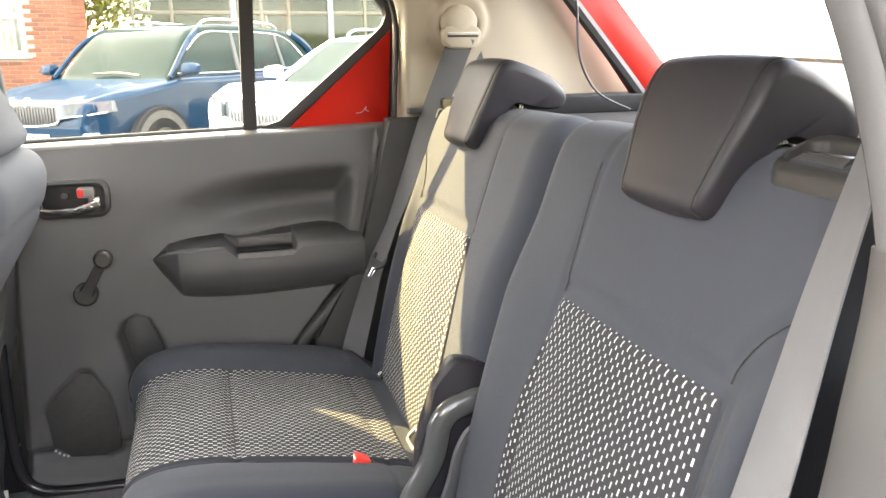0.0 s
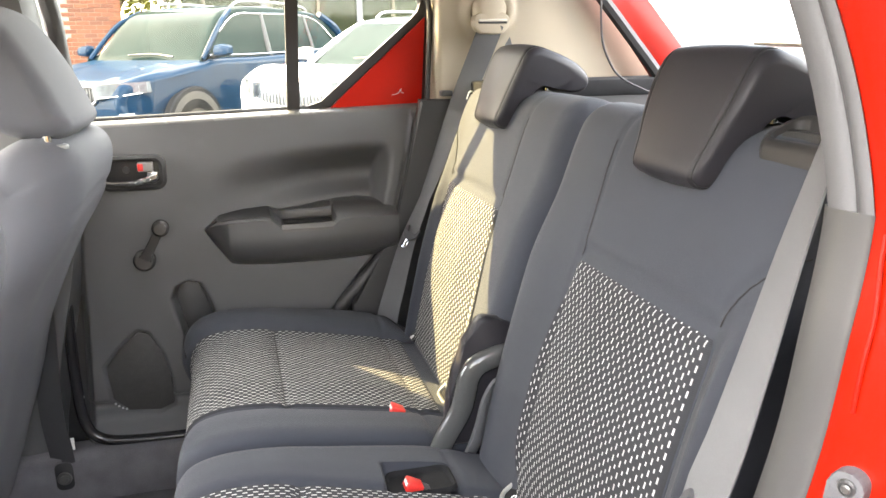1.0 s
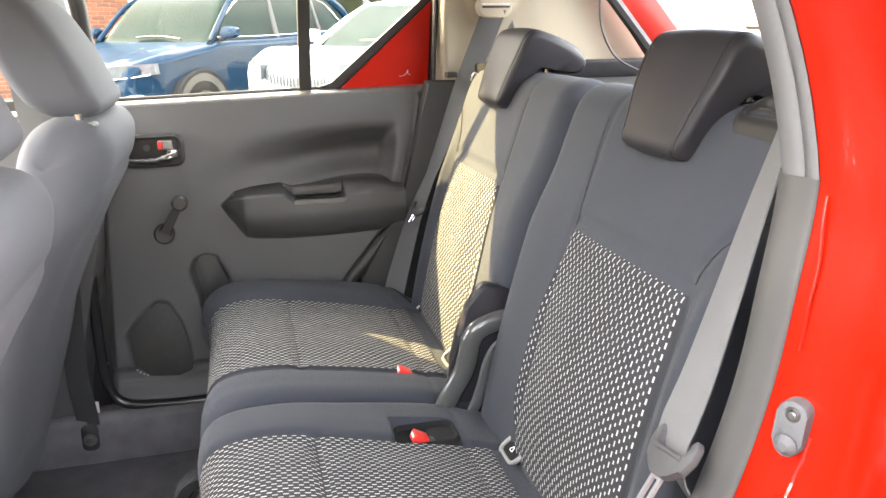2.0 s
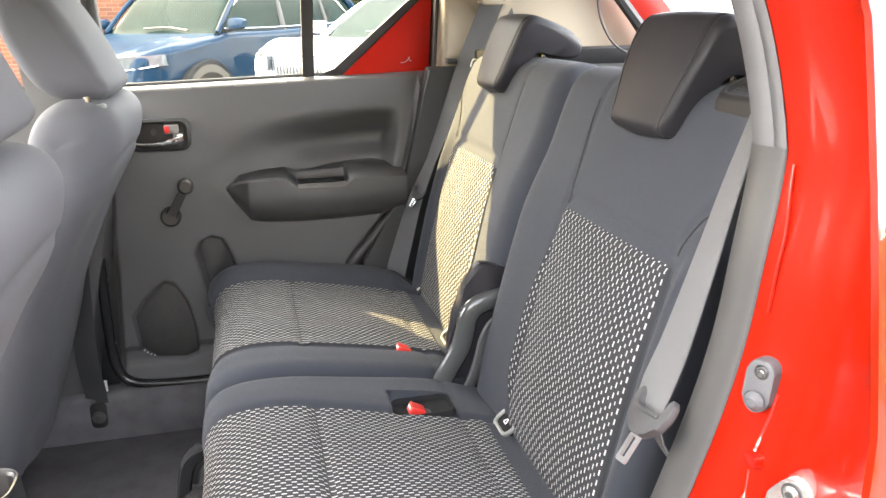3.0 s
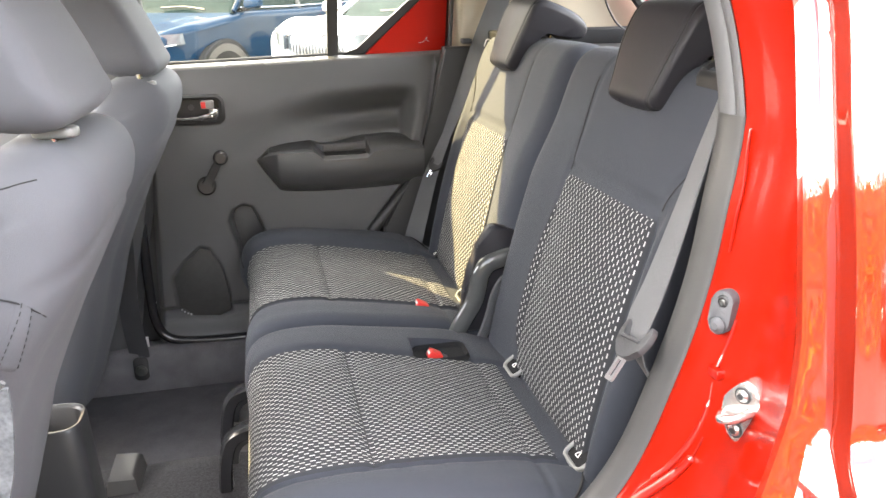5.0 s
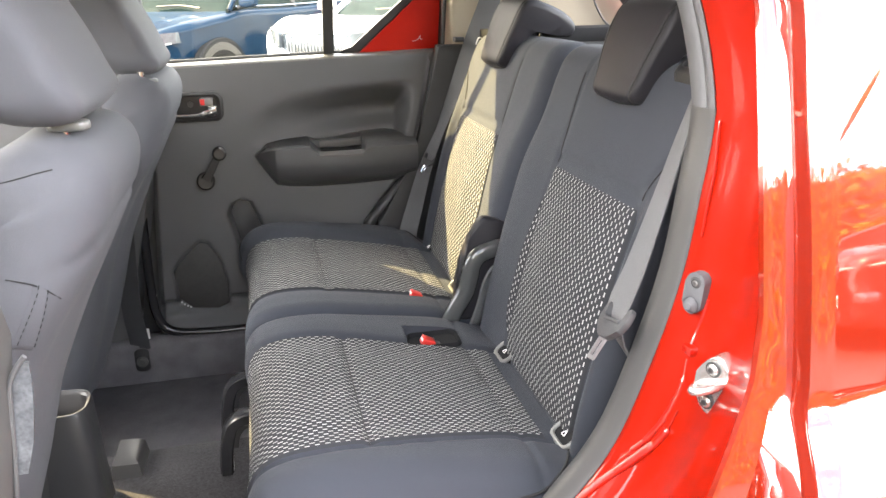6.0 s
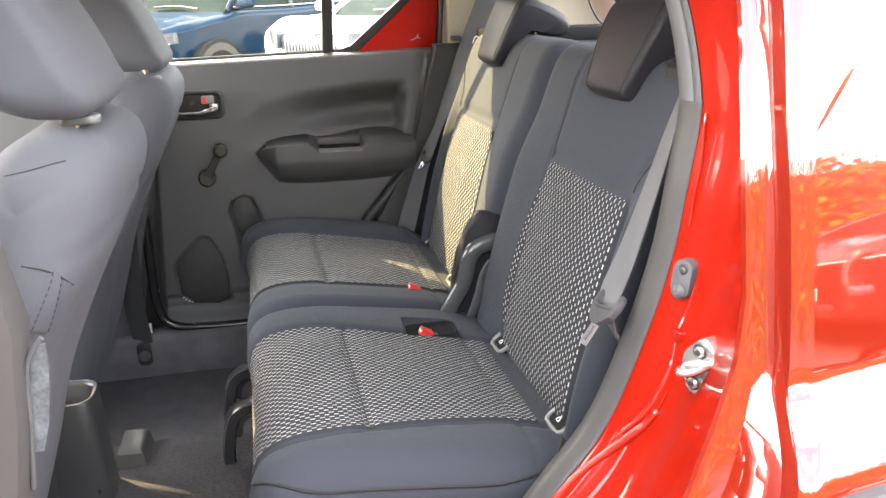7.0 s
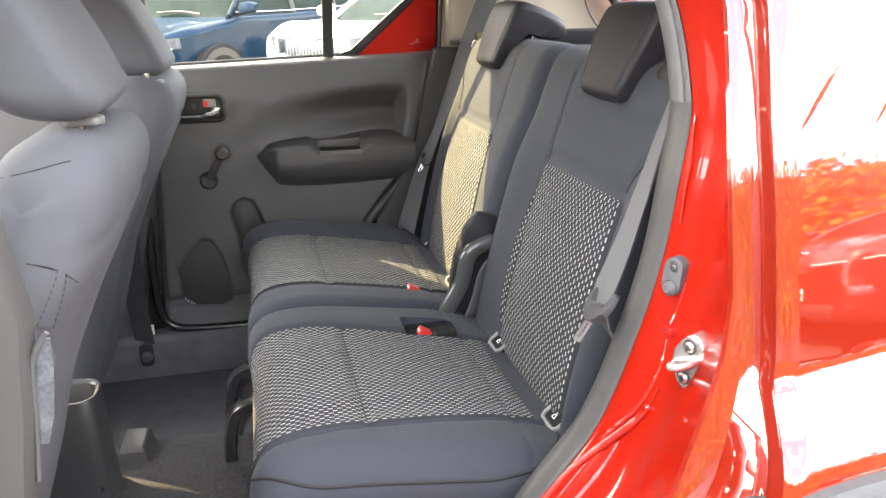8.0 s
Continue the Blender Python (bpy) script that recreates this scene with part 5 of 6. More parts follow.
part("webbing", ribbon([(0.200, 0.518, 1.312), (0.178, 0.530, 1.25), (0.140, 0.542, 1.155), (0.097, 0.545, 1.045), (0.060, 0.546, 0.955), (0.040, 0.546, 0.910), (0.022, 0.546, 0.865), (-0.004, 0.544, 0.780), (-0.024, 0.538, 0.715), (-0.034, 0.53, 0.66)],
                       [(0.97, -0.24, 0), (0.95, -0.3, 0), (0.85, -0.52, 0), (0.60, -0.80, 0), (0.30, -0.95, 0), (0.20, -0.98, 0), (0.55, -0.83, 0), (0.85, -0.5, 0), (0.9, -0.4, 0), (0.9, -0.4, 0)], 0.047), BELT, far_belt)
part("webbing", ribbon([(0.212, 0.552, 1.322), (0.235, 0.556, 1.25), (0.25, 0.558, 1.18), (0.26, 0.558, 1.10)], (0.95, -0.2, 0.1), 0.046), BELT, far_belt)
guide = part("guide", plate([(0.160, 1.318), (0.163, 1.302), (0.175, 1.290), (0.222, 1.288), (0.233, 1.298), (0.237, 1.316), (0.232, 1.326), (0.220, 1.332), (0.180, 1.332), (0.166, 1.328)], "xz", 0.514, 0.545, 0.005, 3), CREAM, far_belt, "cream plastic belt guide")
part("slot_bar", boxed(0.170, 0.229, 0.510, 0.518, 1.3135, 1.3185, 0.002), HEADLINE, guide, "pale slot bar")
part("slot", boxed(0.170, 0.229, 0.5125, 0.517, 1.3095, 1.3135, 0.001), DARK, guide, "dark slot")
part("cover_dome", loft([[(0.197 + 0.036 * k * math.cos(a), 0.534 - d, 1.338 + 0.034 * k * math.sin(a)) for a in np.linspace(0, 2 * math.pi, 28, endpoint=False)] for k, d in ((1.0, 0.0), (0.95, 0.010), (0.8, 0.016), (0.5, 0.020), (0.15, 0.021))]), CREAM, guide, "cream domed cover")


def tongue(owner, c, along, flat_way, steel, sc=1.0):
    """A belt tongue: a plastic grip over a steel blade with a slot."""
    z = -Vector(along).normalized()
    n = Vector(flat_way)
    n = (n - z * n.dot(z)).normalized()
    x = n.cross(z)
    m = Matrix((x, n, z)).transposed().to_4x4()
    m.translation = Vector(c)
    m = m @ Matrix.Scale(sc, 4)
    grip = plate([(-0.026, 0.018), (-0.027, 0.006), (-0.020, 0.002), (0.020, 0.002), (0.027, 0.006), (0.026, 0.018), (0.031, 0.024), (0.037, 0.018), (0.038, 0.004), (0.032, -0.010), (0.018, -0.017), (0.011, -0.024), (-0.011, -0.024), (-0.018, -0.017), (-0.032, -0.010), (-0.038, 0.004), (-0.037, 0.018), (-0.031, 0.024)], "xz", -0.0045, 0.0045, 0.0018)
    bmesh.ops.transform(grip, matrix=m, verts=grip.verts)
    g = part("tongue_grip", grip, GREY_GRIP, owner, "grey plastic tongue grip")
    bm = ring_plate(rounded(0, -0.038, 0.019, 0.034, 0.003, 4), rounded(0, -0.038, 0.0090, 0.023, 0.002, 4), -0.0016, 0.0016)
    bmesh.ops.transform(bm, matrix=m, verts=bm.verts)
    part("tongue_blade", bm, steel, g, "steel tongue blade with a slot")
    bm = boxed(-0.024, 0.024, -0.0065, -0.004, -0.001, 0.0035, 0.001)
    bmesh.ops.transform(bm, matrix=m, verts=bm.verts)
    part("tongue_lip", bm, GREY_GRIP, g)
    return g


BLADE = mat("blade_steel", (0.17, 0.17, 0.175), 0.3, 0.25, var=0.1, scale=40, grain=400, bump=0.05)
GREY_GRIP = mat("grip_plastic", (0.052, 0.052, 0.055), 0.55, spec=0.25, var=0.1, scale=20, grain=900, bump=0.25)
tongue(far_belt, (0.030, 0.530, 0.895), (-0.55, -0.1, -0.8), (-0.9, -0.35, 0.1), CHROME, 0.62)

near_belt = belt("seat_belt", "grey webbing seat belt hanging beside the open door", "rear seat belts")
part("webbing", ribbon([(0.150, -0.500, 1.30), (0.108, -0.502, 1.17), (0.088, -0.506, 1.115), (0.068, -0.512, 1.06), (0.037, -0.523, 0.985), (0.009, -0.533, 0.924), (0.026, -0.534, 0.885), (0.056, -0.530, 0.835), (0.075, -0.526, 0.76), (0.078, -0.524, 0.68)],
                       [(0.6, 0.8, 0.0), (0.5, 0.87, 0.0), (0.45, 0.89, 0.0), (0.38, 0.92, 0.0), (0.15, 0.99, 0.0), (0.0, 1.0, 0.0), (0.40, 0.91, 0.0), (0.47, 0.88, 0.0), (0.47, 0.88, 0.0), (0.47, 0.88, 0.0)], 0.045), BELT, near_belt)
tongue(near_belt, (0.001, -0.548, 0.931), (-0.61, -0.15, -0.78), (0.79, -0.16, -0.59), BLADE, 0.88)

# buckles sunk between insert and bolster
def buckle(s):
    at = (-0.110, -0.114, 0.716) if s < 0 else (-0.086, 0.104, 0.714)
    b = thing("belt_buckle", "seat belt buckle with a red button sunk beside the cushion panel", "belt buckle", at, group="belt buckles")
    body = Matrix.Rotation(radians(-62), 4, "Y")
    bm = boxed(-0.008, 0.008, -0.010, 0.010, -0.034, 0.010, 0.004)
    bmesh.ops.transform(bm, matrix=body, verts=bm.verts)
    part("body", bm, GREY_GRIP, b, "dark buckle body")
    bm = boxed(-0.004, 0.0095, -0.0105, 0.0105, 0.000, 0.0225, 0.002)
    bmesh.ops.transform(bm, matrix=body, verts=bm.verts)
    part("button", bm, BUCKLE_RED, b, "red release button")
    bm = boxed(0.002, 0.006, -0.0065, 0.0065, 0.0220, 0.0232, 0.0)
    bmesh.ops.transform(bm, matrix=body, verts=bm.verts)
    part("slot", bm, WHITE_TAG, b)
    if s < 0:
        rim = [(x + 0.003, y + 0.010) for x, y in rounded(0, 0, 0.088, 0.056, 0.014, 5)]
        part("well", loft([[(0.003 + (x - 0.003) * k, 0.010 + (y - 0.010) * k, h) for x, y in rim] for k, h in ((1.05, 0.002), (1.0, 0.0095), (0.95, 0.0095), (0.90, 0.002), (0.84, -0.010), (0.3, -0.012))]), FELT, b, "black moulded buckle well")
    return b


buckle(-1)
buckle(1)

# centre lap strap: two glossy curved stalks rising between the backrests
stalk = thing("centre_buckle_stalk", "glossy curved black plastic buckle stalk between the backrests", "belt stalk", (-0.02, 0.03, 0.70))
OFF = Matrix.Translation((0.02, -0.03, -0.70))
def curved(pts, wide, w, th, name, m, label):
    bm = ribbon(pts, wide, w, th, 36)
    bmesh.ops.transform(bm, matrix=OFF, verts=bm.verts)
    return part(name, bm, m, stalk, label)
STALK = mat("stalk_plastic", (0.060, 0.062, 0.062), 0.14, var=0.1, scale=10, grain=500, bump=0.05)
bm = tube([(0.075, -0.004, 0.836), (0.046, -0.004, 0.842), (0.024, -0.004, 0.838), (0.003, -0.004, 0.830), (-0.010, -0.004, 0.812), (-0.015, -0.004, 0.788), (-0.023, -0.004, 0.761), (-0.043, -0.004, 0.727), (-0.054, -0.004, 0.704)], 0.0125, 16, 70, 1.35)
bmesh.ops.transform(bm, matrix=OFF, verts=bm.verts)
part("sleeve", bm, STALK, stalk, "glossy curved sleeve")
curved([(0.060, -0.010, 0.820), (0.036, -0.010, 0.808), (0.020, -0.009, 0.780), (0.010, -0.008, 0.741), (-0.001, -0.006, 0.708), (-0.012, -0.004, 0.686)], (0.85, 0.3, 0.45), 0.026, 0.005, "strap", BELT, "grey strap behind the sleeve")

# ---- cheek panels between the backrests ----
cheek = thing("backrest_hinge_cover", "dark cloth-covered hinge cover between the two backrests", "hinge cover", (0.03, 0.03, 0.70))
bm = plate([(-0.045, 0.70), (-0.036, 0.78), (-0.030, 0.817), (-0.012, 0.86), (0.006, 0.893), (0.018, 0.899), (0.042, 0.890), (0.10, 0.87), (0.10, 0.70)], "xz", 0.006, 0.030, 0.008, 3)
bmesh.ops.transform(bm, matrix=Matrix.Translation((-0.03, -0.03, -0.70)), verts=bm.verts)
part("cover", bm, VINYL, cheek)

# ---- floor things ----
holder = thing("cup_holder", "black plastic rear cup holder at the end of the console", "cup holder", (-0.70, -0.07, 0.476))
def tapered(cx, cy, rows, n=40, sq=4.5):
    loops = []
    for z, a, b, dx in rows:
        loops.append([(cx + dx + a * math.copysign(abs(math.cos(k)) ** (2 / sq), math.cos(k)), cy + b * math.copysign(abs(math.sin(k)) ** (2 / sq), math.sin(k)), z) for k in np.linspace(0, 2 * math.pi, n, endpoint=False)])
    return loops
part("cup", loft(tapered(0, 0, [(0.0, 0.060, 0.050, -0.018), (0.10, 0.052, 0.047, -0.014), (0.185, 0.046, 0.046, -0.012), (0.192, 0.043, 0.043, -0.012), (0.186, 0.038, 0.038, -0.012), (0.05, 0.034, 0.034, 0.0)])), CUP, holder, "black plastic cup")
part("rim", tube([(-0.012 + 0.0445 * math.copysign(abs(math.cos(k)) ** 0.667, math.cos(k)), 0.0445 * math.copysign(abs(math.sin(k)) ** 0.667, math.sin(k)), 0.192) for k in np.linspace(0, 2 * math.pi, 25)], 0.0020, 6, 60), CUP, holder, "worn rim")
part("console_end", boxed(-0.30, -0.03, -0.055, 0.055, 0.0, 0.13, 0.02, 3), DARK, holder, "black console end")
part("screw", disc((0.022, -0.044, 0.03), (0, -1, 0), 0.005, 0.003, 12), GLOSSY, holder)
riser_box = thing("seat_rail_cover", "grey plastic seat rail end cover on the carpet", "rail cover", (-0.640, 0.022, 0.476))
part("cover", loft([[(-0.030, -0.03, 0.0), (0.022, -0.03, 0.0), (0.026, 0.05, 0.0), (-0.028, 0.05, 0.0)], [(-0.026, -0.026, 0.026), (0.018, -0.026, 0.024), (0.022, 0.046, 0.028), (-0.024, 0.046, 0.030)], [(-0.022, -0.016, 0.034), (0.010, -0.016, 0.031), (0.014, 0.040, 0.036), (-0.02, 0.040, 0.038)]]), EDGING, riser_box)
for y, z0 in ((0.035, 0.606), (-0.075, 0.592)):
    hook = thing("rail_hook", "black plastic slide rail hook under the cushion front", "rail hook", (-0.42, y, z0), group="slide rail hooks")
    part("hook", ribbon([(0.07, 0, 0.016), (0.02, 0, 0.017), (-0.010, 0, 0.015), (-0.030, 0, 0.004), (-0.040, 0, -0.02), (-0.046, 0, -0.06), (-0.047, 0, -0.085)], (0, 1, 0), 0.034, 0.016, 36), GLOSSY, hook)
    part("hook_web", ribbon([(0.07, 0.004, 0.002), (0.0, 0.004, 0.001), (-0.022, 0.004, -0.014), (-0.028, 0.004, -0.04)], (0, 1, 0), 0.022, 0.008, 20), DARK, hook)
BOLT = mat("dark_bolt_steel", (0.16, 0.16, 0.155), 0.4, 0.7, var=0.1, scale=40, grain=400, bump=0.1)
anchor = thing("front_belt", "black front seat belt bolted to the floor by the pillar", "seat belt", (-0.69, 0.565, 0.44))
part("webbing", ribbon([(0.020, 0.0, 0.62), (0.005, 0.0, 0.40), (-0.008, 0.0, 0.16), (-0.002, 0.0, 0.05), (0.0, -0.004, 0.025)], (1, -0.15, 0), 0.046), DARK_BELT, anchor)
part("anchor_plate", plate(rounded(0.0, 0.0, 0.034, 0.06, 0.012), "xz", -0.010, -0.005, 0.001), DARK, anchor)
part("bolt", disc((0.0, -0.010, -0.004), (0, -1, 0), 0.009, 0.008, 6, 0.0015), BOLT, anchor, "steel bolt")
part("bolt_flange", disc((0.0, -0.009, -0.004), (0, -1, 0), 0.014, 0.004, 20, 0.001), BOLT, anchor)
tab = thing("paper_tab", "small white paper tab on the door sill", "tab", (-0.672, 0.58, 0.500))
part("tab", boxed(-0.004, 0.005, -0.008, -0.0065, -0.012, 0.014, 0.0), WHITE_TAG, tab)

# ---- fittings on the open side's jamb ----
stop = thing("door_switch", "grey rubber door switch screwed to the red jamb", "door switch", (0.055, -0.622, 0.990))
JN = Vector((-0.92, -0.38, 0.0)).normalized()
def on_jamb(outline, d0, d1, bevel=0.0):
    """A plate on the jamb: outline in (along the jamb, up)."""
    bm = plate(outline, "xz", d0, d1, bevel)
    x = Vector((JN.y, -JN.x, 0)) * -1
    m = Matrix((x, -JN, Vector((0.10, 0, 1)).normalized())).transposed().to_4x4()
    bmesh.ops.transform(bm, matrix=m, verts=bm.verts)
    return bm
SWITCH = mat("switch_rubber", (0.072, 0.073, 0.080), 0.7, var=0.1, scale=30, grain=600, bump=0.2)
part("base", on_jamb(rounded(0, 0, 0.023, 0.043, 0.0105, 6), -0.008, 0.0065, 0.002), SWITCH, stop)
def knob(c, r, d, m, name, owner, n=20, bevel=0.002):
    x = Vector((JN.y, -JN.x, 0)) * -1
    p = x * c[0] + Vector((0.10, 0, 1)).normalized() * c[1] + JN * 0.006
    return part(name, disc(p, JN, r, d, n, bevel), m, owner)
knob((0.001, -0.012), 0.0088, 0.009, SWITCH, "button", stop, bevel=0.005)
knob((0.001, 0.011), 0.0068, 0.0030, DARK, "screw_well", stop)
knob((0.001, 0.011), 0.0042, 0.0040, BOLT, "screw", stop)
LY = Vector((0, 0, 1)).cross(JN).normalized()
striker = thing("door_striker", "shiny steel door striker bolted to the red jamb", "door striker", (0.0415, -0.6875, 0.9215))
STRIKER = mat("striker_steel", (0.60, 0.59, 0.57), 0.25, 0.85, var=0.12, scale=60, grain=500, bump=0.1)
part("plate", on_jamb([(u * 0.84, v * 0.80) for u, v in spline([(0.0, 0.038), (-0.016, 0.022), (-0.024, 0.002), (-0.016, -0.022), (-0.002, -0.038), (0.014, -0.028), (0.020, 0.0), (0.015, 0.028)], 40, closed=True)[0]], -0.0065, 0.012, 0.002), STRIKER, striker)
part("loop", tube([tuple(JN * a + LY * b + Vector((0, 0, c))) for a, b, c in ((0.0, 0.010, 0.005), (0.018, 0.010, 0.005), (0.029, 0.005, 0.003), (0.032, 0.0, 0.002), (0.029, -0.005, 0.0), (0.018, -0.010, -0.002), (0.0, -0.011, -0.003))], 0.0044, 10, 36), STRIKER, striker)
part("loop_web", plate(rounded(0, 0, 0.020, 0.012, 0.004), "xy", -0.003, 0.003, 0.001), STRIKER, striker).location = JN * 0.014
for c in ((-0.001, 0.0165), (-0.002, -0.0175)):
    knob(c, 0.0080, 0.0022, DARK, "screw_well", striker, 20, 0.0005)
    knob(c, 0.0060, 0.005, STRIKER, "screw_head", striker, 20, 0.002)
    knob(c, 0.0030, 0.0058, DARK, "screw_socket", striker, 6, 0.0)
part("pin", tube([(0.018, -0.012, -0.012), (0.024, -0.036, -0.013)], 0.004, 8), RED, striker)

# ---- the open rear door on the near side, swung out ----
open_door = thing("open_rear_door", "red rear car door standing wide open with dark trim", "car door", (-0.70, -0.835, 0.46), -92)
rows = []
for z in np.linspace(0.0, 0.70, 10):
    rows.append([(x, -0.05, z) for x in np.linspace(0.02, 0.40 + 0.33 * step(0.1, 0.5, z), 8)])
part("shell", loft(rows + [[(x, 0.05, z) for x, _, z in r] for r in reversed(rows)], closed=False), RED, open_door, "red door shell")
part("inner_trim", plate([(0.03, 0.01), (0.38, 0.01), (0.70, 0.42), (0.72, 0.70), (0.03, 0.68)], "xz", 0.05, 0.085, 0.01), TRIM, open_door, "dark grained trim")
part("window_frame", tube([(0.03, 0.0, 0.70), (0.02, 0.02, 1.02), (0.35, 0.03, 1.04), (0.60, 0.02, 0.96), (0.72, 0.0, 0.70)], 0.018, 8, 40), DARK, open_door, "black window frame")
part("window_glass", plate([(0.03, 0.70), (0.70, 0.70), (0.60, 0.95), (0.35, 1.03), (0.03, 1.02)], "xz", 0.010, 0.014), SIDE_GLASS, open_door, "clear window")
for z in (0.12, 0.46):
    part("hinge", boxed(-0.03, 0.03, 0.0, 0.05, z, z + 0.08, 0.006), STEEL, open_door)

# ---- other cars ----
BLUE = mat("blue_metallic_paint", (0.0035, 0.017, 0.038), 0.4, 0.0, var=0.05, scale=2, grain=900, bump=0.0, coat=0.22, spec=0.12, rvar=0.03)
WHITE = mat("white_car_paint", (0.80, 0.80, 0.80), 0.35, var=0.03, scale=2, grain=60, bump=0.0, coat=1.0, rvar=0.03)
MAROON = mat("dark_red_paint", (0.07, 0.008, 0.008), 0.35, var=0.05, scale=2, grain=60, bump=0.0, coat=1.0, rvar=0.03)
TINT = mat("tinted_car_glass", (0.012, 0.020, 0.018), 0.06, var=0.3, scale=3, grain=20, bump=0.0, spec=0.12, rvar=0.02)
LAMP = mat("headlamp_lens", (0.16, 0.18, 0.20), 0.12, 0.6, var=0.3, scale=30, grain=120, bump=0.3)
PLATE = mat("number_plate", (0.72, 0.72, 0.70), 0.4, var=0.05, bump=0.0)


# alloy darkened almost to black: the wheel arch's shadow put into its colour
SHADED_RIM = mat("shaded_alloy", (0.010, 0.010, 0.011), 0.5, 0.3, var=0.1, scale=10, grain=300, bump=0.05, spec=0.2)

for m in (BLUE, TINT):
    m.node_tree.nodes["Principled BSDF"].inputs["IOR"].default_value = 1.18


def parked(name, label, at, turn, paint, sizes):
    """A parked car, front towards its own +x, from side outlines drawn across its width."""
    L, W, H, belt_z, nose = sizes
    owner = thing(name, label, "car", at, turn)
    half, cl = W / 2, 0.20
    f, r = L / 2, -L / 2
    ax_f, ax_r, wr = f - 0.86, r + 0.88, 0.335

    def plan(x):
        return 1 - 0.20 * step(f - 0.75, f + 0.05, x) ** 1.5 - 0.12 * step(r + 0.6, r - 0.05, x)

    low = [(f - 0.04, 0.26), (f, 0.42), (f + 0.01, 0.60), (f - 0.02, nose - 0.10), (f - 0.10, nose), (f - 0.45, nose + 0.10), (f - 1.05, belt_z - 0.02), (f - 1.35, belt_z + 0.02), (0.0, belt_z + 0.03), (r + 0.5, belt_z + 0.08),
           (r + 0.10, belt_z + 0.06), (r + 0.02, belt_z - 0.10), (r, 0.60), (r + 0.06, 0.30), (r + 0.6, cl), (0, cl), (f - 0.6, cl)]

    def low_push(s, y, x, z):
        d = soft_end(y, -half, half, 0.11) * 0.8
        return d

    sh = Shell(low, 130, low_push)
    bm = sh.body(spread(-half, half, 24, 0.11))
    for v in bm.verts:
        side = step(0.8, 1.0, abs(v.co.y) / half)
        v.co.y *= plan(v.co.x) * (1 - 0.05 * step(0.5, 0.2, v.co.z) - 0.035 * side * bell(v.co.z - 0.66, 0.10) + 0.006 * bell(v.co.z - 0.88, 0.04))
        v.co.z += 0.014 * bell(abs(v.co.y) - 0.45, 0.05) * step(f - 1.1, f - 0.8, v.co.x) * step(nose - 0.02, nose + 0.02, v.co.z)
    part("body", bm, paint, owner, angle=60)
    scr = f - 1.12
    cab = [(scr, belt_z - 0.06), (scr - 0.02, belt_z + 0.0), (scr - 0.42, H - 0.20), (scr - 0.72, H - 0.045), (scr - 1.2, H - 0.005), (r + 1.2, H - 0.02), (r + 0.62, H - 0.07), (r + 0.28, H - 0.30), (r + 0.10, belt_z + 0.08), (r + 0.10, belt_z - 0.06), (0, belt_z - 0.08)]
    gh = Shell(cab, 100, lambda s, y, x, z: soft_end(y, -half * 0.93, half * 0.93, 0.10))
    bm = gh.body(spread(-half * 0.93, half * 0.93, 20, 0.10))
    narrow = lambda z: 1 - 0.20 * max(0.0, (z - belt_z) / (H - belt_z)) ** 1.1
    for v in bm.verts:
        v.co.y *= narrow(v.co.z)
    part("windows", bm, TINT, owner, "tinted windows", angle=60)
    # roof skin
    loops = []
    for x, z in [(scr - 0.60, H - 0.085), (scr - 0.72, H - 0.036), (scr - 1.2, H + 0.006), (r + 1.2, H - 0.010), (r + 0.62, H - 0.058), (r + 0.42, H - 0.13)]:
        w = half * 0.93 * narrow(z) - 0.01
        top = [(x, w * k, z - 0.07 * abs(k) ** 4) for k in np.linspace(-1, 1, 15)]
        loops.append(top + [(a, b, c - 0.02) for a, b, c in reversed(top)])
    part("roof", loft(loops), paint, owner, "painted roof")
    for s in (-1, 1):
        w0, w1 = half * 0.925, half * 0.93 * narrow(H - 0.06)
        part("windscreen_pillar", tube([(scr - 0.0, s * w0, belt_z), (scr - 0.40, s * (w0 + w1 + 0.02) / 2, H - 0.24), (scr - 0.72, s * (w1 - 0.02), H - 0.07)], 0.030, 8), paint, owner)
        part("side_pillar", tube([(scr - 1.25, s * (w0 - 0.005), belt_z), (scr - 1.28, s * (w1 - 0.005), H - 0.09)], 0.035, 8), DARK, owner, "black side pillar")
        part("side_pillar", tube([(r + 1.0, s * (w0 - 0.005), belt_z), (r + 1.05, s * (w1 - 0.005), H - 0.09)], 0.03, 8), DARK, owner, "black side pillar")
        part("rear_pillar", tube([(r + 0.16, s * (w0 - 0.02), belt_z + 0.04), (r + 0.33, s * (w0 + w1) / 2, H - 0.27), (r + 0.62, s * (w1 - 0.02), H - 0.08)], 0.06, 8), paint, owner)
        part("window_trim", tube([(scr - 0.10, s * (half * 0.94), belt_z + 0.045), (scr - 1.2, s * (half * 0.945), belt_z + 0.05), (r + 0.45, s * (half * 0.93), belt_z + 0.11), (r + 0.5, s * (half * 0.87), belt_z + 0.25), (r + 0.9, s * (w1 + 0.012), H - 0.12), (scr - 1.2, s * (w1 + 0.018), H - 0.10), (scr - 0.75, s * (w1 + 0.015), H - 0.13), (scr - 0.35, s * (w0 + w1 + 0.06) / 2, H - 0.32)], 0.010, 6, 60), CHROME, owner, "chrome window line")
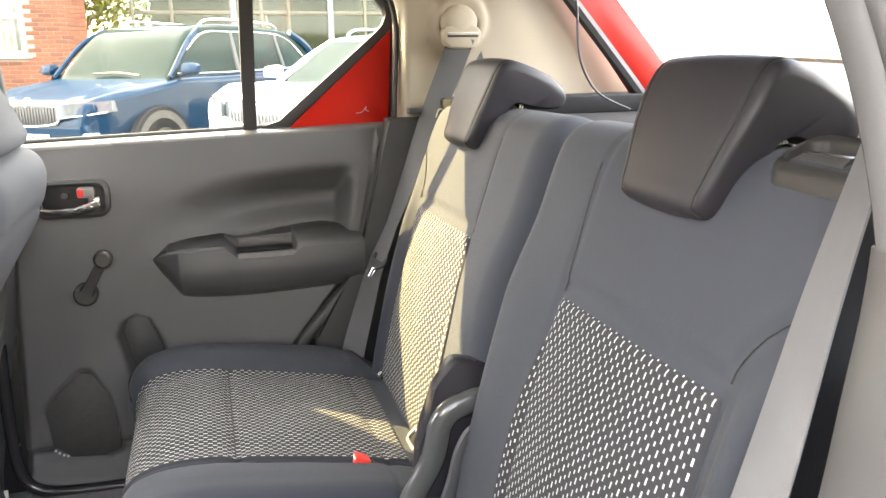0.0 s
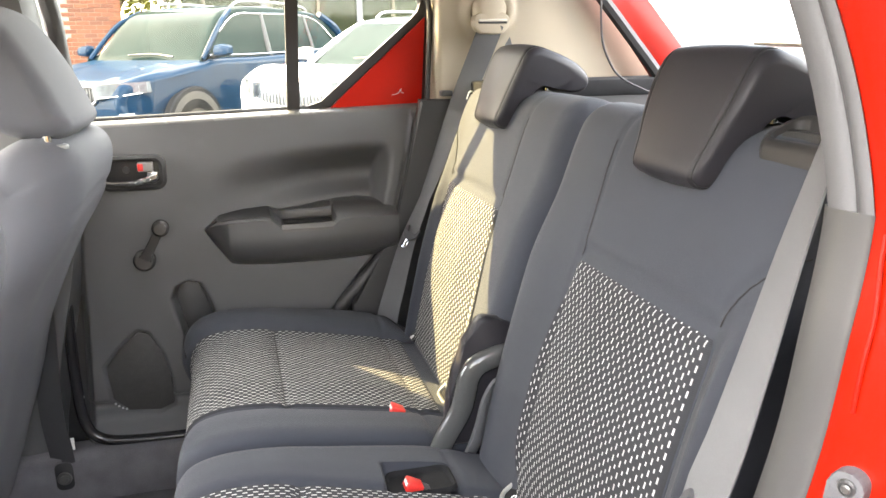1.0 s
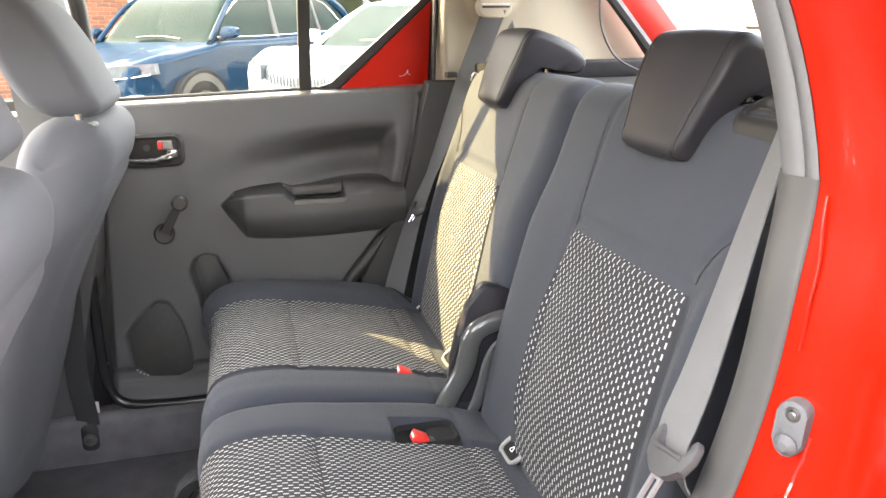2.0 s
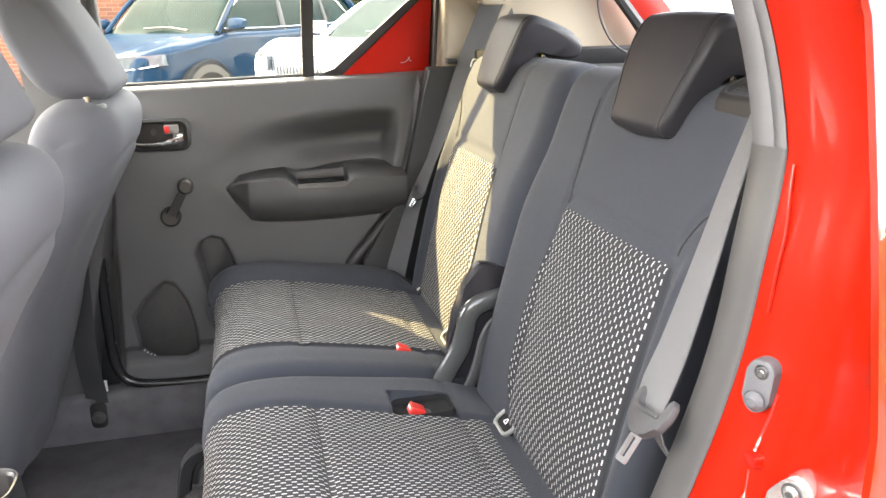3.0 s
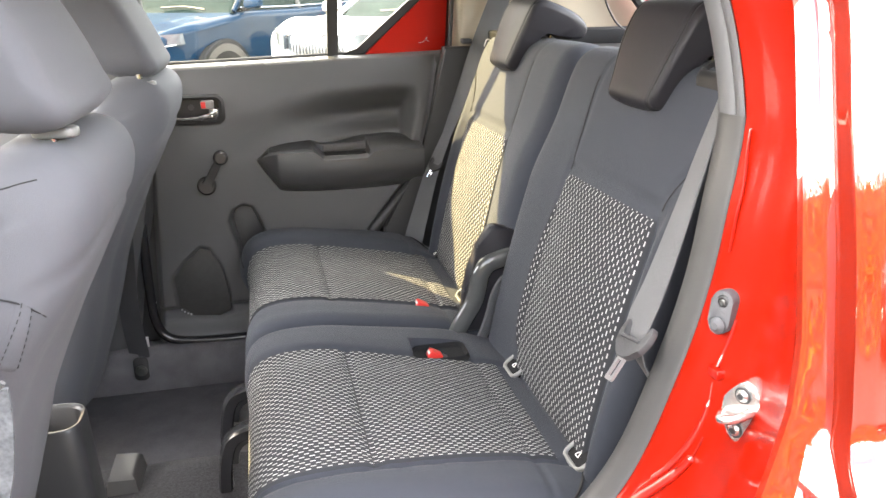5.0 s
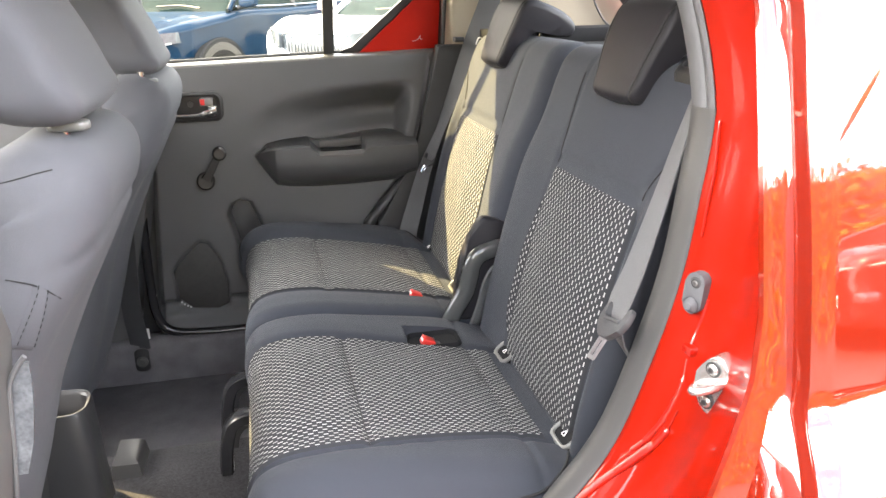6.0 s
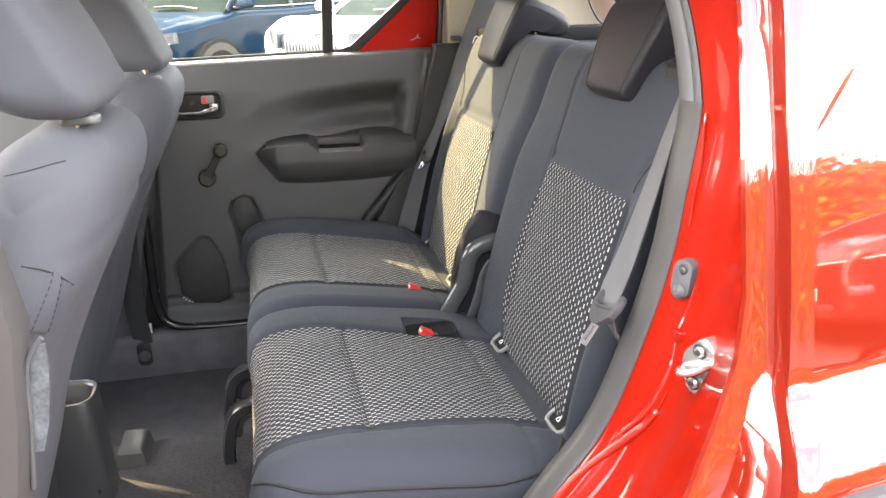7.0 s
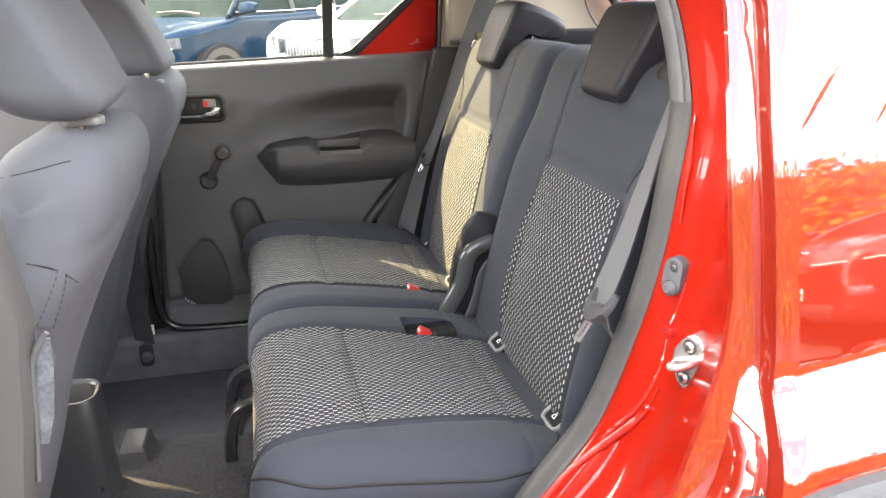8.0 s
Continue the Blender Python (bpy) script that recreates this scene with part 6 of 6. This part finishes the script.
        part("roof_bar", tube([(scr - 0.85, s * (w1 - 0.10), H - 0.03), (scr - 1.0, s * (w1 - 0.09), H + 0.035), (-0.4, s * (w1 - 0.08), H + 0.05), (r + 1.0, s * (w1 - 0.09), H + 0.03), (r + 0.8, s * (w1 - 0.10), H - 0.03)], 0.016, 8, 30), ALLOY, owner, "silver roof bar")
        mirror = part("mirror", loft([[(scr - 0.14 + dx * k, s * (half + 0.02 + 0.20 * t), belt_z + 0.095 + dz * k) for dx, dz in ((0.09, -0.05), (0.10, 0.0), (0.07, 0.055), (0.0, 0.07), (-0.05, 0.06), (-0.06, 0.0), (-0.05, -0.05), (0.02, -0.065))] for t, k in ((0, 0.55), (0.12, 0.95), (0.5, 1.0), (0.85, 0.85), (1.0, 0.5))]), paint, owner, "door mirror")
        part("mirror_foot", tube([(scr - 0.14, s * (half - 0.05), belt_z + 0.03), (scr - 0.14, s * (half + 0.10), belt_z + 0.06)], 0.025, 8), DARK, mirror)
        for wx in (ax_f, ax_r):
            y = s * half * plan(wx)
            part("arch_cladding", loft([[(wx + (0.44 + dr) * math.cos(a), y + s * dy, wr + (0.44 + dr) * math.sin(a)) for dr, dy in ((-0.06, -0.08), (-0.06, 0.012), (0.0, 0.016), (0.012, 0.0), (0.0, -0.08))] for a in np.linspace(-0.25, math.pi + 0.25, 28)]), ARCH if paint is not WHITE else paint, owner, "wheel arch cladding")
            part("arch_liner", disc((wx, y - s * 0.06, wr), (0, s, 0), 0.40, 0.075, 28), DARK, owner, "black arch liner")
            wheel(owner, wx, y - s * 0.075, wr, wr, 0.20, SHADED_RIM)
        # lamps
        lamp = part("headlamp", loft([[(f + 0.060 - 0.30 * t ** 1.6, s * (0.44 + 0.42 * t) * half / 0.92, nose - 0.10 + dz + 0.05 * t) for dz in (-0.075 + 0.02 * t, 0.075 - 0.02 * t)] + [(f - 0.18 - 0.28 * t, s * (0.44 + 0.36 * t) * half / 0.92, nose - 0.10 + dz + 0.05 * t) for dz in (0.075 - 0.02 * t, -0.075 + 0.02 * t)] for t in np.linspace(0, 1, 9)]), LAMP, owner, "clear headlamp")
        part("lamp_strip", tube([(f + 0.065, s * 0.46 * half / 0.92, nose - 0.150), (f - 0.01, s * 0.66 * half / 0.92, nose - 0.135), (f - 0.19, s * 0.84 * half / 0.92, nose - 0.105)], 0.006, 6), WHITE_TAG, lamp, "white light strip")
        part("fog_lamp", boxed(f - 0.16, f + 0.0, min(s * 0.58, s * 0.76) * half / 0.92, max(s * 0.58, s * 0.76) * half / 0.92, 0.47, 0.56, 0.02), LAMP, owner, "fog lamp")
    grille = part("grille", plate(rounded(0, nose - 0.14, 0.84, 0.20, 0.06), "yz", f - 0.10, f + 0.018, 0.008), DARK if paint is not WHITE else LAMP, owner, "grille")
    for k in np.linspace(-0.36, 0.36, 19):
        part("grille_bar", boxed(f + 0.0, f + 0.028, k - 0.006, k + 0.006, nose - 0.225, nose - 0.055, 0.003), DARK if paint is BLUE else ALLOY, grille)
    part("grille_frame", tube([(f + 0.022, 0.42, nose - 0.045), (f + 0.022, 0.0, nose - 0.03), (f + 0.022, -0.42, nose - 0.045), (f + 0.020, -0.40, nose - 0.20), (f + 0.022, 0.0, nose - 0.245), (f + 0.020, 0.40, nose - 0.20), (f + 0.022, 0.42, nose - 0.045)], 0.012, 8, 50), CHROME, grille, "chrome grille frame")
    part("badge", disc((f - 0.005, 0, nose - 0.01), (1, 0, 0.4), 0.05, 0.02, 24, 0.004), CHROME, owner, "round chrome badge")
    pl = part("number_plate", boxed(f + 0.012, f + 0.032, -0.26, 0.26, 0.43, 0.54, 0.006), PLATE, owner, "white number plate with dark bars")
    for k in (-0.20, -0.13, -0.06, 0.05, 0.12, 0.19):
        part("bar", boxed(f + 0.031, f + 0.0345, k - 0.022, k + 0.022, 0.45, 0.52), DARK, pl)
    part("lower_grille", boxed(f - 0.08, f + 0.012, -0.55, 0.55, 0.28, 0.40, 0.02), DARK, owner, "black lower grille")
    part("wiper", tube([(scr + 0.02, 0.45, belt_z + 0.03), (scr - 0.03, 0.1, belt_z + 0.06), (scr - 0.02, -0.25, belt_z + 0.05)], 0.012, 6), DARK, owner, "black wiper")
    part("dashboard_shelf", boxed(scr - 0.3, scr - 0.05, -half * 0.8, half * 0.8, belt_z - 0.05, belt_z + 0.012), DARK, owner)
    return owner


ARCH = mat("grey_cladding", (0.014, 0.015, 0.017), 0.8, spec=0.1, var=0.15, scale=9, grain=500, bump=0.2)
HEADING = -129.0
parked("parked_blue_suv", "metallic blue parked SUV with silver roof bars", (-0.57, 9.55, GROUND), HEADING, BLUE, (4.38, 1.84, 1.68, 1.06, 0.86))
parked("parked_white_car", "white parked car facing the yard", (1.85, 7.35, GROUND), -138.0, WHITE, (4.4, 1.80, 1.50, 1.02, 0.93))
parked("parked_dark_red_car", "dark red parked car by the hedge", (5.2, -5.2, GROUND), 176, MAROON, (4.2, 1.78, 1.5, 1.0, 0.92))

# ---- brick house ----
BRICK = mat("orange_red_brick", (0.125, 0.040, 0.017), 0.85, var=0.3, scale=3, grain=120, bump=0.4)
nt = BRICK.node_tree
info = nt.nodes.new("ShaderNodeObjectInfo")
isle = nt.nodes.new("ShaderNodeNewGeometry")
val = maths(nt, "ADD", 0.72, maths(nt, "MULTIPLY", maths(nt, "FRACT", maths(nt, "ADD", info.outputs["Random"], isle.outputs["Random Per Island"])), 0.5))
src = nt.nodes["Principled BSDF"].inputs["Base Color"].links[0].from_socket
sc = nt.nodes.new("ShaderNodeVectorMath")
sc.operation = "SCALE"
nt.links.new(src, sc.inputs[0])
nt.links.new(val, sc.inputs["Scale"])
nt.links.new(sc.outputs[0], nt.nodes["Principled BSDF"].inputs["Base Color"])
MORTAR = mat("mortar", (0.20, 0.16, 0.13), 0.95, var=0.15, scale=6, grain=200, bump=0.3)
UPVC = mat("white_upvc", (0.32, 0.32, 0.305), 0.4, var=0.04, scale=5, grain=200, bump=0.05)
CURTAIN = mat("pale_curtain", (0.22, 0.22, 0.20), 0.9, var=0.10, scale=8, grain=200, bump=0.2)
SLATE = mat("roof_tile", (0.16, 0.12, 0.10), 0.85, var=0.2, scale=5, grain=60, bump=0.3)
HOUSE_GLASS = pane("house_glass", (0.95, 0.96, 0.95), 0.5)
HY, HX = 15.0, -2.17
house = thing("brick_house", "orange-red brick house with a white framed window", "house", (HX, HY, GROUND), 9.0)
WX0, WX1, WZ0, WZ1 = -2.22, -1.02, 1.40, 2.74
part("wall", plate([(-7, 0), (WX0, 0), (WX0, 5.2), (-7, 5.2)], "xz", 0.012, 0.30), MORTAR, house, smooth=False)
part("wall", plate([(WX1, 0), (-0.004, 0), (-0.004, 5.2), (WX1, 5.2)], "xz", 0.012, 0.30), MORTAR, house, smooth=False)
part("wall", plate([(WX0, 0), (WX1, 0), (WX1, WZ0), (WX0, WZ0)], "xz", 0.012, 0.30), MORTAR, house, smooth=False)
part("wall", plate([(WX0, WZ1), (WX1, WZ1), (WX1, 5.2), (WX0, 5.2)], "xz", 0.012, 0.30), MORTAR, house, smooth=False)
part("side_wall", plate([(0.012, 0), (6, 0), (6, 5.2), (0.012, 5.2)], "yz", -0.30, -0.004), MORTAR, house, smooth=False)
part("roof", plate([(-0.3, 5.2), (3.0, 7.4), (6.3, 5.2)], "yz", -7.2, 0.2), SLATE, house, smooth=False)
window = part("window", plate([(WX0, WZ0 - 0.06), (WX1 + 0.06, WZ0 - 0.06), (WX1 + 0.06, WZ0), (WX0, WZ0)], "xz", -0.06, 0.10, 0.006), UPVC, house, "white plastic window sill")
for a, b, c, d in ((WX0, WX1, WZ0, WZ0 + 0.07), (WX0, WX1, WZ1 - 0.07, WZ1), (WX1 - 0.07, WX1, WZ0, WZ1), (WX0, WX0 + 0.07, WZ0, WZ1), (WX0 + 0.07, WX1 - 0.07, 2.03, 2.11)):
    part("frame_bar", boxed(a, b, 0.05, 0.12, c, d, 0.006), UPVC, window)
part("pane", boxed(WX0, WX1, 0.085, 0.090, WZ0, WZ1), HOUSE_GLASS, window)
curt = [[(x, 0.20 + 0.02 * math.sin(x * 60), z) for x in np.linspace(WX0, WX1, 90)] for z in (WZ0, WZ1)]
part("curtain", loft(curt, closed=False), CURTAIN, window, "pale net curtain")

# ---- showroom ----
BEIGE = mat("beige_aluminium", (0.085, 0.075, 0.052), 0.45, 0.2, var=0.06, scale=5, grain=200, bump=0.05)
DGREY = mat("dark_grey_column", (0.10, 0.10, 0.11), 0.5, var=0.1, scale=4, grain=200, bump=0.1)
SHOP = pane("showroom_glass", (0.62, 0.68, 0.60), 0.5)
FLOORING = mat("showroom_floor", (0.10, 0.092, 0.08), 0.3, var=0.05, scale=2, grain=60, bump=0.0)
WALLING = mat("showroom_wall", (0.11, 0.108, 0.078), 0.8, var=0.05, scale=2, grain=100, bump=0.1)
SY = 17.5
shop = thing("showroom", "glass-fronted car showroom with beige frames", "showroom", (0, SY, GROUND))
part("slab", boxed(-1.6, 6.9, 0.0, 9, 0.0, 0.12, 0.02), FLOORING, shop, "pale showroom floor")
part("back_wall", boxed(-1.6, 6.9, 8.8, 9.0, 0.12, 4.2), WALLING, shop)
part("roof", boxed(-2.0, 7.2, -0.5, 9.2, 4.0, 4.7, 0.03), DGREY, shop, "dark flat roof edge")
xs = [-1.55, -0.75, 0.55, 1.15, 1.75, 2.7, 3.5, 4.4, 5.6, 6.8]
for i, x in enumerate(xs):
    w = 0.14 if i in (2, 5) else 0.07
    part("mullion", boxed(x - w / 2, x + w / 2, -0.06, 0.08, 0.12, 4.0, 0.01), DGREY if i in (2, 5) else BEIGE, shop, "beige window post" if i not in (2, 5) else "dark grey column")
for a, b in zip(xs, xs[1:]):
    part("pane", boxed(a + 0.03, b - 0.03, 0.005, 0.013, 0.12, 4.0), SHOP, shop).visible_shadow = False
    part("transom", boxed(a + 0.035, b - 0.035, -0.04, 0.06, 2.25, 2.33, 0.008), BEIGE, shop)
for x in (0.62, 1.22):
    leaf = part("door_leaf", boxed(x, x + 0.06, -0.05, 0.03, 0.14, 2.24, 0.008), BEIGE, shop, "beige framed door")
    part("door_rail", boxed(x + 0.06, x + 0.46, -0.045, 0.025, 1.0, 1.12, 0.008), BEIGE, leaf)

# ---- hedge behind, tree beyond ----
LEAF = mat("hedge_leaf", (0.120, 0.128, 0.008), 0.7, var=0.4, scale=2, grain=30, bump=0.0)
TRUNK = mat("bark", (0.12, 0.085, 0.06), 0.9, var=0.3, scale=10, grain=80, bump=0.6)


def leaves(count, place, size, seed):
    rnd = random.Random(seed)
    verts, faces = [], []
    for _ in range(count):
        c = Vector(place(rnd))
        n = Vector((rnd.gauss(0, 1), rnd.gauss(0, 1), rnd.gauss(0.4, 1))).normalized()
        u = n.orthogonal().normalized() * size * rnd.uniform(0.6, 1.3)
        v = n.cross(u) * 0.55
        k = len(verts)
        verts += [c - u, c + v - u * 0.1 + n * size * 0.15, c + u, c - v - u * 0.1 + n * size * 0.15]
        faces.append((k, k + 1, k + 2, k + 3))
    me = bpy.data.meshes.new("leaves")
    me.from_pydata([tuple(v) for v in verts], [], faces)
    me.materials.append(LEAF)
    return me


def hedge_place(rnd):
    x = rnd.uniform(-16, 20)
    top = 2.75 + 0.25 * noise.noise(Vector((x * 0.9, 0, 0))) + 0.15 * noise.noise(Vector((x * 3, 5, 0)))
    z = top * (rnd.random() ** 0.75)
    y = -7.6 + rnd.uniform(-0.6, 0.6) + (0.15 * noise.noise(Vector((x * 2, z * 2, 3))))
    return (x, y, z)


hedge = thing("hedge", "long dense green hedge along the yard", "hedge", (0, 0, GROUND))
hm = new("foliage", leaves(26000, hedge_place, 0.10, 4))
hm.parent = hedge
hm["kind"] = "stuff"
part("stems", boxed(-16, 20, -7.85, -7.4, 0.0, 2.5), TRUNK, hedge, smooth=False)


def tree(x, y, h, seed):
    rnd = random.Random(seed)
    t = thing("tree", "leafy green tree in full summer leaf", "tree", (x, y, GROUND), group="trees")
    part("trunk", tube([(0, 0, -0.05), (0.08, 0.03, h * 0.25), (-0.05, 0.05, h * 0.5), (0.05, 0, h * 0.75)], [0.2, 0.17, 0.13, 0.07], 10), TRUNK, t)
    clumps = []
    for k in range(14):
        a, zz = rnd.uniform(0, 6.28), rnd.uniform(0.4, 0.95) * h
        rr = rnd.uniform(0.25, 0.5) * h * 0.55
        clumps.append((Vector((rr * math.cos(a), rr * math.sin(a), zz)), rnd.uniform(0.12, 0.2) * h))
        part("limb", tube([(0, 0, zz * 0.6), (0.5 * rr * math.cos(a), 0.5 * rr * math.sin(a), zz * 0.8), (rr * math.cos(a), rr * math.sin(a), zz)], [0.08, 0.05, 0.02], 6), TRUNK, t)
    def place(r):
        c, q = clumps[r.randrange(len(clumps))]
        d = Vector((r.gauss(0, 1), r.gauss(0, 1), r.gauss(0, 1))).normalized() * q * r.random() ** 0.4
        return c + d
    o = new("crown", leaves(5200, place, 0.13, seed + 1))
    o.parent = t
    o["kind"] = "stuff"


tree(-4.0, 26.0, 7.5, 11)
tree(-1.6, 30.0, 8.5, 12)

# ---- bricks of the house, one by one ----
def brick_spots():
    for r in range(62):
        z = 0.02 + r * 0.075
        for k in range(-28, 3):
            x0 = k * 0.225 - (0.1125 if r % 2 else 0.0) - 0.215
            x1 = min(x0 + 0.215, -0.0)
            if x1 - x0 < 0.04 or x0 > -0.04 or x0 < -6.3:
                continue
            if x1 > WX0 - 0.01 and x0 < WX1 + 0.01 and z + 0.065 > WZ0 - 0.07 and z < WZ1:
                continue
            yield x0, x1, z


whole = bpy.data.meshes.new("brick")
bm = boxed(0, 0.215, 0.0, 0.05, 0, 0.065, 0.004, 1)
bm.to_mesh(whole)
bm.free()
whole.materials.append(BRICK)
verts, faces, made = [], [], 0
for x0, x1, z in brick_spots():
    if x0 > -1.75 and 0.6 < z < 3.2 and made < 290 and x1 - x0 > 0.21:
        b = new("brick", whole)
        b.parent = house
        b.location = (x0, 0.0, z)
        made += 1
    else:
        k = len(verts)
        verts += [(a, c, d) for d in (z, z + 0.065) for a, c in ((x0, 0.0), (x1, 0.0), (x1, 0.05), (x0, 0.05))]
        faces += [(k, k + 1, k + 5, k + 4), (k + 1, k + 2, k + 6, k + 5), (k + 3, k, k + 4, k + 7), (k + 4, k + 5, k + 6, k + 7), (k + 3, k + 2, k + 1, k)]
me = bpy.data.meshes.new("bricks")
me.from_pydata(verts, [], faces)
me.materials.append(BRICK)
rest = new("brickwork", me)
rest.parent = house
rest["kind"] = "stuff"
